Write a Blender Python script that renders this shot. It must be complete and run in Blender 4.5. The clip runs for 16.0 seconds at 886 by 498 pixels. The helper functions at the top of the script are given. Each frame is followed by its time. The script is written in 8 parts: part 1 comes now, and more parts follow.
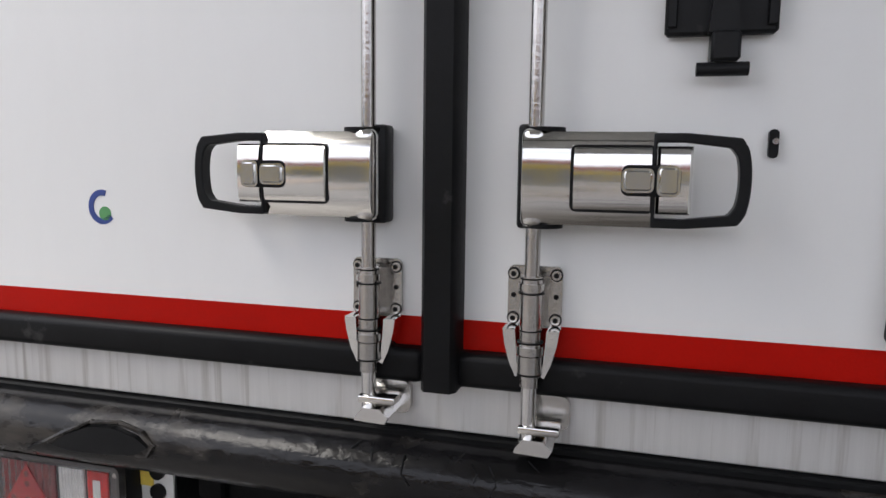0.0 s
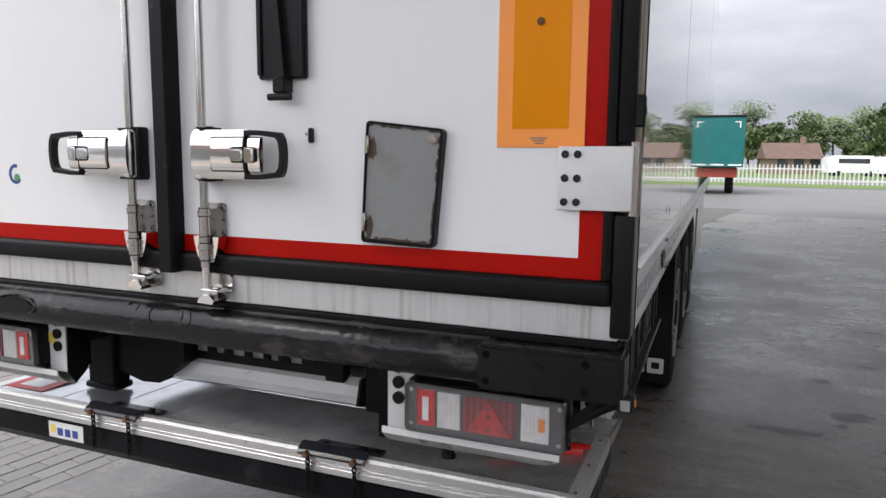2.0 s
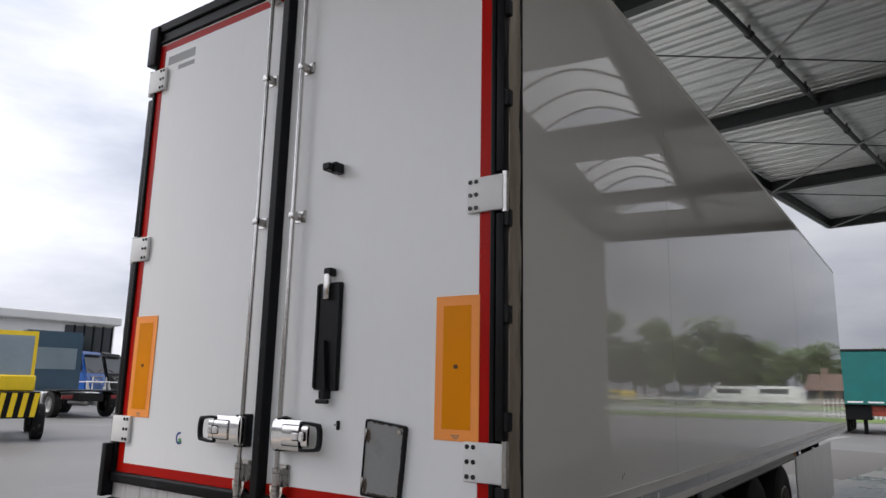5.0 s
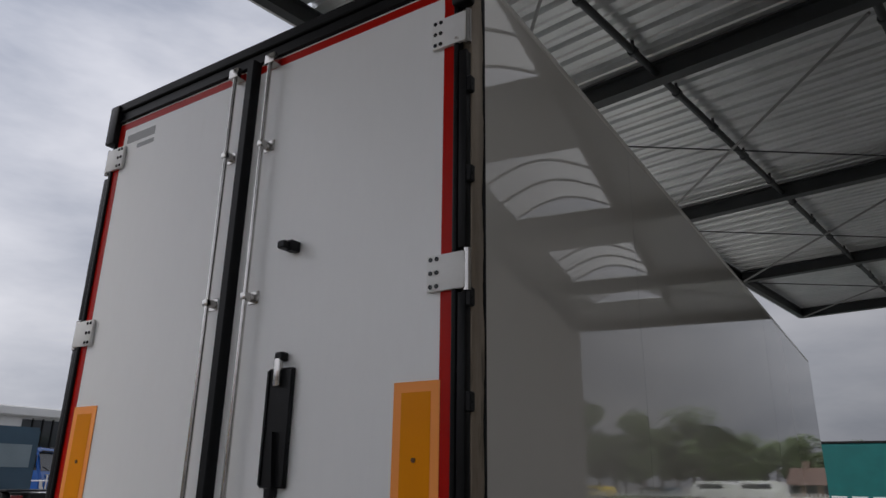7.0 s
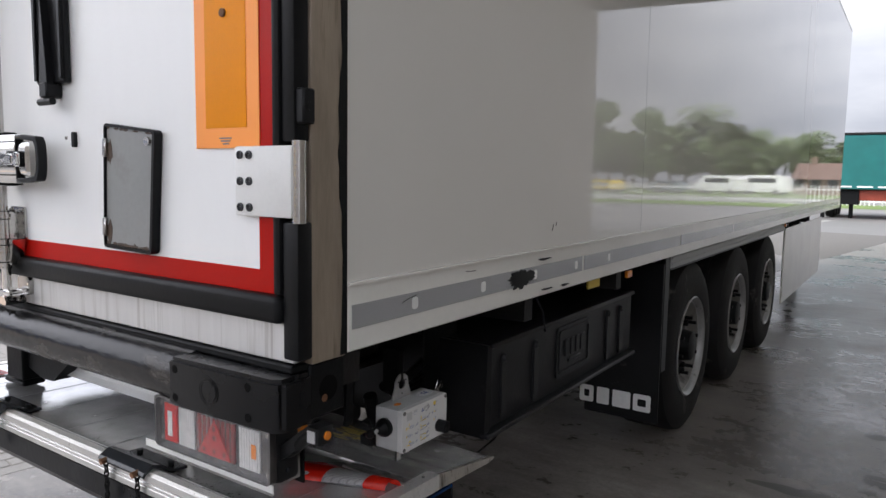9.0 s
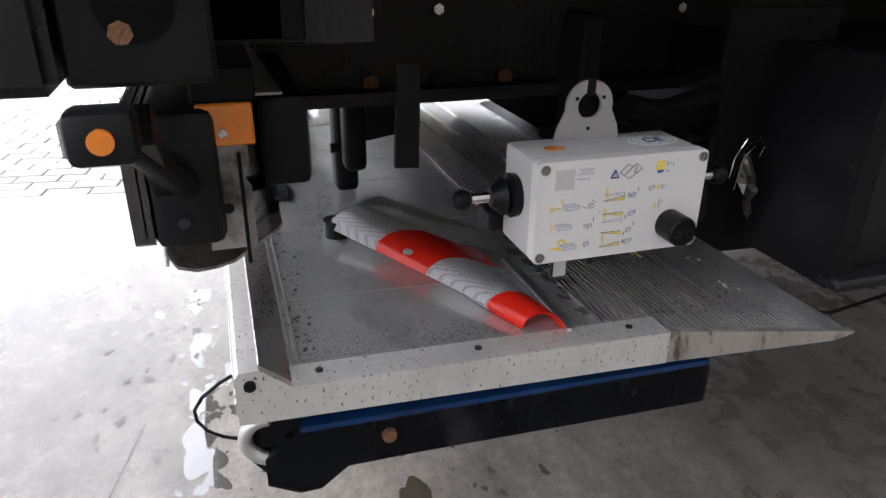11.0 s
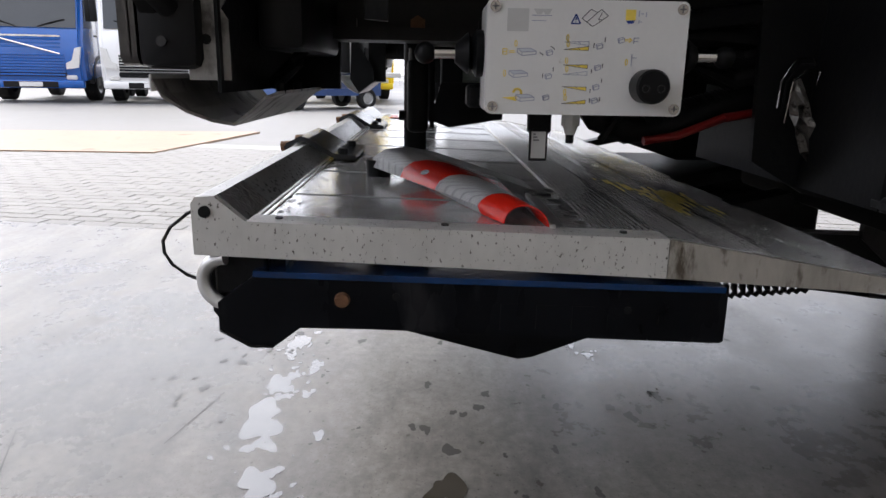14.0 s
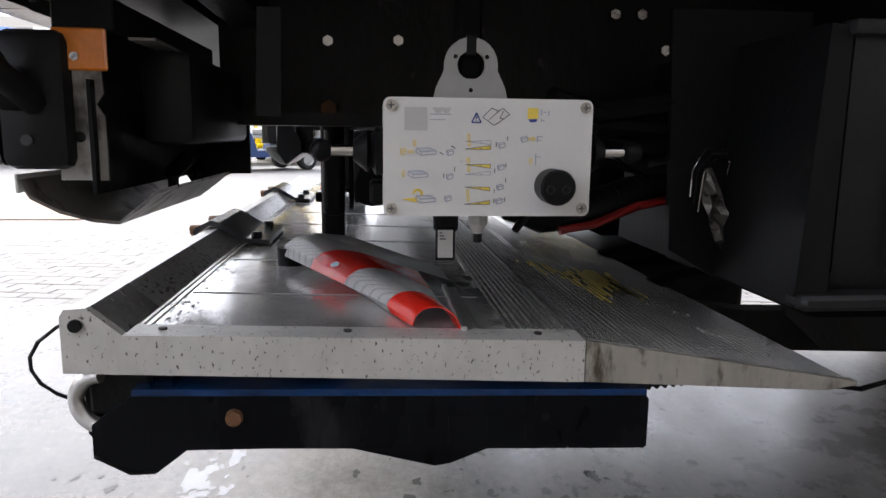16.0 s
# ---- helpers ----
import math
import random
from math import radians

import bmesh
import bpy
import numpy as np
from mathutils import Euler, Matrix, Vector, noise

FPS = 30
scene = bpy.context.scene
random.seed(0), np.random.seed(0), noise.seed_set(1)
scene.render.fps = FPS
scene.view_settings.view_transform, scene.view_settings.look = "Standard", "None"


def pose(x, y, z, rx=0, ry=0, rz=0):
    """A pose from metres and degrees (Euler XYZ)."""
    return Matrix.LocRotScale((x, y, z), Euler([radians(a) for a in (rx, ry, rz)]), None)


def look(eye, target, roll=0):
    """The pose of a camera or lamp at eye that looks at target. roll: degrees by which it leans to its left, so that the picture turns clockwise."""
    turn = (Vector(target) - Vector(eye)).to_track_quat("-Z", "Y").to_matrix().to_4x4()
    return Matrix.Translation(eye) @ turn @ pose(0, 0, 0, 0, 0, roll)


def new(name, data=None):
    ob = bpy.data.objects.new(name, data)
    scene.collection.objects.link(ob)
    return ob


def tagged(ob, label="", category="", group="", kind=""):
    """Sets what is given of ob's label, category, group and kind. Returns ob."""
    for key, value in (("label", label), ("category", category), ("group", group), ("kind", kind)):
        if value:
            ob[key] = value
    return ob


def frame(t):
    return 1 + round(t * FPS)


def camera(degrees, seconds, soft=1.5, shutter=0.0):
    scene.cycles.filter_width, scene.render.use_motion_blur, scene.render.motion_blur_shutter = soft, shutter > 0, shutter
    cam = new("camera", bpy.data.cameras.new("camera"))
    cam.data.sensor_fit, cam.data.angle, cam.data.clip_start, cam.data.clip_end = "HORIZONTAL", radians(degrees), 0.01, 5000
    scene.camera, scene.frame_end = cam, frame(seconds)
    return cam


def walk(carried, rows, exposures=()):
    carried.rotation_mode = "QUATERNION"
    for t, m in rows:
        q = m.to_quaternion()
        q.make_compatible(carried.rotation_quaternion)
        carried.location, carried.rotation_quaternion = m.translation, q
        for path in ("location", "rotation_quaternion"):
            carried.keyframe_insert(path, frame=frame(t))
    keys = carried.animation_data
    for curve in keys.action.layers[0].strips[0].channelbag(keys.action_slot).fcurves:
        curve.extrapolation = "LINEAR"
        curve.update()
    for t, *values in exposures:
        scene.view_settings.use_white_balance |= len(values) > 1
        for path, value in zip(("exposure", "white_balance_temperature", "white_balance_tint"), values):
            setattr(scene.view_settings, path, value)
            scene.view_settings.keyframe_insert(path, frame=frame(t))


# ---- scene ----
cam = camera(65.3, 16.0)
PATH = [
    (0, (0.272, -1.062, 1.574), (-0.255, 0.85, 1.321), 0.7),
    (0.5, (0.507, -1.227, 1.58), (0.042, 0.692, 1.262), 0.1),
    (1, (0.797, -1.373, 1.512), (0.173, 0.506, 1.232), 0.3),
    (1.5, (1.109, -1.522, 1.515), (0.415, 0.337, 1.262), 0.6),
    (2, (1.462, -1.592, 1.546), (0.73, 0.251, 1.287), 0.6),
    (2.5, (1.783, -1.756, 1.584), (0.934, 0.036, 1.326), 0.9),
    (3, (2.078, -2.014, 1.663), (1.112, -0.281, 1.407), 1.0),
    (3.5, (2.402, -2.281, 1.715), (1.408, -0.564, 1.457), 0.9),
    (4, (2.621, -2.414, 1.746), (1.551, -0.739, 1.519), 1.4),
    (4.5, (2.613, -2.393, 1.744), (1.494, -0.735, 1.746), 1.4),
    (5, (2.596, -2.295, 1.788), (1.47, -0.687, 2.172), 1.2),
    (5.2, (2.582, -2.272, 1.81), (1.475, -0.688, 2.322), 1.1),
    (7.5, (2.53, -1.984, 1.75), (1.493, -0.36, 2.287), 0.9),
    (8, (2.46, -1.663, 1.686), (1.411, -0.008, 2.087), 1.1),
    (8.5, (2.352, -1.347, 1.629), (1.283, 0.342, 1.705), 0.9),
    (9, (2.298, -0.982, 1.519), (1.181, 0.665, 1.313), 0.9),
    (9.5, (2.25, -0.67, 1.432), (0.912, 0.758, 1.02), 1.1),
    (10, (2.127, -0.377, 1.325), (0.625, 0.773, 0.676), 1.4),
    (10.2, (2.067, -0.267, 1.269), (0.51, 0.754, 0.541), 1.3),
    (12.3, (1.65, 0.479, 0.989), (-0.206, 0.583, 0.252), 1.8),
    (12.5, (1.657, 0.479, 0.97), (-0.195, 0.553, 0.221), 1.8),
    (13, (1.757, 0.425, 0.868), (-0.085, 0.491, 0.091), 1.7),
    (13.5, (1.901, 0.393, 0.812), (0.031, 0.436, 0.104), 1.3),
    (14, (1.964, 0.395, 0.81), (0.025, 0.438, 0.323), 1.0),
    (14.5, (1.975, 0.424, 0.763), (0.009, 0.487, 0.402), 1.0),
    (15, (1.978, 0.477, 0.758), (0.01, 0.576, 0.417), 1.0),
    (15.5, (1.967, 0.468, 0.76), (-0.002, 0.564, 0.424), 1.1),
    (16, (1.902, 0.444, 0.852), (-0.062, 0.645, 0.528), 0.7),
]
PATH.insert(12, (6.3, (2.565, -2.16, 1.80), (1.495, -0.56, 2.54), 1.0))
EXPOSURES = [(0.0, 0.35), (2.0, 0.65), (4.0, 0.58), (5.0, 0.02), (7.5, -0.72), (8.0, -0.12), (8.6, 0.5), (9.2, 1.1), (9.6, 1.42), (10.2, 1.66), (12.3, 2.42), (13.0, 1.7), (13.6, 1.2), (14.0, 1.19), (15.0, 1.18), (16.0, 1.6)]
walk(cam, [(t, look(eye, target, roll)) for t, eye, target, roll in PATH], EXPOSURES)

# ---- light ----
SUN_EL, SUN_AZ = 52.0, 215.0     # high behind a closed cloud cover, from the rear left
world = bpy.data.worlds.new("sky")
scene.world = world
world.use_nodes = True
wn, wl = world.node_tree.nodes, world.node_tree.links
wn.clear()
w_out = wn.new("ShaderNodeOutputWorld")
w_bg = wn.new("ShaderNodeBackground")
w_sky = wn.new("ShaderNodeTexSky")
w_sky.sky_type, w_sky.sun_disc = "NISHITA", False
w_sky.sun_elevation, w_sky.sun_rotation = radians(SUN_EL), radians(SUN_AZ)
w_sky.air_density, w_sky.dust_density = 1.0, 3.0
w_co = wn.new("ShaderNodeTexCoord")
w_map = wn.new("ShaderNodeMapping")
w_map.inputs["Scale"].default_value = (1.0, 1.0, 3.2)
w_noise = wn.new("ShaderNodeTexNoise")
w_noise.inputs["Scale"].default_value, w_noise.inputs["Detail"].default_value = 2.2, 6.0
w_noise.inputs["Roughness"].default_value = 0.55
w_ramp = wn.new("ShaderNodeValToRGB")
w_ramp.color_ramp.elements[0].position, w_ramp.color_ramp.elements[0].color = 0.30, (3.80, 4.05, 4.85, 1)
w_ramp.color_ramp.elements[1].position, w_ramp.color_ramp.elements[1].color = 0.68, (8.2, 8.2, 8.8, 1)
w_mix = wn.new("ShaderNodeMix")
w_mix.data_type = "RGBA"
w_mix.inputs[0].default_value = 0.9
wl.new(w_co.outputs["Generated"], w_map.inputs["Vector"])
wl.new(w_map.outputs["Vector"], w_noise.inputs["Vector"])
wl.new(w_noise.outputs["Fac"], w_ramp.inputs["Fac"])
wl.new(w_sky.outputs["Color"], w_mix.inputs["A"])
wl.new(w_ramp.outputs["Color"], w_mix.inputs["B"])
w_dot = wn.new("ShaderNodeVectorMath")
w_dot.operation = "DOT_PRODUCT"
w_dot.inputs[1].default_value = (math.sin(radians(SUN_AZ)) * math.cos(radians(SUN_EL)), math.cos(radians(SUN_AZ)) * math.cos(radians(SUN_EL)), math.sin(radians(SUN_EL)))
w_lift = wn.new("ShaderNodeMapRange")
w_lift.inputs["From Min"].default_value, w_lift.inputs["From Max"].default_value = -0.6, 0.9
w_lift.inputs["To Min"].default_value, w_lift.inputs["To Max"].default_value = 0.36, 1.5
w_mul = wn.new("ShaderNodeVectorMath")
w_mul.operation = "SCALE"
wl.new(w_co.outputs["Generated"], w_dot.inputs[0])
wl.new(w_dot.outputs["Value"], w_lift.inputs["Value"])
wl.new(w_mix.outputs["Result"], w_mul.inputs[0])
wl.new(w_lift.outputs[0], w_mul.inputs["Scale"])
wl.new(w_mul.outputs["Vector"], w_bg.inputs["Color"])
wl.new(w_bg.outputs["Background"], w_out.inputs["Surface"])
w_bg.inputs["Strength"].default_value = 0.15

sun_data = bpy.data.lights.new("sun", "SUN")
sun_data.energy, sun_data.angle, sun_data.color = 2.1, radians(30), (1.0, 0.95, 0.885)
sun = new("sun", sun_data)
_a, _e = radians(SUN_AZ), radians(SUN_EL)
sun.matrix_world = look((0, 0, 30), (-math.sin(_a) * math.cos(_e) * 10, -math.cos(_a) * math.cos(_e) * 10, 30 - math.sin(_e) * 10))

# ---- materials ----


def mat(name, base, rough=0.5, metal=0.0, var=0.12, scale=5.0, fine=70.0, bump=0.15, stretch=(1, 1, 1), spots=None, spot_at=0.62,
        spot_scale=3.0, spot_rough=None, random=0.0, coat=0.0, ior=1.5, rough_var=0.12, soft=0.06):
    """A surface with broad and fine variation of colour and gloss, fine relief, and stains of a second colour."""
    m = bpy.data.materials.new(name)
    m.use_nodes = True
    nt = m.node_tree
    n, l = nt.nodes, nt.links
    b = n["Principled BSDF"]
    b.inputs["Metallic"].default_value = metal
    b.inputs["IOR"].default_value = ior
    b.inputs["Coat Weight"].default_value = coat
    b.inputs["Coat Roughness"].default_value = 0.04
    co = n.new("ShaderNodeTexCoord")
    mp = n.new("ShaderNodeMapping")
    mp.inputs["Scale"].default_value = stretch
    l.new(co.outputs["Object"], mp.inputs["Vector"])
    big = n.new("ShaderNodeTexNoise")
    big.inputs["Scale"].default_value, big.inputs["Detail"].default_value = scale, 5
    small = n.new("ShaderNodeTexNoise")
    small.inputs["Scale"].default_value, small.inputs["Detail"].default_value = fine, 3
    l.new(mp.outputs["Vector"], big.inputs["Vector"])
    l.new(mp.outputs["Vector"], small.inputs["Vector"])
    add = n.new("ShaderNodeMath")
    add.operation = "MULTIPLY_ADD"
    add.inputs[1].default_value = 0.35
    l.new(small.outputs["Fac"], add.inputs[0])
    l.new(big.outputs["Fac"], add.inputs[2])
    tone = n.new("ShaderNodeMapRange")
    tone.inputs["From Min"].default_value, tone.inputs["From Max"].default_value = 0.35, 1.0
    tone.inputs["To Min"].default_value, tone.inputs["To Max"].default_value = 1 - var, 1 + var
    l.new(add.outputs[0], tone.inputs["Value"])
    last = tone.outputs[0]
    if random:
        info = n.new("ShaderNodeObjectInfo")
        rr = n.new("ShaderNodeMapRange")
        rr.inputs["To Min"].default_value, rr.inputs["To Max"].default_value = 1 - random, 1 + random
        l.new(info.outputs["Random"], rr.inputs["Value"])
        mm = n.new("ShaderNodeMath")
        mm.operation = "MULTIPLY"
        l.new(last, mm.inputs[0])
        l.new(rr.outputs[0], mm.inputs[1])
        last = mm.outputs[0]
    col = n.new("ShaderNodeVectorMath")
    col.operation = "SCALE"
    col.inputs[0].default_value = base
    l.new(last, col.inputs["Scale"])
    colour = col.outputs["Vector"]
    ro = n.new("ShaderNodeMapRange")
    ro.inputs["To Min"].default_value = max(0.0, rough * (1 - rough_var))
    ro.inputs["To Max"].default_value = min(1.0, rough * (1 + rough_var))
    l.new(big.outputs["Fac"], ro.inputs["Value"])
    roughness = ro.outputs[0]
    if spots:
        sp = n.new("ShaderNodeTexNoise")
        sp.inputs["Scale"].default_value, sp.inputs["Detail"].default_value = spot_scale, 7
        sp.inputs["Roughness"].default_value = 0.62
        l.new(mp.outputs["Vector"], sp.inputs["Vector"])
        cut = n.new("ShaderNodeMapRange")
        cut.inputs["From Min"].default_value, cut.inputs["From Max"].default_value = spot_at, spot_at + soft
        l.new(sp.outputs["Fac"], cut.inputs["Value"])
        mx = n.new("ShaderNodeMix")
        mx.data_type = "RGBA"
        l.new(cut.outputs[0], mx.inputs[0])
        l.new(colour, mx.inputs["A"])
        mx.inputs["B"].default_value = (*spots, 1)
        colour = mx.outputs["Result"]
        if spot_rough is not None:
            mr = n.new("ShaderNodeMix")
            l.new(cut.outputs[0], mr.inputs[0])
            l.new(roughness, mr.inputs["A"])
            mr.inputs["B"].default_value = spot_rough
            roughness = mr.outputs["Result"]
    l.new(colour, b.inputs["Base Color"])
    l.new(roughness, b.inputs["Roughness"])
    if bump:
        bp = n.new("ShaderNodeBump")
        bp.inputs["Strength"].default_value, bp.inputs["Distance"].default_value = bump, 0.01
        l.new(small.outputs["Fac"], bp.inputs["Height"])
        l.new(bp.outputs["Normal"], b.inputs["Normal"])
    return m


DOOR_WHITE = mat("door_white", (0.84, 0.845, 0.835), 0.34, var=0.03, scale=1.2, fine=25, bump=0.02, stretch=(1, 1, 0.25), spots=(0.74, 0.735, 0.71), spot_at=0.60, spot_scale=2.0, soft=0.2)
SIDE_WHITE = mat("side_gloss_white", (0.67, 0.655, 0.61), 0.022, var=0.02, scale=0.8, fine=8, bump=0.0, coat=0.5)
RAIL_WHITE = mat("rail_white", (0.74, 0.73, 0.68), 0.16, var=0.06, scale=3, fine=60, bump=0.04, spots=(0.42, 0.40, 0.36), spot_at=0.72, spot_scale=9)
PAINT_WHITE = mat("paint_white", (0.74, 0.74, 0.72), 0.38, var=0.06, scale=9, fine=120, bump=0.06, spots=(0.32, 0.29, 0.25), spot_at=0.68, spot_scale=14)
RED_TAPE = mat("red_reflective", (0.42, 0.0055, 0.002), 0.3, var=0.16, scale=4, fine=240, bump=0.05, ior=1.22)
ORANGE_TAPE = mat("orange_fluorescent", (1.0, 0.36, 0.085), 0.34, var=0.05, scale=5, fine=250, bump=0.04, ior=1.3)
AMBER_TAPE = mat("amber_reflective", (0.80, 0.27, 0.002), 0.3, var=0.08, scale=5, fine=300, bump=0.05, ior=1.2, stretch=(1, 1, 0.4))
RUBBER = mat("black_rubber", (0.007, 0.0073, 0.008), 0.40, var=0.3, scale=9, fine=90, bump=0.05, spots=(0.035, 0.035, 0.035), spot_at=0.66, spot_scale=8, ior=1.25)
WORN_RUBBER = mat("worn_bumper_rubber", (0.008, 0.0079, 0.0088), 0.21, var=0.6, scale=6, fine=26, bump=0.22, stretch=(1, 1, 2.2), spots=(0.062, 0.055, 0.048), spot_at=0.54, spot_scale=4.5, soft=0.14, spot_rough=0.36, rough_var=0.5, ior=1.36)
BUFFER_RUBBER = mat("buffer_rubber", (0.006, 0.0062, 0.007), 0.26, var=0.4, scale=7, fine=60, bump=0.05, spots=(0.022, 0.021, 0.020), spot_at=0.60, spot_scale=9, soft=0.15, ior=1.36, rough_var=0.5)
BLACK_PLASTIC = mat("black_plastic", (0.011, 0.0115, 0.0125), 0.36, var=0.25, scale=8, fine=160, bump=0.035, spots=(0.03, 0.03, 0.029), spot_at=0.66, spot_scale=12, ior=1.25)
BLACK_STEEL = mat("black_painted_steel", (0.0055, 0.006, 0.0065), 0.5, var=0.3, scale=6, fine=80, bump=0.12, spots=(0.04, 0.037, 0.034), spot_at=0.7, spot_scale=14, ior=1.25)
DARK_FRAME = mat("dark_chassis_paint", (0.014, 0.0138, 0.014), 0.5, var=0.45, scale=7, fine=70, bump=0.25, stretch=(1, 1, 0.6), spots=(0.10, 0.092, 0.083), spot_at=0.66, spot_scale=16, soft=0.1, ior=1.3)
NAVY_STEEL = mat("black_painted_lift_steel", (0.0045, 0.0052, 0.007), 0.3, var=0.5, scale=5, fine=50, bump=0.06, stretch=(1, 1.6, 0.5), spots=(0.016, 0.016, 0.018), spot_at=0.60, spot_scale=6, ior=1.22, rough_var=0.5)
BLUE_EDGE = mat("blue_painted_edge", (0.004, 0.028, 0.095), 0.22, var=0.45, scale=10, fine=60, bump=0.12, rough_var=0.4)
CHROME = mat("polished_steel", (0.76, 0.75, 0.73), 0.12, 1.0, var=0.06, scale=6, fine=9, bump=0.06, rough_var=0.5)
STEEL = mat("stainless_steel", (0.50, 0.485, 0.465), 0.2, 1.0, var=0.18, scale=8, fine=140, bump=0.06, spots=(0.32, 0.29, 0.25), spot_at=0.68, spot_scale=20)
SILL = mat("stained_steel_sill", (0.60, 0.595, 0.585), 0.44, 0.4, var=0.08, scale=7, fine=60, bump=0.03, stretch=(9, 1, 0.3), spots=(0.40, 0.385, 0.365), spot_at=0.53, spot_scale=4, soft=0.14)
POST_STEEL = mat("dirty_steel_post", (0.33, 0.275, 0.215), 0.42, 0.35, var=0.3, scale=4, fine=50, bump=0.06, stretch=(4, 4, 0.5), spots=(0.12, 0.09, 0.06), spot_at=0.57, spot_scale=3, soft=0.1)
ALU = mat("aluminium", (0.62, 0.62, 0.61), 0.33, 0.85, var=0.12, scale=7, fine=120, bump=0.06, spots=(0.30, 0.29, 0.27), spot_at=0.66, spot_scale=16)
LIP_STEEL = mat("wet_lip_sheet", (0.33, 0.33, 0.33), 0.28, 0.55, var=0.4, scale=5, fine=140, bump=0.05, spots=(0.04, 0.038, 0.036), spot_at=0.60, spot_scale=70, rough_var=0.5)
CLIP_STEEL = mat("slate_painted_steel", (0.020, 0.022, 0.026), 0.24, var=0.3, scale=9, fine=120, bump=0.05, spots=(0.008, 0.008, 0.009), spot_at=0.62, spot_scale=30)
GUARD = mat("dirty_guard_sheet", (0.34, 0.33, 0.315), 0.45, var=0.3, scale=9, fine=120, bump=0.1, stretch=(1.5, 1, 0.7), spots=(0.05, 0.045, 0.04), spot_at=0.53, spot_scale=16, soft=0.14)
# control box grey taken darker, with the hanger's shade in the colour
BOX_EDGE = mat("shaded_hanger_grey", (0.34, 0.34, 0.335), 0.4, 0.3, var=0.1, scale=14, fine=150, bump=0.04, spots=(0.2, 0.19, 0.18), spot_at=0.64, spot_scale=20)
ALU_EDGE = mat("speckled_aluminium", (0.62, 0.61, 0.585), 0.42, 0.35, var=0.2, scale=8, fine=60, bump=0.1, stretch=(1, 1, 0.55), spots=(0.09, 0.08, 0.068), spot_at=0.615, spot_scale=230, soft=0.03)
DIRTY_EDGE = mat("grimy_aluminium", (0.40, 0.375, 0.335), 0.45, 0.35, var=0.3, scale=14, fine=90, bump=0.14, stretch=(1, 1.4, 0.5), spots=(0.09, 0.072, 0.052), spot_at=0.53, spot_scale=26, soft=0.12)
DECK = mat("wet_deck_sheet", (0.70, 0.695, 0.685), 0.14, 0.58, var=0.28, scale=7, fine=180, bump=0.03, spots=(0.46, 0.455, 0.445), spot_at=0.56, spot_scale=11, spot_rough=0.32, rough_var=0.8, soft=0.2)
RIBS = mat("ribbed_deck", (0.86, 0.85, 0.83), 0.20, 0.75, var=0.3, scale=9, fine=150, bump=0.08, stretch=(0.7, 1, 1), spots=(0.20, 0.19, 0.18), spot_at=0.64, spot_scale=26, soft=0.1, spot_rough=0.4, rough_var=0.5)
FLAP = mat("stained_grey_flap", (0.24, 0.245, 0.24), 0.4, var=0.15, scale=4, fine=60, bump=0.05, spots=(0.13, 0.12, 0.105), spot_at=0.52, spot_scale=4, soft=0.22)
GRIME = mat("brown_grime", (0.07, 0.045, 0.03), 0.6, var=0.4, scale=30, fine=200, bump=0.2)
GREY_PANEL = mat("grey_flap", (0.27, 0.275, 0.27), 0.4, var=0.08, scale=5, fine=60, bump=0.04, spots=(0.14, 0.14, 0.135), spot_at=0.66, spot_scale=6)
SILVER_TAPE = mat("silver_reflective", (0.49, 0.495, 0.505), 0.16, 0.25, var=0.08, scale=4, fine=320, bump=0.1)
LENS_RED = mat("red_lens", (0.17, 0.010, 0.012), 0.14, var=0.35, scale=30, fine=200, bump=0.1, coat=0.6)
LENS_BRIGHT = mat("bright_red_lens", (0.62, 0.02, 0.018), 0.12, var=0.4, scale=25, fine=160, bump=0.1, coat=0.6)
LENS_TRI = mat("red_reflector", (0.40, 0.012, 0.014), 0.2, var=0.25, scale=60, fine=300, bump=0.1, coat=0.4)
LENS_CLEAR = mat("clear_lens", (0.66, 0.65, 0.63), 0.15, var=0.2, scale=40, fine=300, bump=0.15, coat=0.6)
LENS_AMBER = mat("amber_lens", (0.75, 0.22, 0.02), 0.2, var=0.15, scale=30, fine=200, bump=0.08, coat=0.5)
LENS_DARK = mat("lamp_cover", (0.045, 0.042, 0.042), 0.2, var=0.2, scale=30, fine=200, bump=0.05, coat=0.6)
RUST = mat("rusty_bolt", (0.16, 0.075, 0.035), 0.7, 0.2, var=0.4, scale=60, fine=300, bump=0.4)
BOX_WHITE = mat("control_box_white", (0.66, 0.655, 0.64), 0.35, var=0.05, scale=12, fine=150, bump=0.04, spots=(0.45, 0.43, 0.4), spot_at=0.68, spot_scale=22)
BOX_GREY = mat("control_box_grey", (0.50, 0.50, 0.49), 0.4, var=0.08, scale=14, fine=150, bump=0.05, spots=(0.25, 0.24, 0.22), spot_at=0.64, spot_scale=20)
INK_BLUE = mat("blue_print", (0.03, 0.06, 0.25), 0.5, var=0.15, scale=80, fine=300, bump=0)
INK_PALE = mat("pale_blue_print", (0.33, 0.35, 0.44), 0.5, var=0.15, scale=80, fine=300, bump=0)
LID_TINT = mat("washed_blue_print", (0.52, 0.55, 0.60), 0.5, var=0.08, scale=80, fine=300, bump=0)
INK_GREY = mat("grey_print", (0.16, 0.16, 0.17), 0.5, var=0.2, scale=80, fine=300, bump=0)
INK_YELLOW = mat("yellow_print", (0.80, 0.60, 0.10), 0.5, var=0.1, scale=80, fine=300, bump=0)
INK_GREEN = mat("green_print", (0.10, 0.32, 0.12), 0.5, var=0.1, scale=80, fine=300, bump=0)
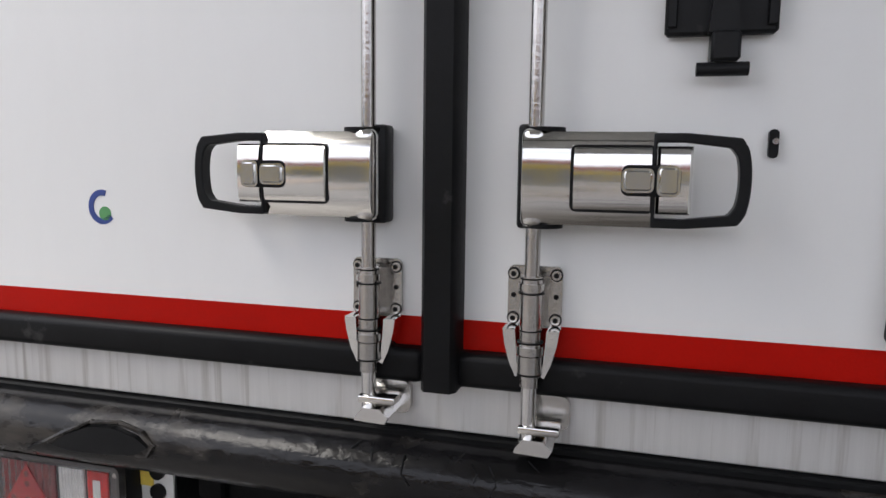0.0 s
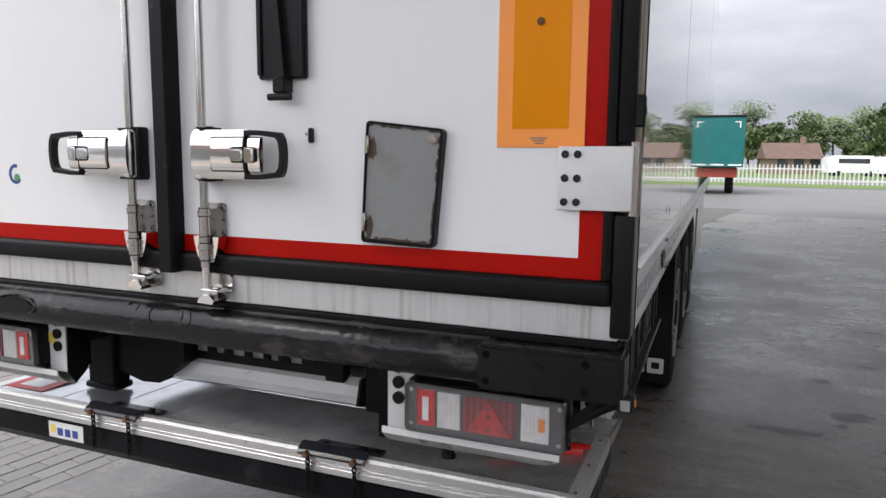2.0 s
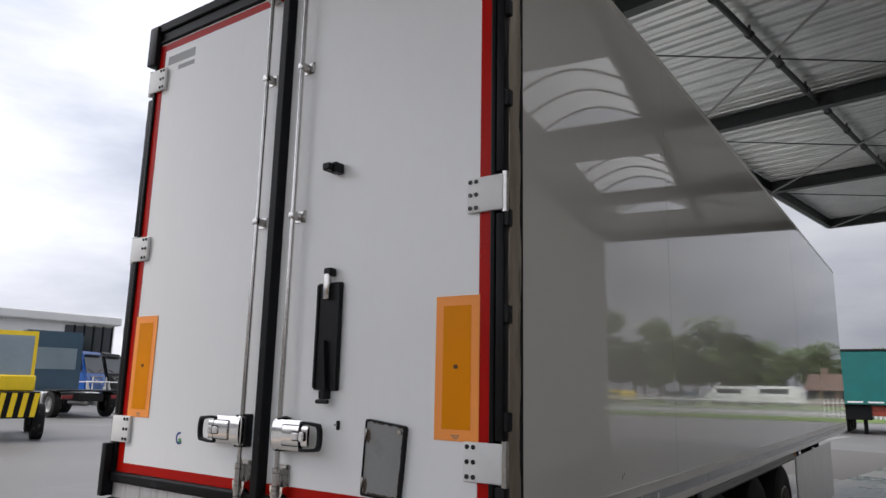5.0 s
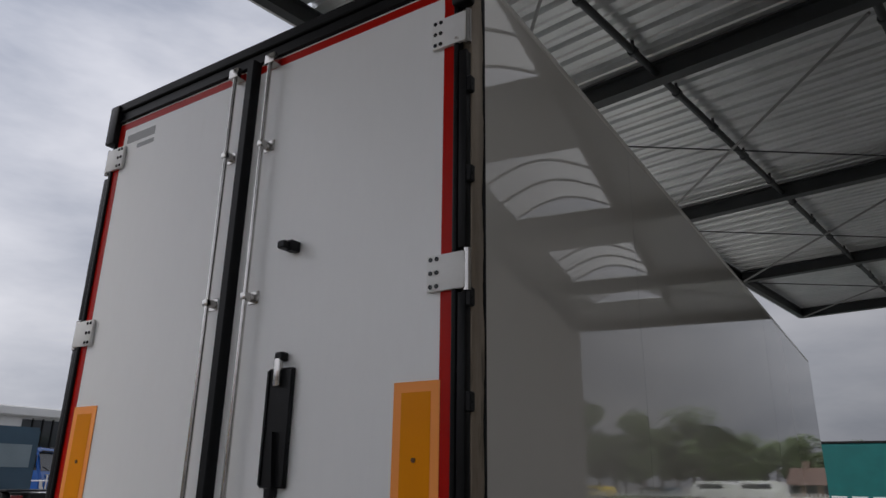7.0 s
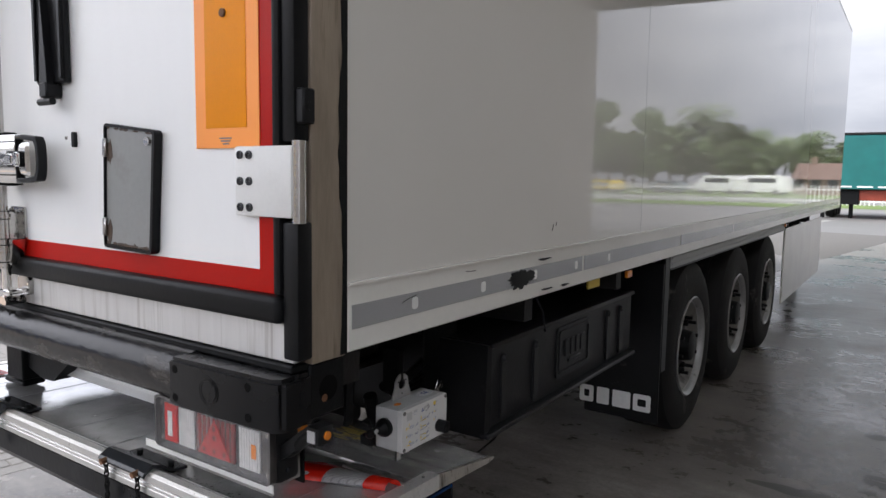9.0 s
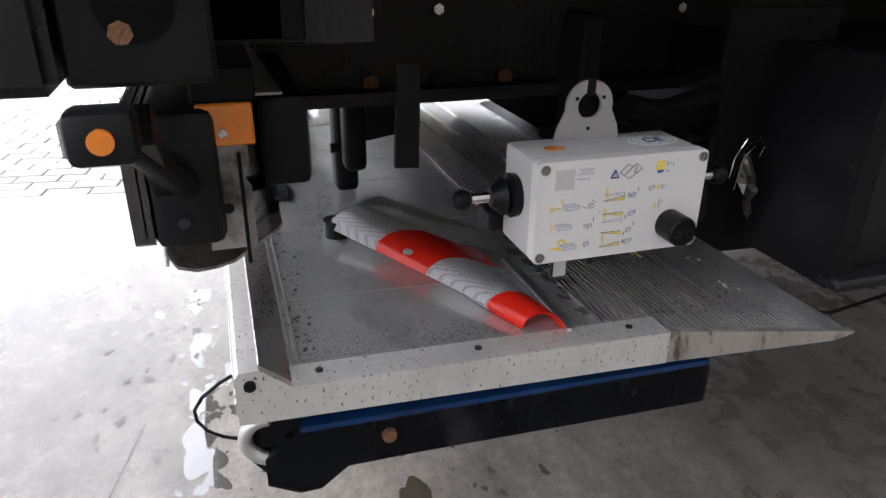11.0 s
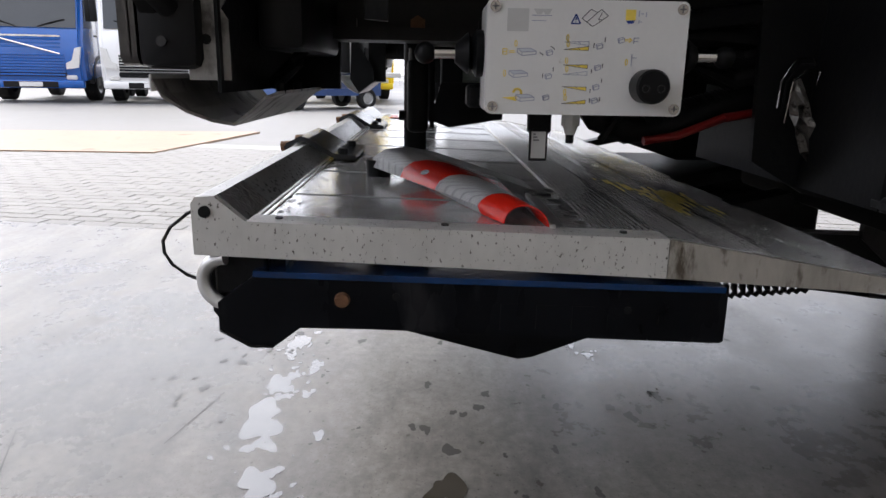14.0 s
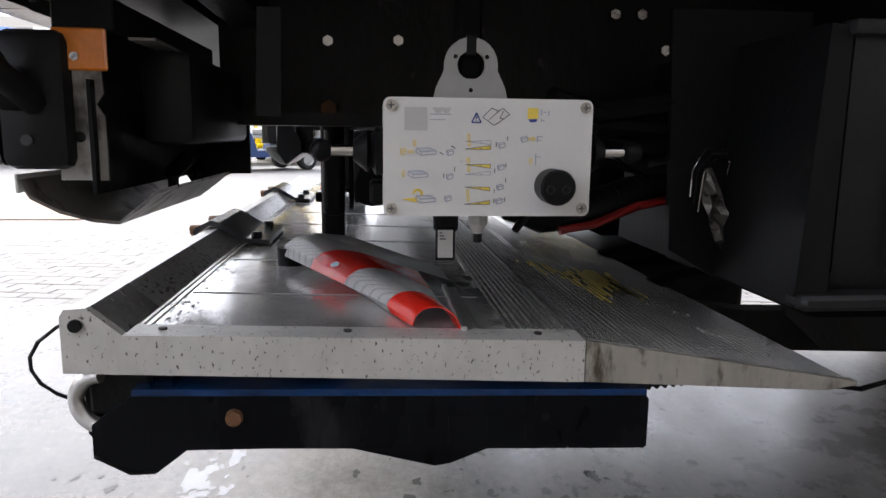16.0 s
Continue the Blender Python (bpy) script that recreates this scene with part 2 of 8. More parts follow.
TEXT_WHITE = mat("white_print", (0.70, 0.70, 0.69), 0.5, var=0.1, scale=20, fine=150, bump=0)
RED_HOSE = mat("red_hose", (0.20, 0.008, 0.008), 0.4, var=0.2, scale=20, fine=150, bump=0.1)
TYRE = mat("tyre_rubber", (0.010, 0.010, 0.010), 0.75, var=0.3, scale=12, fine=80, bump=0.3, spots=(0.06, 0.057, 0.052), spot_at=0.6, spot_scale=6, ior=1.33)
RIM = mat("painted_rim", (0.30, 0.30, 0.295), 0.38, 0.4, var=0.2, scale=10, fine=80, bump=0.06, spots=(0.09, 0.085, 0.078), spot_at=0.58, spot_scale=12, soft=0.12)
# darker than the rim: the shade in the wheel dish is in this colour
WHEEL_DISC = mat("shaded_wheel_disc", (0.16, 0.158, 0.15), 0.5, 0.3, var=0.25, scale=9, fine=70, bump=0.08, spots=(0.04, 0.038, 0.034), spot_at=0.52, spot_scale=10, soft=0.15)
GRIT = mat("black_grit", (0.02, 0.019, 0.018), 0.5, var=0.3, scale=40, fine=300, bump=0.2)
BOX_BLACK = mat("weathered_black_plastic", (0.015, 0.0153, 0.0165), 0.40, var=0.3, scale=5, fine=120, bump=0.10, spots=(0.034, 0.034, 0.033), spot_at=0.6, spot_scale=6, soft=0.12, ior=1.35)
CLIP_METAL = mat("dull_bent_metal", (0.16, 0.152, 0.14), 0.34, 0.85, var=0.4, scale=30, fine=200, bump=0.25, spots=(0.04, 0.037, 0.034), spot_at=0.54, spot_scale=60)
# near-black base that paints the shade between the ramp ribs
RIB_BASE = mat("shaded_rib_grooves", (0.030, 0.029, 0.027), 0.22, 0.1, var=0.5, scale=9, fine=120, bump=0.08, rough_var=0.5)
FAR_GLASS = mat("sky_lit_glass", (0.22, 0.27, 0.30), 0.08, var=0.15, scale=1, fine=20, bump=0, coat=0.3)
# near-black that puts shade into holes, underbody boxes and the hanger stem
DEEP_SHADE = mat("deep_shade_black", (0.002, 0.002, 0.002), 0.8, var=0.2, scale=20, fine=100, bump=0, ior=1.2)
GLASS = mat("dark_glass", (0.03, 0.035, 0.04), 0.05, var=0.1, scale=3, fine=20, bump=0, coat=0.3)
CONCRETE = bpy.data.materials.new("wet_concrete")
CONCRETE.use_nodes = True
_n, _l = CONCRETE.node_tree.nodes, CONCRETE.node_tree.links
_c = _n.new("ShaderNodeTexCoord")


def _layer(scale, detail, rough, lo, hi, a, b, stretch=(1, 1, 1), turn=0.0):
    """One sheet of noise, cut to a range."""
    mp = _n.new("ShaderNodeMapping")
    mp.inputs["Scale"].default_value, mp.inputs["Rotation"].default_value = stretch, (0, 0, turn)
    _l.new(_c.outputs["Object"], mp.inputs["Vector"])
    tx = _n.new("ShaderNodeTexNoise")
    tx.inputs["Scale"].default_value, tx.inputs["Detail"].default_value, tx.inputs["Roughness"].default_value = scale, detail, rough
    _l.new(mp.outputs["Vector"], tx.inputs["Vector"])
    mr = _n.new("ShaderNodeMapRange")
    for key, v in (("From Min", lo), ("From Max", hi), ("To Min", a), ("To Max", b)):
        mr.inputs[key].default_value = v
    _l.new(tx.outputs["Fac"], mr.inputs["Value"])
    return mr.outputs[0], tx.outputs["Fac"]


def _times(p, q, op="MULTIPLY"):
    m = _n.new("ShaderNodeMath")
    m.operation = op
    _l.new(p, m.inputs[0])
    _l.new(q, m.inputs[1])
    return m.outputs[0]


damp, _ = _layer(0.75, 6, 0.6, 0.40, 0.62, 0.0, 1.0)                       # broad damp patches
smear, _ = _layer(2.2, 7, 0.68, 0.30, 0.70, 0.66, 1.28, (1.0, 3.2, 1), 0.5)  # trowel and tyre smears
mottle, _ = _layer(9.0, 7, 0.72, 0.30, 0.72, 0.70, 1.24)
speck, _ = _layer(150.0, 2, 0.5, 0.66, 0.70, 1.0, 0.42)                    # dark grit
pale, _ = _layer(70.0, 3, 0.6, 0.66, 0.72, 1.0, 1.32)
crust, _ = _layer(38.0, 6, 0.75, 0.30, 0.70, 0.74, 1.22)
tone = _times(_times(_times(_times(smear, mottle), speck), pale), crust)
_mx = _n.new("ShaderNodeMix")
_mx.data_type = "RGBA"
_l.new(damp, _mx.inputs[0])
_mx.inputs["A"].default_value, _mx.inputs["B"].default_value = (0.240, 0.221, 0.199, 1), (0.118, 0.107, 0.094, 1)
_sc = _n.new("ShaderNodeVectorMath")
_sc.operation = "SCALE"
_l.new(_mx.outputs["Result"], _sc.inputs[0])
_l.new(tone, _sc.inputs["Scale"])
_b = _n["Principled BSDF"]
_l.new(_sc.outputs["Vector"], _b.inputs["Base Color"])
gloss, _ = _layer(0.75, 6, 0.6, 0.36, 0.64, 0.44, 0.22)
_l.new(_times(gloss, mottle), _b.inputs["Roughness"])
_, _grain = _layer(120.0, 3, 0.6, 0, 1, 0, 1)
_bp = _n.new("ShaderNodeBump")
_bp.inputs["Strength"].default_value, _bp.inputs["Distance"].default_value = 0.05, 0.01
_l.new(_grain, _bp.inputs["Height"])
_l.new(_bp.outputs["Normal"], _b.inputs["Normal"])
ASPHALT = mat("yard_paving", (0.150, 0.146, 0.142), 0.55, var=0.14, scale=0.25, fine=9, bump=0.2, rough_var=0.2, spots=(0.19, 0.186, 0.18), spot_at=0.55, spot_scale=0.35, soft=0.2)
PAVER = mat("grey_paver", (0.170, 0.163, 0.154), 0.5, var=0.24, scale=5, fine=90, bump=0.4, random=0.10, rough_var=0.3)
JOINT = mat("sand_joint", (0.115, 0.11, 0.102), 0.8, var=0.25, scale=9, fine=60, bump=0.3)
STRIP = mat("light_concrete_strip", (0.27, 0.262, 0.25), 0.55, var=0.16, scale=2, fine=30, bump=0.15)
RUSTPLATE = mat("rusty_road_plate", (0.28, 0.19, 0.125), 0.5, var=0.25, scale=2, fine=30, bump=0.15, spots=(0.17, 0.11, 0.07), spot_at=0.6, spot_scale=2)
OIL = mat("oil_stain", (0.045, 0.04, 0.032), 0.38, var=0.3, scale=8, fine=60, bump=0.05)
WATER = mat("shallow_puddle", (0.055, 0.047, 0.035), 0.03, var=0.1, scale=3, fine=20, bump=0.0)
WATER_FILM = mat("thin_water_film", (0.095, 0.090, 0.083), 0.03, var=0.2, scale=6, fine=40, bump=0.0, ior=2.0)
WET_FILM = mat("wet_slab_film", (0.21, 0.197, 0.182), 0.15, var=0.3, scale=5, fine=60, bump=0.02, rough_var=0.7)
GRASS = mat("grass", (0.11, 0.17, 0.035), 0.8, var=0.4, scale=0.6, fine=12, bump=0.5)
SHEET = mat("canopy_sheet", (0.70, 0.72, 0.72), 0.34, 0.55, var=0.16, scale=1.5, fine=20, bump=0.04)
CANOPY_STEEL = mat("canopy_steel", (0.05, 0.055, 0.058), 0.5, 0.2, var=0.2, scale=3, fine=40, bump=0.08)
WALL_SHEET = mat("hall_wall_sheet", (0.52, 0.49, 0.445), 0.5, var=0.06, scale=0.6, fine=12, bump=0.04)
TEAL = mat("teal_curtain", (0.003, 0.115, 0.11), 0.45, var=0.15, scale=2, fine=30, bump=0.08)
TRUCK_BLUE = mat("truck_blue", (0.004, 0.085, 0.36), 0.22, var=0.1, scale=2, fine=20, bump=0.0, coat=0.4)
TUG_BLUE = mat("tug_blue", (0.014, 0.04, 0.13), 0.35, var=0.2, scale=4, fine=30, bump=0.05)
TRUCK_GREY = mat("truck_greyblue", (0.045, 0.085, 0.125), 0.25, var=0.12, scale=2, fine=20, bump=0.0, coat=0.3)
TRUCK_WHITE = mat("truck_white", (0.78, 0.78, 0.78), 0.2, var=0.04, scale=2, fine=20, bump=0.0, coat=0.5)
YELLOW = mat("machine_yellow", (0.80, 0.56, 0.01), 0.3, var=0.08, scale=3, fine=30, bump=0.03)
RED_CHASSIS = mat("red_oxide_chassis", (0.30, 0.05, 0.025), 0.5, var=0.2, scale=4, fine=40, bump=0.1)
BUILDING = mat("white_cladding", (0.72, 0.72, 0.71), 0.5, var=0.05, scale=0.5, fine=8, bump=0.03)
ROOF_TILE = mat("brown_roof_tiles", (0.12, 0.075, 0.058), 0.7, var=0.25, scale=1.5, fine=12, bump=0.4)
BRICK = mat("brick_wall", (0.20, 0.135, 0.105), 0.8, var=0.2, scale=3, fine=14, bump=0.3)
BARK = mat("bark", (0.10, 0.075, 0.055), 0.85, var=0.3, scale=6, fine=40, bump=0.5)
LEAF = mat("foliage", (0.10, 0.14, 0.055), 0.6, var=0.5, scale=0.5, fine=5, bump=0.2)



def honeycomb(m, scale, dark):
    """Draws the cells of reflective sheeting over a material."""
    n, l = m.node_tree.nodes, m.node_tree.links
    b = n["Principled BSDF"]
    src = b.inputs["Base Color"].links[0].from_socket
    co, vo, mr, sc = (n.new(k) for k in ("ShaderNodeTexCoord", "ShaderNodeTexVoronoi", "ShaderNodeMapRange", "ShaderNodeVectorMath"))
    vo.feature = "DISTANCE_TO_EDGE"
    vo.inputs["Scale"].default_value, vo.inputs["Randomness"].default_value = scale, 0.0
    mp = n.new("ShaderNodeMapping")
    mp.inputs["Rotation"].default_value = (0.0, 0.6155, 0.7854)
    l.new(co.outputs["Object"], mp.inputs["Vector"])
    l.new(mp.outputs["Vector"], vo.inputs["Vector"])
    mr.inputs["From Min"].default_value, mr.inputs["From Max"].default_value = 0.04, 0.20
    mr.inputs["To Min"].default_value, mr.inputs["To Max"].default_value = dark, 1.0
    l.new(vo.outputs["Distance"], mr.inputs["Value"])
    sc.operation = "SCALE"
    l.new(src, sc.inputs[0])
    l.new(mr.outputs[0], sc.inputs["Scale"])
    l.new(sc.outputs["Vector"], b.inputs["Base Color"])


honeycomb(SILVER_TAPE, 230.0, 0.68)

COVER = bpy.data.materials.new("scratched_clear_cover")
COVER.use_nodes = True
_n, _l = COVER.node_tree.nodes, COVER.node_tree.links
_b = _n["Principled BSDF"]
_b.inputs["Base Color"].default_value = (0.75, 0.72, 0.72, 1)
_b.inputs["Roughness"].default_value = 0.2
_p, _m, _f, _a = (_n.new(k) for k in ("ShaderNodeBsdfTransparent", "ShaderNodeMixShader", "ShaderNodeTexNoise", "ShaderNodeMapRange"))
_f.inputs["Scale"].default_value, _f.inputs["Detail"].default_value = 28.0, 6
_a.inputs["To Min"].default_value, _a.inputs["To Max"].default_value = 0.012, 0.085
_l.new(_f.outputs["Fac"], _a.inputs["Value"])
_l.new(_a.outputs[0], _m.inputs[0])
_l.new(_p.outputs[0], _m.inputs[1])
_l.new(_b.outputs[0], _m.inputs[2])
_l.new(_m.outputs[0], _n["Material Output"].inputs["Surface"])

SKYLIGHT = bpy.data.materials.new("translucent_skylight")
SKYLIGHT.use_nodes = True
_n, _l = SKYLIGHT.node_tree.nodes, SKYLIGHT.node_tree.links
_n.clear()
_o, _t, _p, _m = (_n.new(k) for k in ("ShaderNodeOutputMaterial", "ShaderNodeBsdfTranslucent", "ShaderNodeBsdfTransparent", "ShaderNodeMixShader"))
_t.inputs["Color"].default_value = (0.6, 0.6, 0.58, 1)
_p.inputs["Color"].default_value = (0.55, 0.56, 0.55, 1)
_m.inputs[0].default_value = 0.45
_l.new(_t.outputs[0], _m.inputs[1])
_l.new(_p.outputs[0], _m.inputs[2])
_l.new(_m.outputs[0], _o.inputs["Surface"])

# ---- mesh helpers ----


def bm_box(bm, x0, x1, y0, y1, z0, z1, bev=0.0, seg=1):
    r = bmesh.ops.create_cube(bm, size=1.0)
    vs = r["verts"]
    for v in vs:
        v.co = Vector((x0 + (v.co.x + 0.5) * (x1 - x0), y0 + (v.co.y + 0.5) * (y1 - y0), z0 + (v.co.z + 0.5) * (z1 - z0)))
    if bev:
        es = list({e for v in vs for e in v.link_edges})
        bmesh.ops.bevel(bm, geom=es, offset=bev, segments=seg, profile=0.5, affect="EDGES")
    return bm


def bm_cyl(bm, p, q, r, seg=14, r2=None):
    p, q = Vector(p), Vector(q)
    d = q - p
    m = Matrix.Translation((p + q) / 2) @ d.to_track_quat("Z", "Y").to_matrix().to_4x4()
    bmesh.ops.create_cone(bm, cap_ends=True, segments=seg, radius1=r, radius2=r if r2 is None else r2, depth=d.length, matrix=m)
    return bm


def bm_prism(bm, pts, axis, a, b):
    """A polygon swept along an axis: pts are (y, z) for x, (x, z) for y, (x, y) for z."""
    def at(p, s):
        return {"x": (s, p[0], p[1]), "y": (p[0], s, p[1]), "z": (p[0], p[1], s)}[axis]
    va = [bm.verts.new(at(p, a)) for p in pts]
    vb = [bm.verts.new(at(p, b)) for p in pts]
    k = len(pts)
    fs = [bm.faces.new(va), bm.faces.new(vb[::-1])]
    for i in range(k):
        fs.append(bm.faces.new((va[i], vb[i], vb[(i + 1) % k], va[(i + 1) % k])))
    bmesh.ops.recalc_face_normals(bm, faces=fs)
    return bm


def bm_tube(bm, pts, r, seg=8):
    """A round bar that follows a line of points."""
    pts = [Vector(p) for p in pts]
    rings = []
    for i, p in enumerate(pts):
        d = (pts[min(i + 1, len(pts) - 1)] - pts[max(i - 1, 0)]).normalized()
        m = d.to_track_quat("Z", "Y").to_matrix()
        rings.append([bm.verts.new(p + m @ Vector((r * math.cos(2 * math.pi * j / seg), r * math.sin(2 * math.pi * j / seg), 0))) for j in range(seg)])
    for a, b in zip(rings, rings[1:]):
        k = min(range(seg), key=lambda s: (a[0].co - b[s].co).length)
        for j in range(seg):
            bm.faces.new((a[j], a[(j + 1) % seg], b[(j + 1 + k) % seg], b[(j + k) % seg]))
    fs = [bm.faces.new(rings[0][::-1]), bm.faces.new(rings[-1])]
    bmesh.ops.recalc_face_normals(bm, faces=bm.faces[:])
    return bm


def bm_lathe(bm, prof, centre, seg=40):
    """A profile of (x, radius) turned about the x axis through centre."""
    cx, cy, cz = centre
    rings = [[bm.verts.new((cx + x, cy + r * math.cos(2 * math.pi * j / seg), cz + r * math.sin(2 * math.pi * j / seg))) for j in range(seg)] for x, r in prof]
    for a, b in zip(rings, rings[1:]):
        for j in range(seg):
            bm.faces.new((a[j], a[(j + 1) % seg], b[(j + 1) % seg], b[j]))
    bmesh.ops.recalc_face_normals(bm, faces=bm.faces[:])
    return bm


def rounded(x0, x1, z0, z1, r, seg=4):
    out = []
    for cx, cz, a in ((x1 - r, z1 - r, 0), (x0 + r, z1 - r, 90), (x0 + r, z0 + r, 180), (x1 - r, z0 + r, 270)):
        for i in range(seg + 1):
            t = radians(a + 90 * i / seg)
            out.append((cx + r * math.cos(t), cz + r * math.sin(t)))
    return out


def bm_ring(bm, outer, inner, axis, a, b):
    """A frame between two closed lines with as many points, swept along an axis."""
    def at(p, s):
        return {"x": (s, p[0], p[1]), "y": (p[0], s, p[1]), "z": (p[0], p[1], s)}[axis]
    k = len(outer)
    v = [[bm.verts.new(at(p, s)) for p in line] for line in (outer, inner) for s in (a, b)]
    oa, ob, ia, ib = v
    for i in range(k):
        j = (i + 1) % k
        bm.faces.new((oa[i], oa[j], ob[j], ob[i]))
        bm.faces.new((ia[j], ia[i], ib[i], ib[j]))
        bm.faces.new((oa[j], oa[i], ia[i], ia[j]))
        bm.faces.new((ob[i], ob[j], ib[j], ib[i]))
    bmesh.ops.recalc_face_normals(bm, faces=bm.faces[:])
    return bm


def shade(me, smooth):
    if smooth:
        me.polygons.foreach_set("use_smooth", [True] * len(me.polygons))
        me.set_sharp_from_angle(angle=radians(38))


def mesh_of(name, bm, material, smooth=True):
    me = bpy.data.meshes.new(name)
    bm.to_mesh(me)
    bm.free()
    me.materials.append(material)
    shade(me, smooth)
    return me


def root(name, loc, label, category, group="", kind=""):
    ob = new(name)
    ob.location = loc
    ob.empty_display_size = 0.2
    bpy.context.view_layer.update()
    return tagged(ob, label, category, group, kind)


def under(ob, parent):
    ob.parent = parent
    m = Matrix.Identity(4)
    up = parent
    while up is not None:
        m = Matrix.LocRotScale(up.location, up.rotation_euler, up.scale) @ m if up.parent is None else up.matrix_parent_inverse @ m
        up = up.parent
    ob.matrix_parent_inverse = m.inverted() if parent.parent is None else Matrix.Identity(4)
    return ob


def part(name, bm, material, parent, label="", smooth=True):
    """One mesh, drawn in the world's metres, under a thing or under one of its parts."""
    ob = new(name, mesh_of(name, bm, material, smooth))
    under(ob, parent)
    if label:
        ob["label"] = label
    return ob


def solid(name, bm, material, label="", category="", group="", kind="", smooth=True):
    """A thing or piece of the setting that is a single mesh."""
    return tagged(new(name, mesh_of(name, bm, material, smooth)), label, category, group, kind)


def B():
    return bmesh.new()


def bx(*a, **k):
    return bm_box(B(), *a, **k)


def lettering(name, body, size, m, material, parent):
    cu = bpy.data.curves.new(name, "FONT")
    cu.body, cu.size, cu.extrude, cu.align_x, cu.align_y = body, size, 0.0004, "CENTER", "CENTER"
    tmp = new("tmp", cu)
    me = bpy.data.meshes.new_from_object(tmp.evaluated_get(bpy.context.evaluated_depsgraph_get()))
    bpy.data.objects.remove(tmp)
    me.transform(m)
    me.materials.clear()
    me.materials.append(material)
    ob = new(name, me)
    under(ob, parent)
    return ob

# ---- the yard ----
YAW = radians(-9.0)                                     # the hall, slab and paving lie at an angle to the trailer
UX, UY = math.cos(YAW), math.sin(YAW)
CORNER = (0.63, 19.6)                                   # far left corner of the canopy


def yard(u, v, z=0.0):
    return (CORNER[0] + u * UX - v * UY, CORNER[1] + u * UY + v * UX, z)


def slab_pts(u0, u1, v0, v1):
    return [yard(u0, v0)[:2], yard(u1, v0)[:2], yard(u1, v1)[:2], yard(u0, v1)[:2]]


bm = B()
N = 24
for i in range(N + 1):
    for j in range(N + 1):
        sx, sy = 2 * i / N - 1, 2 * j / N - 1
        bm.verts.new((sx * abs(sx) ** 2 * 900, sy * abs(sy) ** 2 * 900, -0.012))
bm.verts.ensure_lookup_table()
for i in range(N):
    for j in range(N):
        a = i * (N + 1) + j
        bm.faces.new((bm.verts[a], bm.verts[a + N + 1], bm.verts[a + N + 2], bm.verts[a + 1]))
solid("ground", bm, ASPHALT, "grey paved truck yard, damp from rain", "yard", kind="structure", smooth=False)

SLAB_U = 1.0                                            # the slab's edge, from the canopy's edge
solid("slab", bm_prism(B(), slab_pts(SLAB_U, 9.0, -34, 1.5), "z", -0.05, 0.0), CONCRETE,
      "wet grey concrete slab under the canopy", "concrete slab", kind="structure", smooth=False)
solid("kerb_strip", bm_prism(B(), slab_pts(-3.25, -2.9, -34, 12), "z", -0.05, -0.003), STRIP,
      "pale concrete strip set into the paving", "concrete strip", kind="structure", smooth=False)
solid("pavement", bm_prism(B(), slab_pts(-2.9, SLAB_U, -34, 4), "z", -0.05, -0.009), JOINT,
      "sand bed and dark joints under the pavers", "paving bed", kind="structure", smooth=False)
solid("road_plate", bm_prism(B(), [(-5.08, -2.38), (-7.75, -1.95), (-7.3, -6.0), (-6.9, -12.6), (-5.0, -12.6)], "z", -0.013, 0.012), RUSTPLATE,
      "rusty brown steel road plate on the yard", "road plate", kind="structure", smooth=False)


def blot(name, cx, cy, rx, ry, z, material, label, category, seed, n=26, rough=0.35):
    rnd = random.Random(seed)
    ph = [rnd.random() * 6.28 for _ in range(4)]
    pts = []
    for i in range(n):
        a = 2 * math.pi * i / n
        k = 1 + rough * sum(math.sin((q + 2) * a + ph[q]) / (q + 1.5) for q in range(4))
        pts.append((cx + rx * k * math.cos(a), cy + ry * k * math.sin(a)))
    bm = B()
    vs = [bm.verts.new((x, y, z)) for x, y in pts]
    bm.faces.new(vs)
    bmesh.ops.triangulate(bm, faces=bm.faces[:])
    return solid(name, bm, material, label, category, group=category, smooth=False)


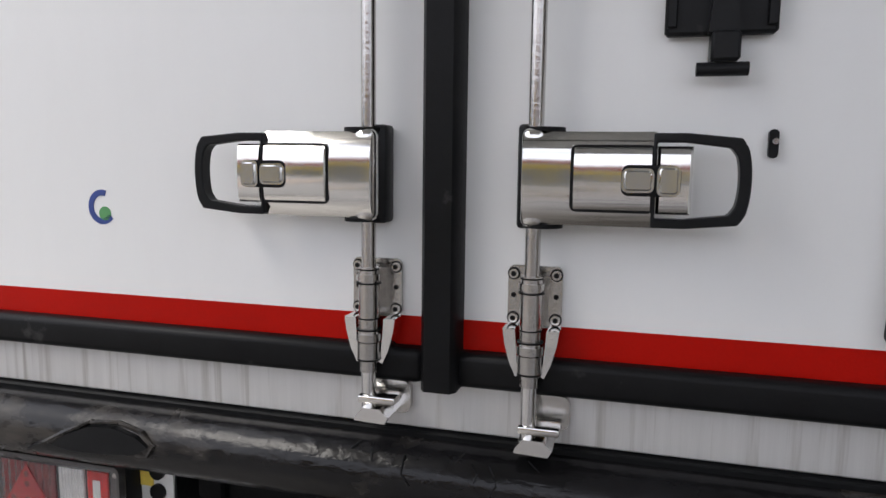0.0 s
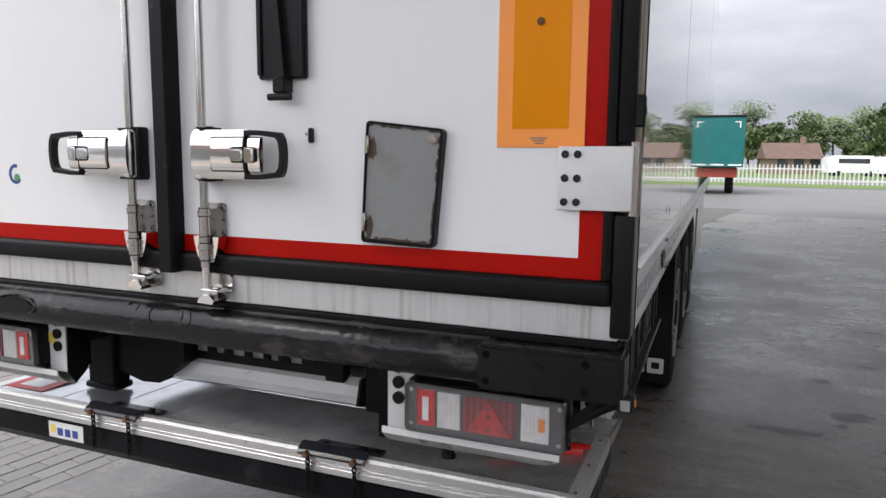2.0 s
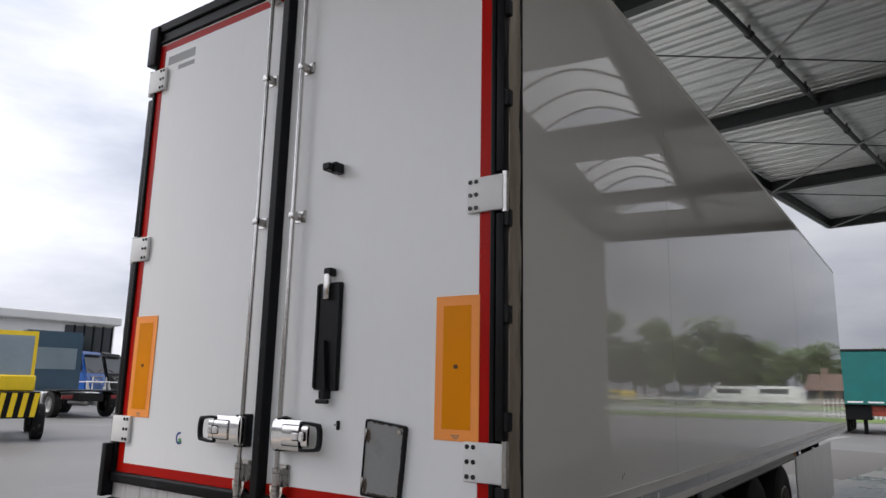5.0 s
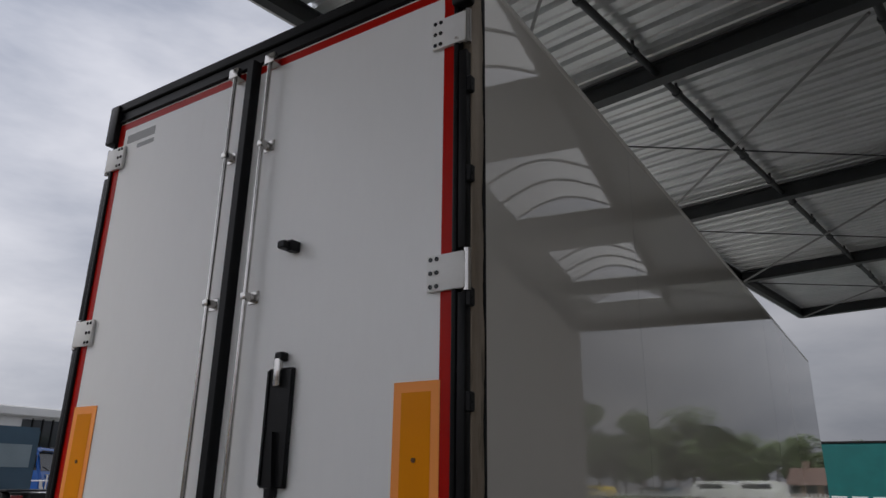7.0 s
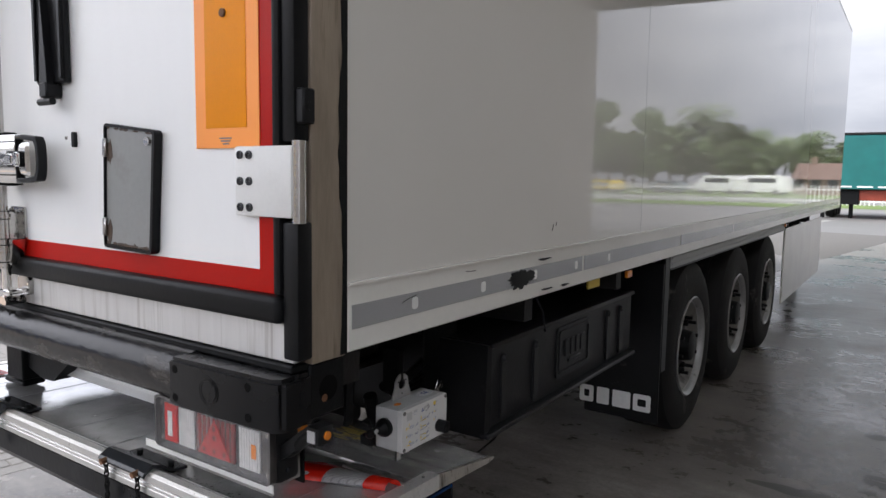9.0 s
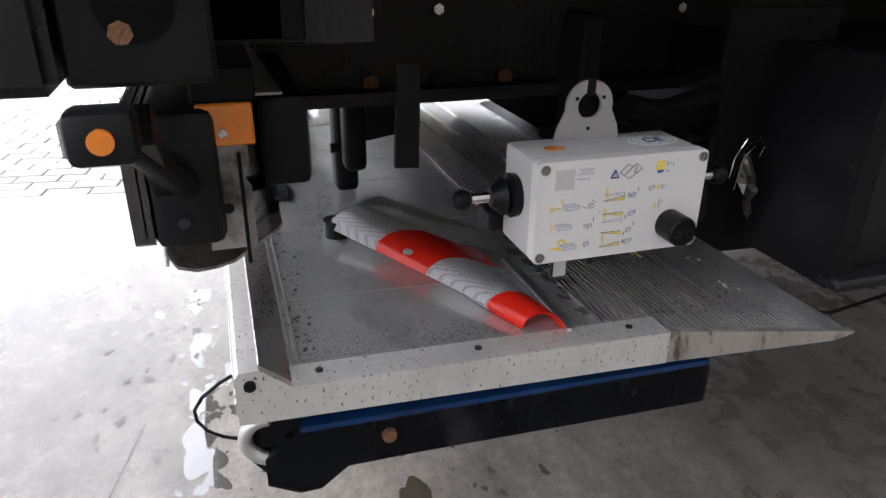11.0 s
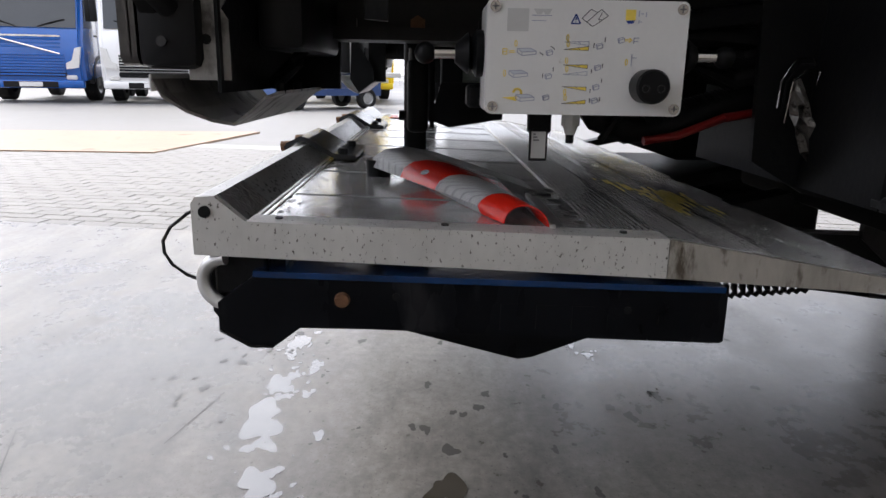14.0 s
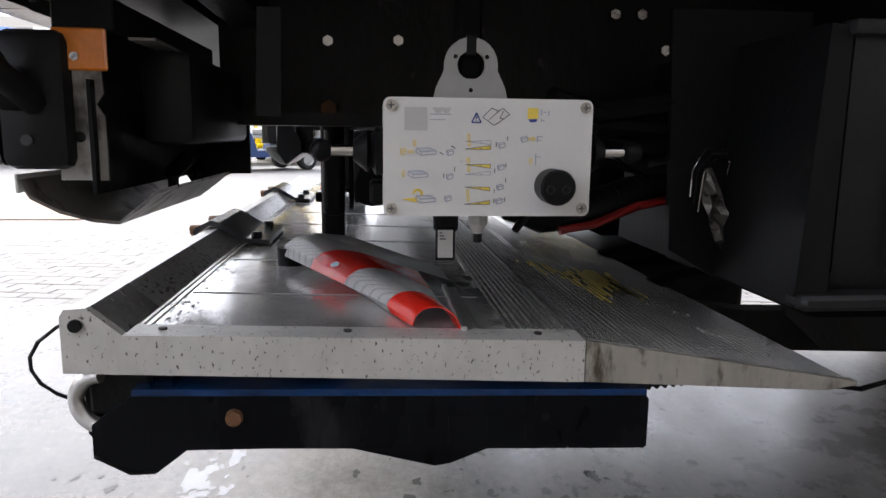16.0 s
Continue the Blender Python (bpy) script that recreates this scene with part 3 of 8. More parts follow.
# canopy: sheeting, beams, purlins, skylights; the hall wall it leans on
ROOF_Z, ROOF_W, BAY = 6.5, 7.6, 4.7
SKY_U0, SKY_U1 = 4.8, 6.6
for k in range(6):
    v1, v0 = -BAY * k, -BAY * (k + 1)
    a, b = (v0 + 2.0, v1 - 0.12) if k else (-3.4, -2.5)
    sa, sb = a, b
    bm = B()
    spans = [(0.0, SKY_U0, v0, v1), (SKY_U1, ROOF_W, v0, v1), (SKY_U0, SKY_U1, v0, a), (SKY_U0, SKY_U1, b, v1)]
    for u0, u1, a, b in spans:
        n = max(1, round((b - a) / 0.33))
        w = (b - a) / n
        prev = None
        line = [(a, 0.0)]
        for i in range(n):
            for q, h in ((0.30, 0.0), (0.38, 0.022), (0.46, 0.022), (0.50, 0.0), (0.72, 0.0), (0.78, 0.075), (0.94, 0.075), (1.0, 0.0)):
                line.append((a + (i + q) * w, h))
        for v, h in line:
            z = ROOF_Z + 0.12 + h
            row = [bm.verts.new(yard(u0, v, z)), bm.verts.new(yard(u1, v, z))]
            if prev:
                bm.faces.new((prev[0], prev[1], row[1], row[0]))
            prev = row
    solid("ceiling", bm, SHEET, "grey corrugated steel canopy sheeting", "canopy roof", kind="structure", smooth=False)
    a, b = sa, sb
    p, ribs = B(), B()
    n = 12
    arch = [(SKY_U0 + (SKY_U1 - SKY_U0) * i / n, ROOF_Z + 0.17 + 0.30 * math.sin(math.pi * i / n)) for i in range(n + 1)]
    for (ua, za), (ub, zb) in zip(arch, arch[1:]):
        p.faces.new([p.verts.new(yard(ua, a, za)), p.verts.new(yard(ub, a, zb)), p.verts.new(yard(ub, b, zb)), p.verts.new(yard(ua, b, za))])
    sk = solid("skylight", p, SKYLIGHT, "arched translucent skylight panel in the canopy", "skylight", "canopy skylights", kind="structure")
    for j in range(4):
        rib = bm_tube(B(), [yard(u, a + (b - a) * j / 3, z - 0.02) for u, z in arch], 0.022, 6)
        under(new("skylight_rib", mesh_of("skylight_rib", rib, CANOPY_STEEL)), sk)


def yard_beam(name, u0, v0, u1, v1, w, z0, z1, material, label, flange=0.0):
    bm = B()
    du, dv = u1 - u0, v1 - v0
    ln = math.hypot(du, dv)
    nu, nv = -dv / ln * w / 2, du / ln * w / 2

    def slab(k, a, b):
        bm_prism(bm, [yard(u0 + nu * k, v0 + nv * k)[:2], yard(u1 + nu * k, v1 + nv * k)[:2], yard(u1 - nu * k, v1 - nv * k)[:2], yard(u0 - nu * k, v0 - nv * k)[:2]], "z", a, b)
    if flange:
        slab(1.0, z0, z0 + flange)
        slab(1.0, z1 - flange, z1)
        slab(0.18, z0 + flange, z1 - flange)
    else:
        slab(1.0, z0, z1)
    return solid(name, bm, material, label, "steel beam", "canopy beams", kind="structure", smooth=False)


for k in range(7):
    yard_beam("canopy_beam", 0, -BAY * k, ROOF_W, -BAY * k, 0.17, ROOF_Z - 0.15, ROOF_Z + 0.1, CANOPY_STEEL, "dark steel canopy rafter", 0.02)
for u in (2.35, 4.62):
    pl_ = bm_cyl(B(), yard(u, 0.1, ROOF_Z - 0.02), yard(u, -BAY * 6, ROOF_Z - 0.02), 0.045, 10)
    for k in range(24):
        v = -0.6 - k * 1.175
        bm_cyl(pl_, yard(u, v - 0.03, ROOF_Z - 0.02), yard(u, v + 0.03, ROOF_Z - 0.02), 0.062, 10)
        bm_cyl(pl_, yard(u, v, ROOF_Z - 0.02), yard(u, v, ROOF_Z + 0.12), 0.02, 6)
    solid("canopy_purlin", pl_, CANOPY_STEEL, "dark round steel tube below the canopy sheeting", "steel beam", "canopy beams", kind="structure")
for u in (0.0, ROOF_W):
    yard_beam("canopy_purlin", u, 0.1, u, -BAY * 6, 0.12, ROOF_Z - 0.14, ROOF_Z + 0.09, CANOPY_STEEL, "dark steel canopy edge beam", 0.02)
yard_beam("canopy_fascia", -0.1, 0.15, -0.1, -BAY * 6, 0.03, ROOF_Z - 0.12, ROOF_Z + 0.2, SHEET, "grey folded steel canopy edge trim")
yard_beam("canopy_fascia", -0.1, 0.15, ROOF_W, 0.15, 0.03, ROOF_Z - 0.12, ROOF_Z + 0.2, CANOPY_STEEL, "dark folded steel canopy edge trim")
for k in range(6):
    for s in (0, 1):
        bm = B()
        va, vb = (-BAY * k - 0.15, -BAY * (k + 1) + 0.15) if s else (-BAY * (k + 1) + 0.15, -BAY * k - 0.15)
        p0, p1 = Vector(yard(0.1, va, ROOF_Z - 0.13 - 0.03 * s)), Vector(yard(4.55, vb, ROOF_Z - 0.13 - 0.03 * s))
        bm_cyl(bm, p0, p1, 0.02 if s else 0.012, 8)
        solid("canopy_brace", bm, GREY_PANEL if s else CANOPY_STEEL, "galvanised diagonal brace below the canopy" if s else "thin dark tie rod below the canopy", "tie rod", "canopy tie rods", kind="structure")
bm = B()
prev = None
for i in range(0, 21 * 4 + 1):
    v = -i * 0.25
    u = ROOF_W + 0.02 + (0.03 if i % 2 else 0.0)
    row = [bm.verts.new(yard(u, v, -0.05)), bm.verts.new(yard(u, v, ROOF_Z + 0.3))]
    if prev:
        bm.faces.new((prev[0], prev[1], row[1], row[0]))
    prev = row
bmesh.ops.solidify(bm, geom=bm.faces[:], thickness=-0.12)
solid("wall_east", bm, WALL_SHEET, "beige ribbed steel cladding of the hall", "hall wall", kind="structure", smooth=False)

# ---- the trailer ----
W, SIDE, TOP, LOW, FRONT = 1.285, 1.285, 3.99, 1.13, 12.15
trailer = root("semi_trailer", (0, 5.5, 0), "white refrigerated box semi-trailer with closed rear doors", "trailer")

part("side_panel", bx(SIDE - 0.04, SIDE, 0.137, FRONT, 1.283, TOP - 0.05, bev=0.003), SIDE_WHITE, trailer, "glossy white side panel", smooth=False)
part("side_panel", bx(-SIDE, -SIDE + 0.04, 0.137, FRONT, 1.283, TOP - 0.05, bev=0.003), SIDE_WHITE, trailer, "glossy white side panel", smooth=False)
part("front_panel", bx(-SIDE + 0.04, SIDE - 0.04, FRONT - 0.05, FRONT, LOW, TOP - 0.05), SIDE_WHITE, trailer, smooth=False)
part("roof", bx(-SIDE, SIDE, 0.02, FRONT, TOP - 0.05, TOP, bev=0.012, seg=2), RAIL_WHITE, trailer, smooth=False)
part("floor", bx(-SIDE + 0.05, SIDE - 0.05, 0.14, FRONT - 0.05, LOW + 0.02, LOW + 0.14), DARK_FRAME, trailer, smooth=False)
for s in (1, -1):
    x0, x1 = sorted((s * (SIDE - 0.05), s * (SIDE + 0.004)))
    rail = part("side_rail", bx(x0, x1, 0.137, FRONT, LOW, 1.283, bev=0.004), RAIL_WHITE, trailer, "white aluminium lower rail", smooth=False)
    e0, e1 = sorted((s * (SIDE + 0.0045), s * (SIDE + 0.0062)))
    for i in range(9):
        y0 = 0.15 + i * 1.3
        part("reflective_tape", bx(e0, e1, y0, y0 + 1.28, 1.181, 1.235), SILVER_TAPE, rail, "silver-white reflective tape", smooth=False)
    g0, g1 = sorted((s * (SIDE + 0.0062), s * (SIDE + 0.0070)))
    for i in range(5):
        part("tape_mark", bm_prism(B(), rounded(0.37 + i * 0.33, 0.395 + i * 0.33, 1.193, 1.223, 0.008), "x", g0, g1), TEXT_WHITE, rail, "pale printed mark", smooth=False)
    part("rail_lip", bx(x0 if s > 0 else x1 - 0.0, x1 + 0.008 if s > 0 else x0 - 0.008, 0.137, FRONT, 1.281, 1.287) if s > 0 else bx(-SIDE - 0.012, -SIDE + 0.05, 0.137, FRONT, 1.281, 1.287), RAIL_WHITE, trailer, smooth=False)
for s in (1, -1):
    for y in (2.10, 7.20):
        part("panel_joint", bx(*sorted((s * (SIDE - 0.001), s * (SIDE + 0.0005))), y, y + 0.0016, 1.29, TOP - 0.055), GREY_PANEL, trailer, smooth=False)
# torn patch and scrapes in the right rail
rq = random.Random(5)
for y_, z_, ry, rz_, n_ in ((0.940, 1.206, 0.086, 0.030, 40), (1.105, 1.254, 0.05, 0.0045, 16), (1.13, 1.150, 0.045, 0.0035, 16), (1.275, 1.147, 0.03, 0.004, 12)):
    pts = []
    for k in range(n_):
        a = 2 * math.pi * k / n_
        g = rq.uniform(0.72, 1.08) + 0.12 * math.sin(3 * a + y_)
        pts.append((y_ + ry * g * math.cos(a), z_ + rz_ * g * math.sin(a)))
    part("torn_patch", bm_prism(B(), pts, "x", SIDE + 0.0045, SIDE + 0.0095), RUBBER, trailer, "black torn patch in the lower rail", smooth=False)
for y_, z_, dy, dz in ((1.16, 1.345, 0.012, 0.02), (1.19, 1.36, 0.006, 0.012), (0.62, 1.262, 0.05, -0.003), (0.33, 1.215, 0.06, 0.012)):
    part("scrape", bm_tube(B(), [(SIDE + 0.0058, y_, z_), (SIDE + 0.0062, y_ + dy * 0.5, z_ + dz * 0.7), (SIDE + 0.0058, y_ + dy, z_ + dz)], 0.0012, 5), BLACK_PLASTIC, trailer, "thin black scrape")

# rear frame
for s in (1, -1):
    def X(a, b):
        return sorted((s * a, s * b))
    x0, x1 = X(1.235, SIDE + 0.002)
    part("corner_post", bx(x0, x1, 0.031, 0.137, LOW - 0.005, TOP - 0.052, bev=0.006, seg=2), POST_STEEL, trailer, "brown-stained stainless corner post")
    x0, x1 = X(1.246, SIDE + 0.006)
    part("post_cover", bx(x0, x1, -0.012 if s > 0 else -0.065, 0.030, LOW + 0.01, 1.425, bev=0.006, seg=2), RUBBER, trailer, "black rubber post cover")
    rz = random.Random(8)
    edge_ = [(0.1365, LOW), (0.1365, TOP - 0.06)]
    for k in range(90, -1, -1):
        edge_.append((0.118 + 0.009 * math.sin(k * 0.31) * math.sin(k * 0.13) + rz.uniform(-0.003, 0.003), LOW + (TOP - 0.06 - LOW) * k / 90))
    part("sealant_strip", bm_prism(B(), edge_, "x", *X(SIDE + 0.0012, SIDE + 0.0036)), BLACK_STEEL, trailer, "smeared black sealant along the post", smooth=False)
    for z0, z1 in ((1.585, 2.455), (2.625, 3.50), (3.75, 3.93)):
        part("post_cover", bx(x0, x1 - 0.008 if s > 0 else x1, -0.012, 0.030, z0, z1, bev=0.006, seg=2), RUBBER, trailer, "black rubber post cover")
    for z in (1.62, 2.02, 2.40, 2.9, 3.3):
        c = B()
        bm_box(c, *X(SIDE - 0.012, SIDE + 0.018), -0.006, 0.028, z, z + 0.07, bev=0.004)
        bm_cyl(c, (s * (SIDE + 0.02), 0.011, z + 0.035), (s * (SIDE + 0.012), 0.011, z + 0.035), 0.008, 10)
        part("seal_clip", c, BLACK_PLASTIC, trailer)
part("sill", bx(-1.265, 1.265, 0.0, 0.1, LOW, 1.213, bev=0.003), SILL, trailer, "stained stainless steel door sill", smooth=False)
part("header", bx(-1.27, 1.27, -0.004, 0.1, 3.875, TOP - 0.052, bev=0.004), RUBBER, trailer, "dark roof header over the doors", smooth=False)
part("header_trim", bx(-1.30, 1.30, -0.02, 0.03, TOP - 0.05, TOP + 0.012, bev=0.006), BLACK_STEEL, trailer, smooth=False)
for s in (1, -1):
    x0, x1 = sorted((s * 1.222, s * 1.31))
    part("roof_corner_lamp", bx(x0, x1, -0.04, 0.02, 3.72, 3.985, bev=0.012, seg=2), BLACK_PLASTIC, trailer, "black corner lamp housing")

DOOR_Z0, DOOR_Z1 = 1.272, 3.862
doors = {}
for s, nm in ((-1, "left"), (1, "right")):
    x0, x1 = (-1.222, -0.045) if s < 0 else (0.012, 1.222)
    d = part("rear_door", bx(x0, x1, 0.0, 0.07, DOOR_Z0, DOOR_Z1, bev=0.003), DOOR_WHITE, trailer, "closed white door leaf", smooth=False)
    doors[s] = d

    def X(a, b):
        return sorted((s * a, s * b))
    inner = 0.047 if s < 0 else 0.014
    # red reflective border
    part("red_border", bx(*X(inner, 1.2215), -0.0016, 0.0, 1.272, 1.3205), RED_TAPE, d, "red reflective tape", smooth=False)
    part("red_border", bx(*X(1.167, 1.2215), -0.0016, 0.0, 1.3205, 3.805), RED_TAPE, d, "red reflective tape", smooth=False)
    part("red_border", bx(*X(inner, 1.2215), -0.0016, 0.0, 3.805, 3.850), RED_TAPE, d, "red reflective tape", smooth=False)
    # rubber seals
    part("bottom_seal", bx(*X(-0.030 if s > 0 else 0.045, 1.246), -0.026, 0.03, 1.213, 1.2715, bev=0.014, seg=3), RUBBER, d, "black rubber bottom seal")
    part("side_seal", bx(*X(1.2225, 1.2455), -0.018, 0.03, 1.272, 3.87, bev=0.008, seg=2), RUBBER, d)
    part("top_seal", bx(*X(0.02 if s > 0 else 0.045, 1.222), -0.018, 0.03, 3.8625, 3.8745, bev=0.004), RUBBER, d)
    # marker plate
    mp = part("marker_plate", bx(*X(0.966, 1.173), -0.0045, -0.0016, 1.574, 2.137, bev=0.0008), ORANGE_TAPE, d, "orange fluorescent border plate", smooth=False)
    part("amber_field", bx(*X(1.003, 1.135), -0.0058, -0.0045, 1.617, 2.098), AMBER_TAPE, d, "amber reflective field", smooth=False)
    part("plate_rivet", bm_cyl(B(), (s * 1.066, -0.0058, 1.857), (s * 1.066, -0.010, 1.857), 0.009, 12), RUST, d)
    for i in range(3):
        part("print_bar", bx(s * 1.066 - 0.02 + 0.006 * i, s * 1.066 + 0.02 - 0.004 * i, -0.0052, -0.0045, 1.594 - i * 0.006, 1.597 - i * 0.006), INK_GREY, d, smooth=False)
    # hinges
    for zc in (1.505, 2.538, 3.61):
        x0, x1 = X(1.116, 1.284)
        h = part("hinge", bx(x0, x1, -0.022, -0.004, zc - 0.072, zc + 0.072, bev=0.004, seg=2), PAINT_WHITE, d, "white painted hinge plate")
        part("hinge_knuckle", bm_cyl(B(), (s * 1.287, -0.004, zc - 0.082), (s * 1.287, -0.004, zc + 0.082), 0.0145, 16), STEEL, d)
        for dx in (0.018, 0.046):
            for dz in (-0.054, 0.0, 0.054):
                bb = B()
                bm_lathe(bb, [(0, 0.0092), (0.0035, 0.0088), (0.0042, 0.0062), (0.0012, 0.0048), (0.0012, 0.0005)], (0, 0, 0), 14)
                bmesh.ops.transform(bb, matrix=Matrix.Translation((s * (1.116 + dx), -0.0222, zc + dz)) @ Matrix.Rotation(radians(-90), 4, "Z"), verts=bb.verts[:])
                part("bolt", bb, CLIP_STEEL, d)

# centre seal between the doors
seal = B()
bm_prism(seal, [(-0.043, 0.0), (-0.043, -0.042), (-0.036, -0.052), (0.006, -0.052), (0.014, -0.042), (0.016, 0.0)], "z", 1.211, 3.868)
part("centre_seal", seal, RUBBER, doors[1], "black rubber centre seal")

# lock bars, handles and keepers
for s in (-1, 1):
    d = doors[s]
    xb = s * 0.130

    def X(a, b):
        return sorted((s * a, s * b))
    part("lock_bar", bm_cyl(B(), (xb, -0.034, 1.20), (xb, -0.034, 3.845), 0.0115, 16), STEEL, d, "stainless steel lock bar")
    for z in (2.575, 3.35):
        g = B()
        bm_box(g, *X(0.105, 0.175), -0.006, -0.001, z - 0.03, z + 0.03, bev=0.002)
        bm_box(g, *X(0.112, 0.150), -0.05, -0.006, z - 0.017, z + 0.017, bev=0.006, seg=2)
        part("bar_guide", g, STEEL, d)
    k = B()
    bm_box(k, *X(0.10, 0.17), -0.05, -0.002, 3.80, 3.86, bev=0.008, seg=2)
    part("top_keeper", k, STEEL, d)
    # handle: shaped steel plate, inner pressed panel, black grip loop
    z0, z1 = 1.485, 1.617
    hp = B()
    zn = 14
    arc = [(-0.052 - 0.0125 * (1 - (2 * i / zn - 1) ** 4) - 0.002 * (1 - (2 * i / zn - 1) ** 2), z0 + (z1 - z0) * i / zn) for i in range(zn + 1)]
    bm_prism(hp, [(-0.040, z0)] + arc + [(-0.040, z1)], "x", *X(0.116, 0.298))
    part("handle_plate", hp, CHROME, d, "polished steel handle plate")
    hb = B()
    bm_box(hb, *X(0.112, 0.148), -0.058, -0.006, z0 - 0.006, z1 + 0.006, bev=0.012, seg=3)
    part("handle_hub", hb, CHROME, d)
    def swell(a, b, za, zb, y, h, edge=0.004, nz=12):
        """A pressed sheet between two x and two z, bowed outwards, with a dark step round it."""
        m_ = B()
        rows_ = []
        for i in range(nz + 1):
            z = za + (zb - za) * i / nz
            rim_ = 1 if 0 < i < nz else 0
            yy = y - h * (1 - (2 * i / nz - 1) ** 2) - 0.003 * rim_
            rows_.append([m_.verts.new((a, y + 0.004, z)), m_.verts.new((a + edge, yy, z)), m_.verts.new((b - edge, yy, z)), m_.verts.new((b, y + 0.004, z))])
        for r0, r1 in zip(rows_, rows_[1:]):
            for q in range(3):
                m_.faces.new((r0[q], r0[q + 1], r1[q + 1], r1[q]))
        bmesh.ops.recalc_face_normals(m_, faces=m_.faces[:])
        if sum(f.normal.y for f in m_.faces) > 0:
            bmesh.ops.reverse_faces(m_, faces=m_.faces[:])
        return m_
    part("panel_gap", bm_prism(B(), rounded(*X(0.1839, 0.2972), z0 + 0.0204, z1 - 0.0184, 0.009), "y", -0.0672, -0.0600), BLACK_STEEL, d, smooth=False)
    part("pressed_panel", swell(*X(0.185, 0.2965), z0 + 0.0215, z1 - 0.0195, -0.0655, 0.005), CHROME, d)
    part("catch_plate", swell(*X(0.300, 0.346), z0 + 0.020, z1 - 0.020, -0.060, 0.004), CHROME, d, "polished catch plate")
    part("lever_gap", bm_prism(B(), rounded(*X(0.2534, 0.3308), 1.5293, 1.5717, 0.010), "y", -0.0742, -0.066), BLACK_STEEL, d, smooth=False)
    for a_, b_, za_, zb_ in ((0.254, 0.2965, 1.534, 1.567), (0.300, 0.330, 1.530, 1.571)):
        cl = bm_prism(B(), rounded(*X(a_, b_), za_, zb_, 0.008), "y", -0.0815, -0.070)
        bmesh.ops.bevel(cl, geom=[e for e in cl.edges if abs(e.verts[0].co.y + 0.0815) < 1e-5 and abs(e.verts[1].co.y + 0.0815) < 1e-5], offset=0.005, segments=3, affect="EDGES")
        part("catch_lever", cl, CHROME, d)
    def loop_(x_in, x_out, half_in, half_out, bow):
        """A D-shaped line: straight inner end, bowed and narrower outer end."""
        c_ = (z0 + z1) / 2 - 0.0005
        ln = [(s * x_in, c_ - half_in), (s * (x_in + 0.35 * (x_out - x_in)), c_ - half_in)]
        for q in range(9):
            k_ = -1 + q / 4
            ln.append((s * (x_out - bow * k_ * k_ - 0.006 * abs(k_) ** 8), c_ + half_out * k_))
        return ln + [(s * (x_in + 0.35 * (x_out - x_in)), c_ + half_in), (s * x_in, c_ + half_in)]
    gl = bm_ring(B(), loop_(0.294, 0.419, 0.0640, 0.0575, 0.008), loop_(0.299, 0.404, 0.0515, 0.0445, 0.006), "y", -0.070, -0.046)
    bmesh.ops.bevel(gl, geom=gl.edges[:], offset=0.002, segments=1, affect="EDGES", clamp_overlap=True)
    part("grip", gl, BLACK_PLASTIC, d, "black plastic grip loop")
    for z in (z0 - 0.004, z1 + 0.004):
        part("hub_washer", bm_cyl(B(), (s * 0.142, -0.026, z - 0.003), (s * 0.142, -0.026, z + 0.003), 0.030, 20), BLACK_STEEL, d)
    part("hub_back", bx(*X(0.103, 0.140), -0.030, -0.001, z0 - 0.010, z1 + 0.012, bev=0.006, seg=2), BLACK_PLASTIC, d)
    # lower bearing with wings
    kb = B()
    bm_prism(kb, rounded(*X(0.088, 0.172), 1.318, 1.415, 0.010), "y", -0.008, -0.0017)
    part("bearing_plate", kb, STEEL, d, "stainless bearing plate")
    tb = B()
    bm_cyl(tb, (xb, -0.034, 1.285), (xb, -0.034, 1.405), 0.0165, 18)
    bm_cyl(tb, (xb, -0.034, 1.385), (xb, -0.034, 1.395), 0.0195, 18)
    bm_cyl(tb, (xb, -0.034, 1.287), (xb, -0.034, 1.299), 0.0205, 18)
    bm_box(tb, xb - 0.014, xb + 0.014, -0.034, -0.006, 1.30, 1.40)
    part("bearing_tube", tb, STEEL, d)
    wg = B()
    for q in (-1, 1):
        bm_prism(wg, [(xb + q * 0.043, 1.322), (xb + q * 0.024, 1.322), (xb + q * 0.020, 1.27), (xb + q * 0.014, 1.252), (xb + q * 0.022, 1.248), (xb + q * 0.032, 1.270), (xb + q * 0.040, 1.300)], "y", -0.032, -0.010)
    part("bearing_wing", wg, CHROME, d)
    cb_ = B()
    bm_cyl(cb_, (xb, -0.034, 1.255), (xb, -0.034, 1.284), 0.0185, 18)
    bm_cyl(cb_, (xb, -0.034, 1.236), (xb, -0.034, 1.256), 0.0155, 18)
    part("bar_collar", cb_, STEEL, d)
    for zz in (1.304, 1.322, 1.379, 1.401):
        part("tube_groove", bm_cyl(B(), (xb, -0.034, zz), (xb, -0.034, zz + 0.0022), 0.0200 if zz in (1.304, 1.379) else 0.0172, 18), BLACK_STEEL, d)
    part("tube_groove", bm_cyl(B(), (xb, -0.034, 1.2545), (xb, -0.034, 1.2575), 0.0190, 18), BLACK_STEEL, d)
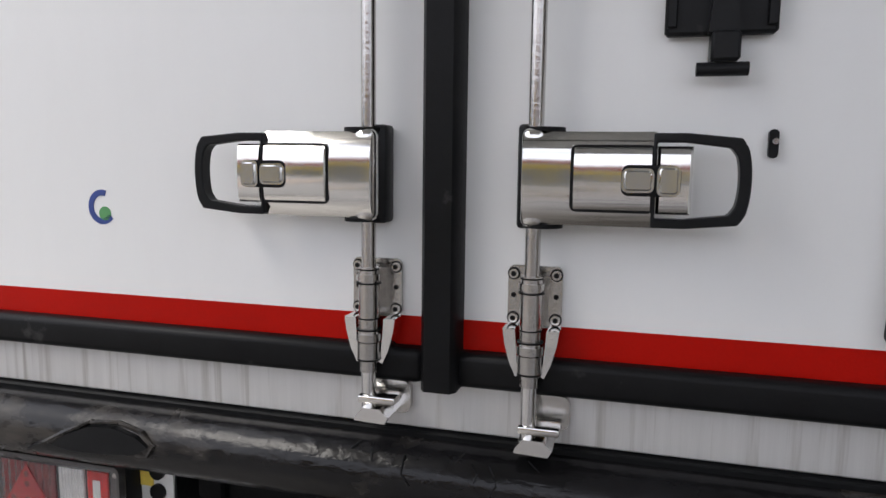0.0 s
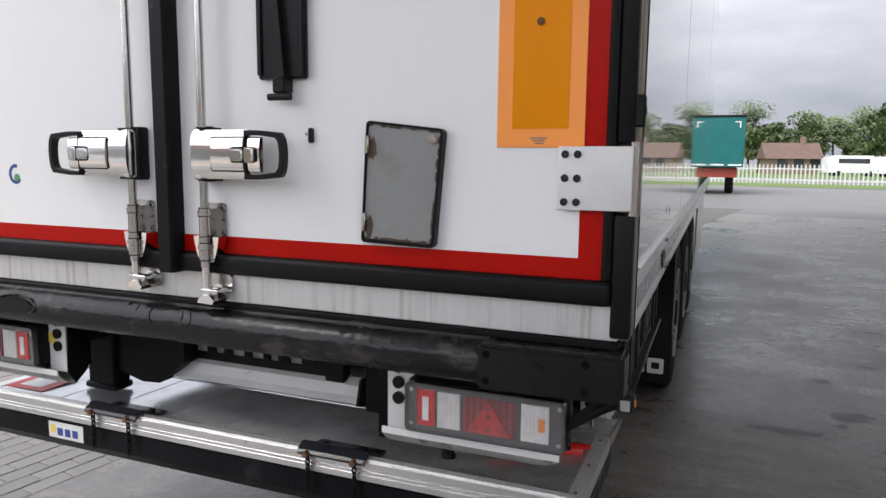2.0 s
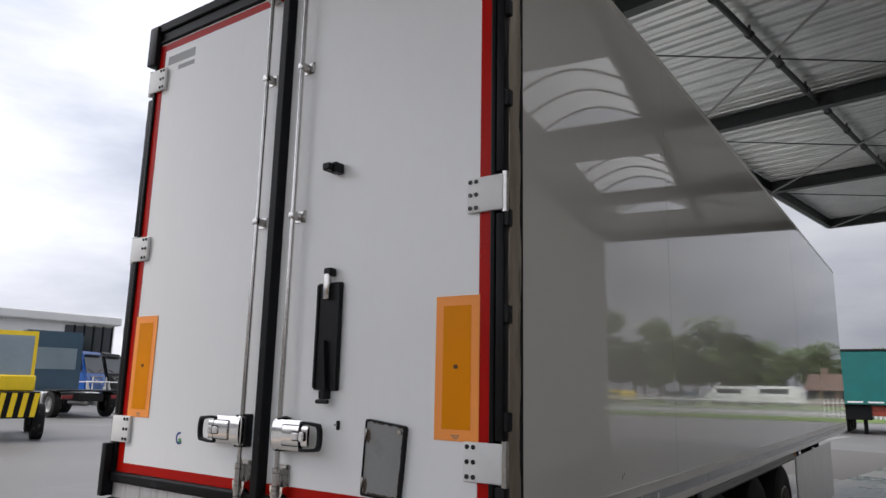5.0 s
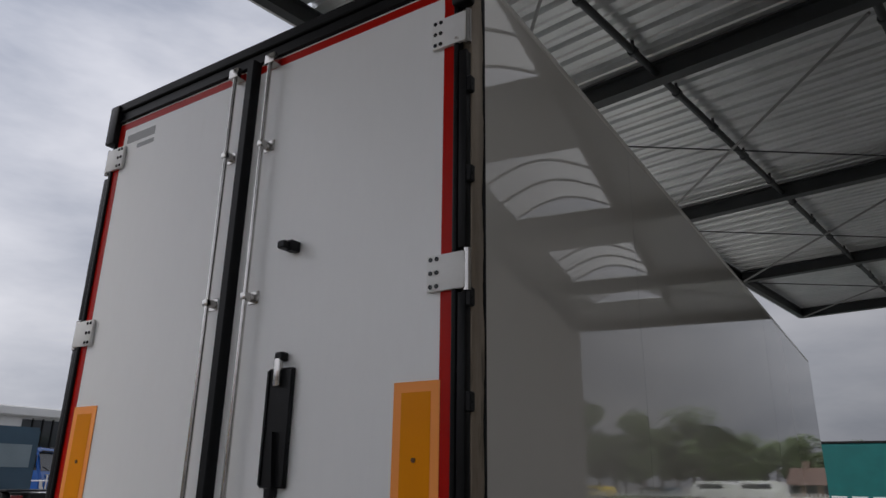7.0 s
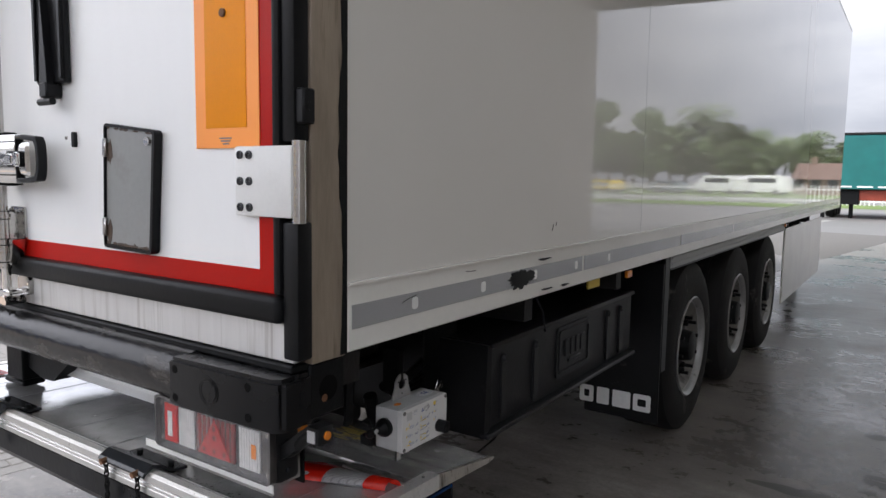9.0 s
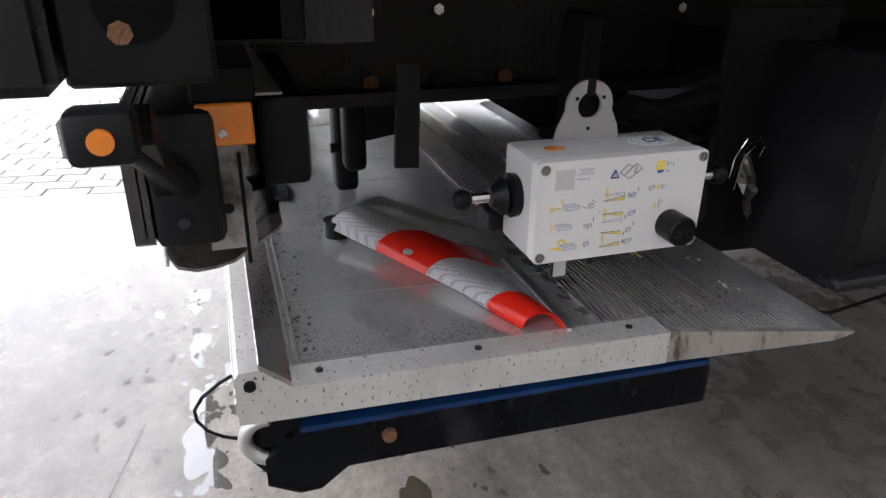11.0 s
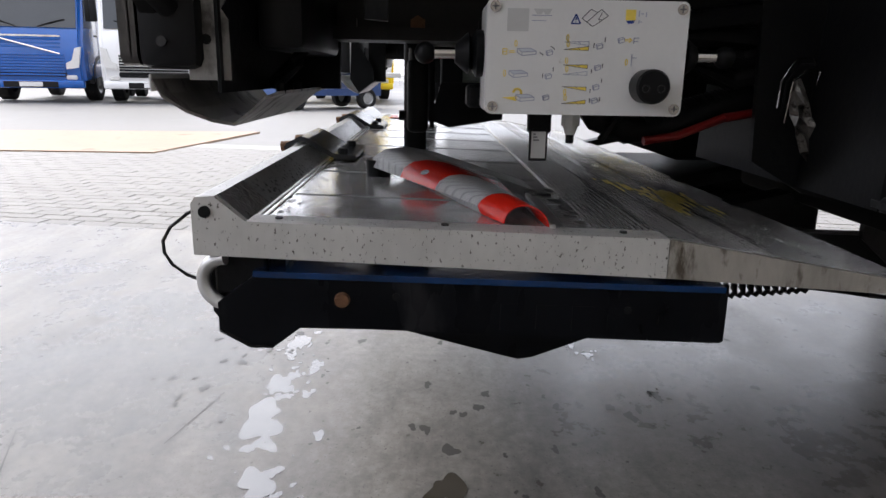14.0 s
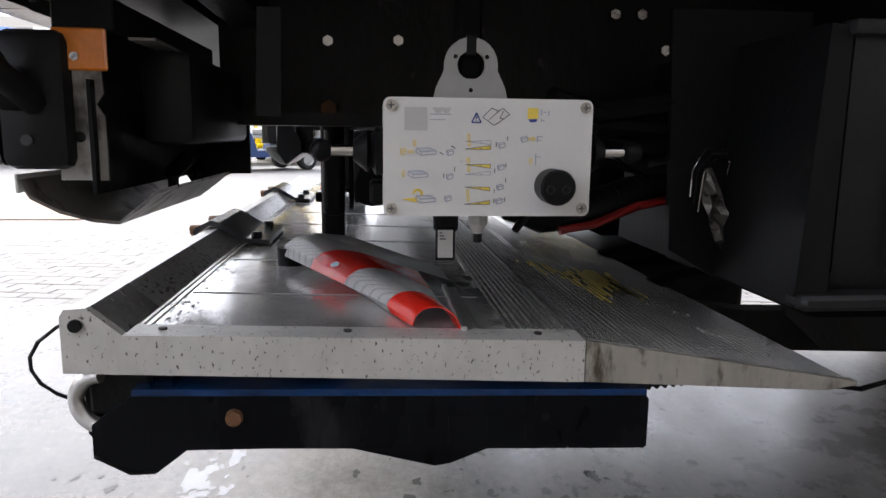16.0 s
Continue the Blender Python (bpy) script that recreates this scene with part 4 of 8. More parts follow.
    for dx in (-0.033, 0.033):
        for z in (1.402, 1.332):
            part("bolt_washer", bm_cyl(B(), (xb + dx, -0.0078, z), (xb + dx, -0.0088, z), 0.0100, 16), BLACK_STEEL, d)
            bb = B()
            bm_cyl(bb, (xb + dx, -0.008, z), (xb + dx, -0.0135, z), 0.0088, 14, 0.0075)
            part("bolt", bb, STEEL, d)
            part("bolt_socket", bm_cyl(B(), (xb + dx, -0.0135, z), (xb + dx, -0.0139, z), 0.0042, 8), BLACK_STEEL, d)
        part("bolt_socket", bm_cyl(B(), (xb + dx, -0.008, 1.368), (xb + dx, -0.0085, 1.368), 0.0042, 10), BLACK_STEEL, d)
    # keeper on the sill
    dn = 0.0 if s < 0 else -0.022
    kp = bm_prism(B(), rounded(*sorted((xb - 0.012 * 1, xb + 0.060)), 1.158, 1.212, 0.014), "y", -0.012, 0.0)
    part("keeper_plate", kp, STEEL, trailer, "stainless keeper on the sill")
    kf = B()
    bm_box(kf, xb - 0.014, xb + 0.050, -0.052, -0.012, 1.186 + dn, 1.199 + dn, bev=0.004, seg=2)
    bm_prism(kf, [(xb - 0.016, 1.166 + dn), (xb - 0.004, 1.180 + dn), (xb + 0.026, 1.180 + dn), (xb + 0.040, 1.166 + dn), (xb + 0.034, 1.156 + dn), (xb - 0.018, 1.158 + dn)], "y", -0.056, -0.012)
    bm_cyl(kf, (xb, -0.034, 1.165 + dn), (xb, -0.034, 1.24), 0.0125, 14)
    part("lock_cam", kf, CHROME, trailer, "polished lock cam")

# bars and handles stand off the doors on their brackets
GEAR = {"lock_bar", "bar_guide", "top_keeper", "handle_plate", "handle_hub", "panel_gap", "pressed_panel", "catch_plate", "lever_gap", "catch_lever", "grip", "hub_washer",
        "hub_back", "bearing_tube", "bearing_wing", "bar_collar", "tube_groove", "lock_cam"}
for o in bpy.data.objects:
    if o.type == "MESH" and o.name.split(".")[0] in GEAR:
        for v in o.data.vertices:
            if v.co.y < -0.013:
                v.co.y -= 0.012

# right door furniture
d = doors[1]
st = part("door_stay", bx(0.302, 0.449, -0.022, -0.002, 1.75, 2.234, bev=0.005), BLACK_PLASTIC, d, "black plastic door stay housing")
part("stay_ridge", bm_prism(B(), [(0.358, 1.75), (0.378, 1.97), (0.398, 1.75)], "y", -0.042, -0.022), BLACK_PLASTIC, d, smooth=False)
part("stay_rail", bx(0.304, 0.318, -0.029, -0.022, 1.76, 2.225, bev=0.002), BLACK_PLASTIC, d)
part("stay_rail", bx(0.433, 0.447, -0.029, -0.022, 1.76, 2.225, bev=0.002), BLACK_PLASTIC, d)
fb = B()
bm_box(fb, 0.362, 0.400, -0.046, -0.002, 1.712, 1.752, bev=0.004)
bm_cyl(fb, (0.345, -0.035, 1.702), (0.412, -0.035, 1.702), 0.0095, 12)
part("stay_foot", fb, BLACK_PLASTIC, d)
part("stay_strap", bx(0.357, 0.392, -0.046, -0.022, 2.155, 2.275, bev=0.006, seg=2), STEEL, d, "worn metal strap of the stay")
part("stay_clamp", bx(0.352, 0.400, -0.045, -0.002, 2.262, 2.300, bev=0.006), BLACK_PLASTIC, d)
tg = B()
bm_box(tg, 0.352, 0.40, -0.09, -0.002, 2.755, 2.79, bev=0.006)
bm_box(tg, 0.38, 0.415, -0.06, -0.002, 2.748, 2.798, bev=0.005)
part("stay_catch", tg, BLACK_PLASTIC, d, "small black catch")
part("key_slot", bm_prism(B(), rounded(0.4475, 0.4605, 1.583, 1.623, 0.0062), "y", -0.010, 0.0), BLACK_PLASTIC, d)
part("key_pin", bm_cyl(B(), (0.454, -0.024, 1.606), (0.454, -0.027, 1.606), 0.0045, 10), STEEL, d)
def skewed(o):
    """Leans a piece of the flap with its crooked frame."""
    for v in o.data.vertices:
        u, w = (v.co.x - 0.637) / 0.209, (v.co.z - 1.322) / 0.314
        v.co.x = (0.611 * (1 - u) + 0.814 * u) * (1 - w) + (0.628 * (1 - u) + 0.839 * u) * w
        v.co.z = (1.331 * (1 - w) + 1.640 * w) * (1 - u) + (1.325 * (1 - w) + 1.617 * w) * u
    return o


fl = skewed(part("document_flap", bm_prism(B(), rounded(0.642, 0.836, 1.332, 1.628, 0.012), "y", -0.018, -0.002), FLAP, d, "stained grey document flap", smooth=False))
skewed(part("flap_frame", bm_ring(B(), rounded(0.637, 0.846, 1.322, 1.636, 0.012), rounded(0.6405, 0.837, 1.330, 1.629, 0.006), "y", -0.024, -0.002), RUBBER, d, "black rubber flap frame"))
skewed(part("flap_screw", bm_cyl(B(), (0.818, -0.019, 1.606), (0.818, -0.026, 1.606), 0.011, 16), STEEL, d))
for z in (1.375, 1.575):
    skewed(part("flap_hinge", bx(0.636, 0.648, -0.028, -0.018, z - 0.024, z + 0.024, bev=0.003), STEEL, d))
rg = random.Random(3)
for z, rr in ((1.575, 0.034), (1.375, 0.030), (1.335, 0.018), (1.33, 0.012)):
    cx_ = 0.655 if z > 1.35 else 0.655 + rg.random() * 0.13
    pts = [(cx_ + rr * (0.25 + 0.25 * rg.random()) * math.cos(a), z - 0.01 + rr * (0.6 + 0.5 * rg.random()) * math.sin(a)) for a in [i * 0.449 for i in range(14)]]
    skewed(part("grime_patch", bm_prism(B(), [(max(x, 0.643), max(q, 1.334)) for x, q in pts], "y", -0.0188, -0.0175), GRIME, d, "brown grime round the hinge", smooth=False))
for k in range(46):
    e_, q_ = k % 3, rg.random()
    cx_, cz_ = ((0.645 + 0.188 * q_, 1.334), (0.645 + 0.188 * q_, 1.626), (0.833, 1.336 + 0.28 * q_))[e_]
    r1, r2 = ((0.010, 0.004), (0.008, 0.003), (0.003, 0.012))[e_]
    k1, k2 = rg.uniform(0.5, 1.4), rg.uniform(0.5, 1.5)
    pts = [(min(max(cx_ + r1 * k1 * math.cos(a * 0.698), 0.642), 0.8365), min(max(cz_ + r2 * k2 * math.sin(a * 0.698), 1.3305), 1.6285)) for a in range(9)]
    skewed(part("grime_patch", bm_prism(B(), pts, "y", -0.0187 - 0.00002 * k, -0.0175), GRIME, d, "brown grime along the frame", smooth=False))
# sticker and lettering bars of the left door
d = doors[-1]
ring = B()
n = 22
pts_o = [(-0.674 + 0.030 * math.cos(radians(70 + 250 * i / n)), 1.482 + 0.032 * math.sin(radians(70 + 250 * i / n))) for i in range(n + 1)]
pts_i = [(-0.674 + 0.019 * math.cos(radians(70 + 250 * i / n)), 1.482 + 0.021 * math.sin(radians(70 + 250 * i / n))) for i in range(n + 1)]
bm_prism(ring, pts_o + pts_i[::-1], "y", -0.0012, 0.0)
part("sticker_ring", ring, INK_BLUE, d, "blue printed ring", smooth=False)
part("sticker_disc", bm_cyl(B(), (-0.668, 0.0, 1.470), (-0.668, -0.0012, 1.470), 0.013, 16), INK_GREEN, d, "green printed disc", smooth=False)
for z0, z1, xa, xb_ in ((3.700, 3.756, -1.13, -0.86), (3.648, 3.676, -1.02, -0.86)):
    part("faded_lettering", bx(xa, xb_, -0.0012, 0.0, z0, z1), GREY_PANEL, d, "faded grey lettering bar", smooth=False)

# rubber bumper bar with a torn hole, corner buffers
bar = B()
prof = [(-0.012, 1.118), (-0.050, 1.112), (-0.082, 1.092), (-0.094, 1.062), (-0.088, 1.030), (-0.066, 1.008), (-0.030, 1.000), (0.02, 1.000), (0.02, 1.118)]
prof = [(y * 0.8 if y < 0 else y, z) for y, z in prof]
bm_prism(bar, prof, "x", -0.985, 0.965)
part("bumper_bar", bar, WORN_RUBBER, trailer, "scuffed black rubber bumper bar")
tear = B()
bm_prism(tear, [(-0.745, 1.046), (-0.71, 1.070), (-0.66, 1.090), (-0.61, 1.094), (-0.56, 1.082), (-0.535, 1.066), (-0.56, 1.050), (-0.63, 1.042), (-0.70, 1.040)], "y", -0.0795, -0.060)
part("bumper_tear", tear, BLACK_PLASTIC, trailer, "torn hole in the bumper rubber", smooth=False)
lip = bm_tube(B(), [(x, y + 0.0195, z) for x, y, z in ((-0.80, -0.093, 1.030), (-0.755, -0.099, 1.052), (-0.71, -0.096, 1.076), (-0.66, -0.089, 1.096), (-0.60, -0.087, 1.101), (-0.55, -0.090, 1.090), (-0.525, -0.095, 1.068), (-0.535, -0.099, 1.05))], 0.0045, 6)
part("torn_lip", lip, WORN_RUBBER, trailer)
rt = random.Random(15)
for k in range(7):
    x = (-0.15, -0.13, -0.06, 0.02, 0.055, 0.075, 0.14, 0.145)[k % 8] + (0 if k < 8 else rt.uniform(-0.7, 0.6))
    a_, b_ = sorted((rt.random(), rt.random()))
    arc_ = [(-0.0505, 1.1128), (-0.0668, 1.1035), (-0.0832, 1.0925), (-0.0885, 1.079), (-0.0950, 1.062), (-0.0925, 1.045)]
    n0 = int(a_ * 3)
    part("bumper_scratch", bm_tube(B(), [(x + rt.uniform(-0.012, 0.012), y * 0.8, z) for y, z in arc_[n0:n0 + 2 + k % 3]], rt.uniform(0.0008, 0.0016), 5), BLACK_PLASTIC, trailer, "black scratch in the bumper rubber")
part("bumper_rail", bx(-1.27, 1.27, -0.012, 0.10, 1.112, 1.128, bev=0.003), BLACK_STEEL, trailer, smooth=False)
for s in (1, -1):
    cbf = B()
    fw = 0.0 if s > 0 else -0.035
    pts = [(s * 0.945, -0.078 + fw), (s * 1.266, -0.068 + fw), (s * 1.288, -0.052 + fw), (s * 1.290, 0.033), (s * 0.955, 0.033)]
    bm_prism(cbf, pts if s > 0 else pts[::-1], "z", 1.000, 1.112)
    bmesh.ops.bevel(cbf, geom=cbf.edges[:], offset=0.009, segments=2, affect="EDGES")
    part("corner_buffer", cbf, BUFFER_RUBBER, trailer, "black rubber corner buffer")
    for x, z in ((0.972, 1.088), (0.972, 1.024), (1.205, 1.088), (1.205, 1.024)):
        part("buffer_hole", bm_cyl(B(), (s * x, -0.0786 + (x - 0.945) * 0.0312 + fw, z), (s * x, -0.045 + fw, z), 0.0095, 14), DEEP_SHADE, trailer)
    part("buffer_emblem", bm_lathe(B(), [(0, 0.030), (0.003, 0.030), (0.003, 0.024), (0, 0.024)], (0, 0, 0), 24), BLACK_PLASTIC, trailer).data.transform(
        Matrix.Translation((s * 1.085, -0.0752 + fw, 1.057)) @ Matrix.Rotation(radians(90), 4, "Z"))
    # end bracket behind the buffer
    eb = B()
    bm_box(eb, *sorted((s * 1.19, s * 1.276)), 0.036, 0.142, 1.003, 1.122, bev=0.004)
    bm_box(eb, *sorted((s * 1.10, s * 1.19)), 0.036, 0.23, 1.02, 1.12, bev=0.004)
    part("end_bracket", eb, BLACK_STEEL, trailer)
    part("bracket_hole", bm_cyl(B(), (s * 1.2768, 0.090, 1.062), (s * 1.262, 0.090, 1.062), 0.028, 24), DEEP_SHADE, trailer)
    part("rusty_lug", bm_cyl(B(), (s * 1.2772, 0.078, 1.042), (s * 1.268, 0.078, 1.042), 0.009, 7), RUST, trailer, "rusty lug in the hole")

# rear lamps on white brackets
for s in (1, -1):
    def X(a, b):
        return sorted((s * a, s * b))
    br = part("lamp_bracket", bx(*X(0.625, 0.705), 0.105, 0.112, 0.790, 1.000), PAINT_WHITE, trailer, "white painted lamp bracket", smooth=False)
    lp = B()
    trough = [(0.068, 0.803), (0.076, 0.783), (0.094, 0.764), (0.116, 0.750), (0.136, 0.744), (0.160, 0.762), (0.182, 0.780), (0.196, 0.786)]
    ends = [1.125, 1.118, 1.09, 1.055, 1.03, 1.035, 1.045, 1.03]
    rows_ = [[lp.verts.new((s * e, y, z)), lp.verts.new((s * 0.625, y, z)), lp.verts.new((s * 0.625, y, z - 0.004)), lp.verts.new((s * e, y, z - 0.004))] for (y, z), e in zip(trough, ends)]
    for r0, r1 in zip(rows_, rows_[1:]):
        for q in range(4):
            lp.faces.new((r0[q], r0[(q + 1) % 4], r1[(q + 1) % 4], r1[q]))
    for r0 in (rows_[0], rows_[-1]):
        lp.faces.new(r0)
    bmesh.ops.recalc_face_normals(lp, faces=lp.faces[:])
    part("bracket_guard", lp, GUARD, br, "dirty folded sheet guard", smooth=False)
    part("guard_back", bx(*X(0.70, 1.138), 0.150, 0.154, 0.786, 0.905), BLACK_STEEL, br, "black back sheet", smooth=False)
    part("guard_front", bx(*X(0.625, 1.125), 0.0655, 0.069, 0.786, 0.806, bev=0.001), PAINT_WHITE, br, "white folded lower edge", smooth=False)
    for x_ in (0.64, 0.86, 0.985):
        part("guard_bolt", bm_cyl(B(), (s * x_, 0.190, 0.783), (s * x_, 0.190, 0.796), 0.007, 8), BLACK_STEEL, br)
    ep = B()
    bm_prism(ep, [(0.114, 0.800), (0.162, 0.800), (0.162, 0.868), (0.154, 0.880), (0.162, 0.892), (0.160, 0.945), (0.114, 0.945), (0.114, 0.905), (0.124, 0.890), (0.114, 0.870)], "x", *X(1.122, 1.126))
    part("bracket_end", ep, GUARD, br, "scratched grey-white end plate", smooth=False)
    part("end_hole", bm_cyl(B(), (s * 1.1268, 0.136, 0.846), (s * 1.124, 0.136, 0.846), 0.006, 12), RUBBER, br)
    ep = B()
    bm_prism(ep, [(0.105, 0.79), (0.136, 0.744), (0.19, 0.784), (0.19, 0.83), (0.112, 0.95)], "x", *X(0.620, 0.625))
    part("bracket_end", ep, BLACK_STEEL, br, smooth=False)
    part("reflector_rivet", bm_cyl(B(), (s * 1.133, 0.139, 0.928), (s * 1.136, 0.139, 0.928), 0.0045, 12), STEEL, br)
    part("rear_box", bx(*X(0.70, 1.05), 0.176, 0.235, 0.838, 0.945, bev=0.010, seg=2), BLACK_PLASTIC, br)
    part("rear_plate", bm_prism(B(), [(0.318, 0.872), (0.345, 0.870), (0.347, 0.985), (0.322, 0.985)], "x", *X(1.112, 1.120)), BLACK_STEEL, br, smooth=False)
    part("rear_tab", bx(*X(0.655, 0.668), 0.170, 0.232, 0.783, 0.95), BLACK_STEEL, br, smooth=False)
    part("lamp_cable", bm_tube(B(), [(s * 0.94, 0.215, 0.845), (s * 0.945, 0.205, 0.825), (s * 0.93, 0.185, 0.808), (s * 0.90, 0.165, 0.795)], 0.011, 8), RUBBER, br)
    for z in (0.970, 0.925, 0.880):
        part("grommet", bm_cyl(B(), (s * 0.660, 0.105, z), (s * 0.660, 0.097, z), 0.0175, 18), RUBBER, br)
    if s < 0:
        part("warning_sticker", bx(-0.705, -0.672, 0.102, 0.105, 0.890, 0.925), INK_YELLOW, br, "yellow warning sticker", smooth=False)
    hs = B()
    bm_box(hs, *X(0.703, 1.145), 0.062, 0.132, 0.812, 0.954, bev=0.012, seg=2)
    lamp = part("tail_lamp", hs, BLACK_PLASTIC, trailer, "black rear lamp housing")
    part("lamp_frame", bm_prism(B(), rounded(*X(0.706, 1.142), 0.815, 0.951, 0.014), "y", 0.054, 0.062), LENS_DARK, lamp, "smoked clear lamp cover")
    segs = [(0.740, 0.790, LENS_BRIGHT), (0.798, 0.862, LENS_CLEAR), (0.872, 1.012, LENS_RED), (1.028, 1.100, LENS_CLEAR)]
    for a, b, mm in segs:
        lz = B()
        x0, x1 = X(a, b)
        wave = [(x0, 0.054)]
        for i in range(17):
            wave.append((x0 + (x1 - x0) * i / 16, 0.0495 - (0.0022 if i % 2 else 0.0)))
        wave.append((x1, 0.054))
        bm_prism(lz, wave, "z", 0.835, 0.932)
        part("lens", lz, mm, lamp, "red lamp lens" if mm in (LENS_RED, LENS_BRIGHT) else "clear lamp lens", smooth=False)
    part("lens", bx(*X(0.756, 0.774), 0.0465, 0.0475, 0.850, 0.915), LENS_CLEAR, lamp, "clear bar in the red lens", smooth=False)
    part("side_screw", bm_cyl(B(), (s * 1.145, 0.092, 0.842), (s * 1.1485, 0.092, 0.842), 0.006, 12), CLIP_STEEL, lamp)
    part("side_screw", bm_cyl(B(), (s * 1.145, 0.090, 0.912), (s * 1.1485, 0.090, 0.912), 0.004, 12), CLIP_STEEL, lamp)
    part("lens", bx(*X(1.074, 1.090), 0.0465, 0.0475, 0.866, 0.900), LENS_AMBER, lamp, "amber bulb behind the lens", smooth=False)
    tri3 = bm_prism(B(), [(s * 0.882, 0.838), (s * 0.942, 0.928), (s * 1.002, 0.838)] if s > 0 else [(s * 0.882, 0.838), (s * 1.002, 0.838), (s * 0.942, 0.928)], "y", 0.0452, 0.0475)
    part("triangle_reflector", tri3, LENS_TRI, lamp, "red triangle reflector", smooth=False)
    for x_, z_ in ((0.942, 0.906), (0.942, 0.884), (0.905, 0.850), (0.942, 0.850), (0.979, 0.850)):
        part("reflector_boss", bm_cyl(B(), (s * x_, 0.0452, z_), (s * x_, 0.0446, z_), 0.007, 12), LENS_RED, lamp)
    for x in (0.722, 1.126):
        for z in (0.836, 0.930):
            part("lamp_screw", bm_cyl(B(), (s * x, 0.0535, z), (s * x, 0.050, z), 0.006, 10), STEEL, lamp)
    part("lamp_cover", bm_prism(B(), rounded(*X(0.712, 1.136), 0.820, 0.946, 0.012), "y", 0.0425, 0.0440), COVER, lamp, "scratched clear cover", smooth=False)
    part("cover_rim", bm_ring(B(), rounded(*X(0.706, 1.142), 0.815, 0.951, 0.014), rounded(*X(0.712, 1.136), 0.820, 0.946, 0.012), "y", 0.0425, 0.056), LENS_DARK, lamp)
    # side reflector, marker lamp on a rubber arm
    part("side_reflector", bx(*X(1.126, 1.133), 0.116, 0.170, 0.914, 0.957, bev=0.002), LENS_AMBER, br, "orange side reflector", smooth=False)
    arm = bm_tube(B(), [(s * 1.140, 0.100, 0.880), (s * 1.18, 0.088, 0.905), (s * 1.225, 0.072, 0.940), (s * 1.268, 0.058, 0.968)], 0.014, 10)
    part("marker_arm", arm, RUBBER, lamp, "black rubber marker lamp arm")
    wdg = [(s * 1.146, 0.872), (s * 1.146, 0.905), (s * 1.250, 0.985), (s * 1.270, 0.975), (s * 1.262, 0.955)]
    part("arm_web", bm_prism(B(), wdg, "y", 0.070, 0.088), RUBBER, lamp, smooth=False)
    part("marker_lamp", bx(*X(1.266, 1.304), 0.030, 0.080, 0.950, 0.992, bev=0.008, seg=2), BLACK_PLASTIC, lamp)
    part("marker_lens", bm_cyl(B(), (s * 1.304, 0.056, 0.971), (s * 1.308, 0.056, 0.971), 0.0095, 18), LENS_AMBER, lamp, "amber marker lens")
    part("marker_lens", bx(*X(1.274, 1.296), 0.0278, 0.030, 0.958, 0.984), SILVER_TAPE, lamp, "clear marker lens", smooth=False)
    # back of the bracket: channel and cable
    part("bracket_channel", bx(*X(0.66, 1.12), 0.112, 0.175, 0.955, 0.99, bev=0.002), BLACK_STEEL, br, smooth=False)
    part("channel_sheet", bm_prism(B(), [(s * 0.66, 0.176), (s * 1.08, 0.176), (s * 1.08, 0.205), (s * 0.66, 0.19)], "z", 0.952, 0.955), GUARD, br, "worn grey folded sheet", smooth=False)

# chassis below the box
for s in (1, -1):
    x = s * 0.72
    part("chassis_flange", bx(x - 0.06, x + 0.06, 0.20, 11.0, 1.105, 1.128), DARK_FRAME, trailer, smooth=False)
    part("chassis_flange", bx(x - 0.06, x + 0.06, 0.20, 11.0, 0.865, 0.885), DARK_FRAME, trailer, smooth=False)
    part("chassis_beam", bx(x - 0.008, x + 0.008, 0.20, 11.0, 0.885, 1.105), DARK_FRAME, trailer, "black steel chassis beam", smooth=False)
    for i in range(5):
        y = 0.258 + i * 0.115
        part("chassis_bolt", bm_cyl(B(), (x + 0.006, y, 0.893), (x + 0.024, y, 0.893), 0.014, 6), RUST if i in (1, 3) else DARK_FRAME, trailer, "rusty bolt" if i in (1, 3) else "")
for y, z in ((0.279, 1.002), (0.373, 1.0), (0.486, 1.003), (0.846, 1.054), (0.892, 1.055), (0.936, 0.998)):
    part("chassis_bolt", bm_cyl(B(), (0.728, y, z), (0.742, y, z), 0.009, 6), STEEL, trailer, "bright zinc bolt")
for y in (0.22, 1.15, 2.05, 3.9, 5.3, 7.2, 9.0):
    part("cross_member", bx(-1.2, 1.2, y, y + 0.06, 1.02, 1.128), DARK_FRAME, trailer, smooth=False)
part("rear_beam", bx(-1.19, 1.19, 0.02, 0.20, 1.02, 1.112), BLACK_STEEL, trailer, "black rear cross beam", smooth=False)
# lift carrier: slotted black rail, white underrun profile, legs
sl = B()
bm_box(sl, -0.38, 0.225, 0.440, 0.452, 0.846, 0.872)
bm_box(sl, -0.38, 0.225, 0.440, 0.452, 0.784, 0.812)
for x0, x1 in ((-0.38, -0.352), (-0.300, -0.262), (-0.222, -0.185), (-0.130, -0.098), (-0.046, -0.018), (0.018, 0.066), (0.118, 0.225)):
    bm_box(sl, x0, x1, 0.441, 0.451, 0.812, 0.846)
    bm_cyl(sl, ((x0 + x1) / 2, 0.4405, 0.829), ((x0 + x1) / 2, 0.434, 0.829), 0.007, 8)
part("slotted_rail", sl, BLACK_STEEL, trailer, "black slotted steel rail", smooth=False)
# added white sheet, there only to make the rail's slots look bright
part("rail_backing", bx(-0.38, 0.222, 0.472, 0.478, 0.798, 0.856), PAINT_WHITE, trailer, "white sheet added behind the slotted rail to brighten its slots", smooth=False)
part("rail_end", bx(0.225, 0.30, 0.42, 0.47, 0.775, 0.90, bev=0.004), BLACK_STEEL, trailer)
wb = B()
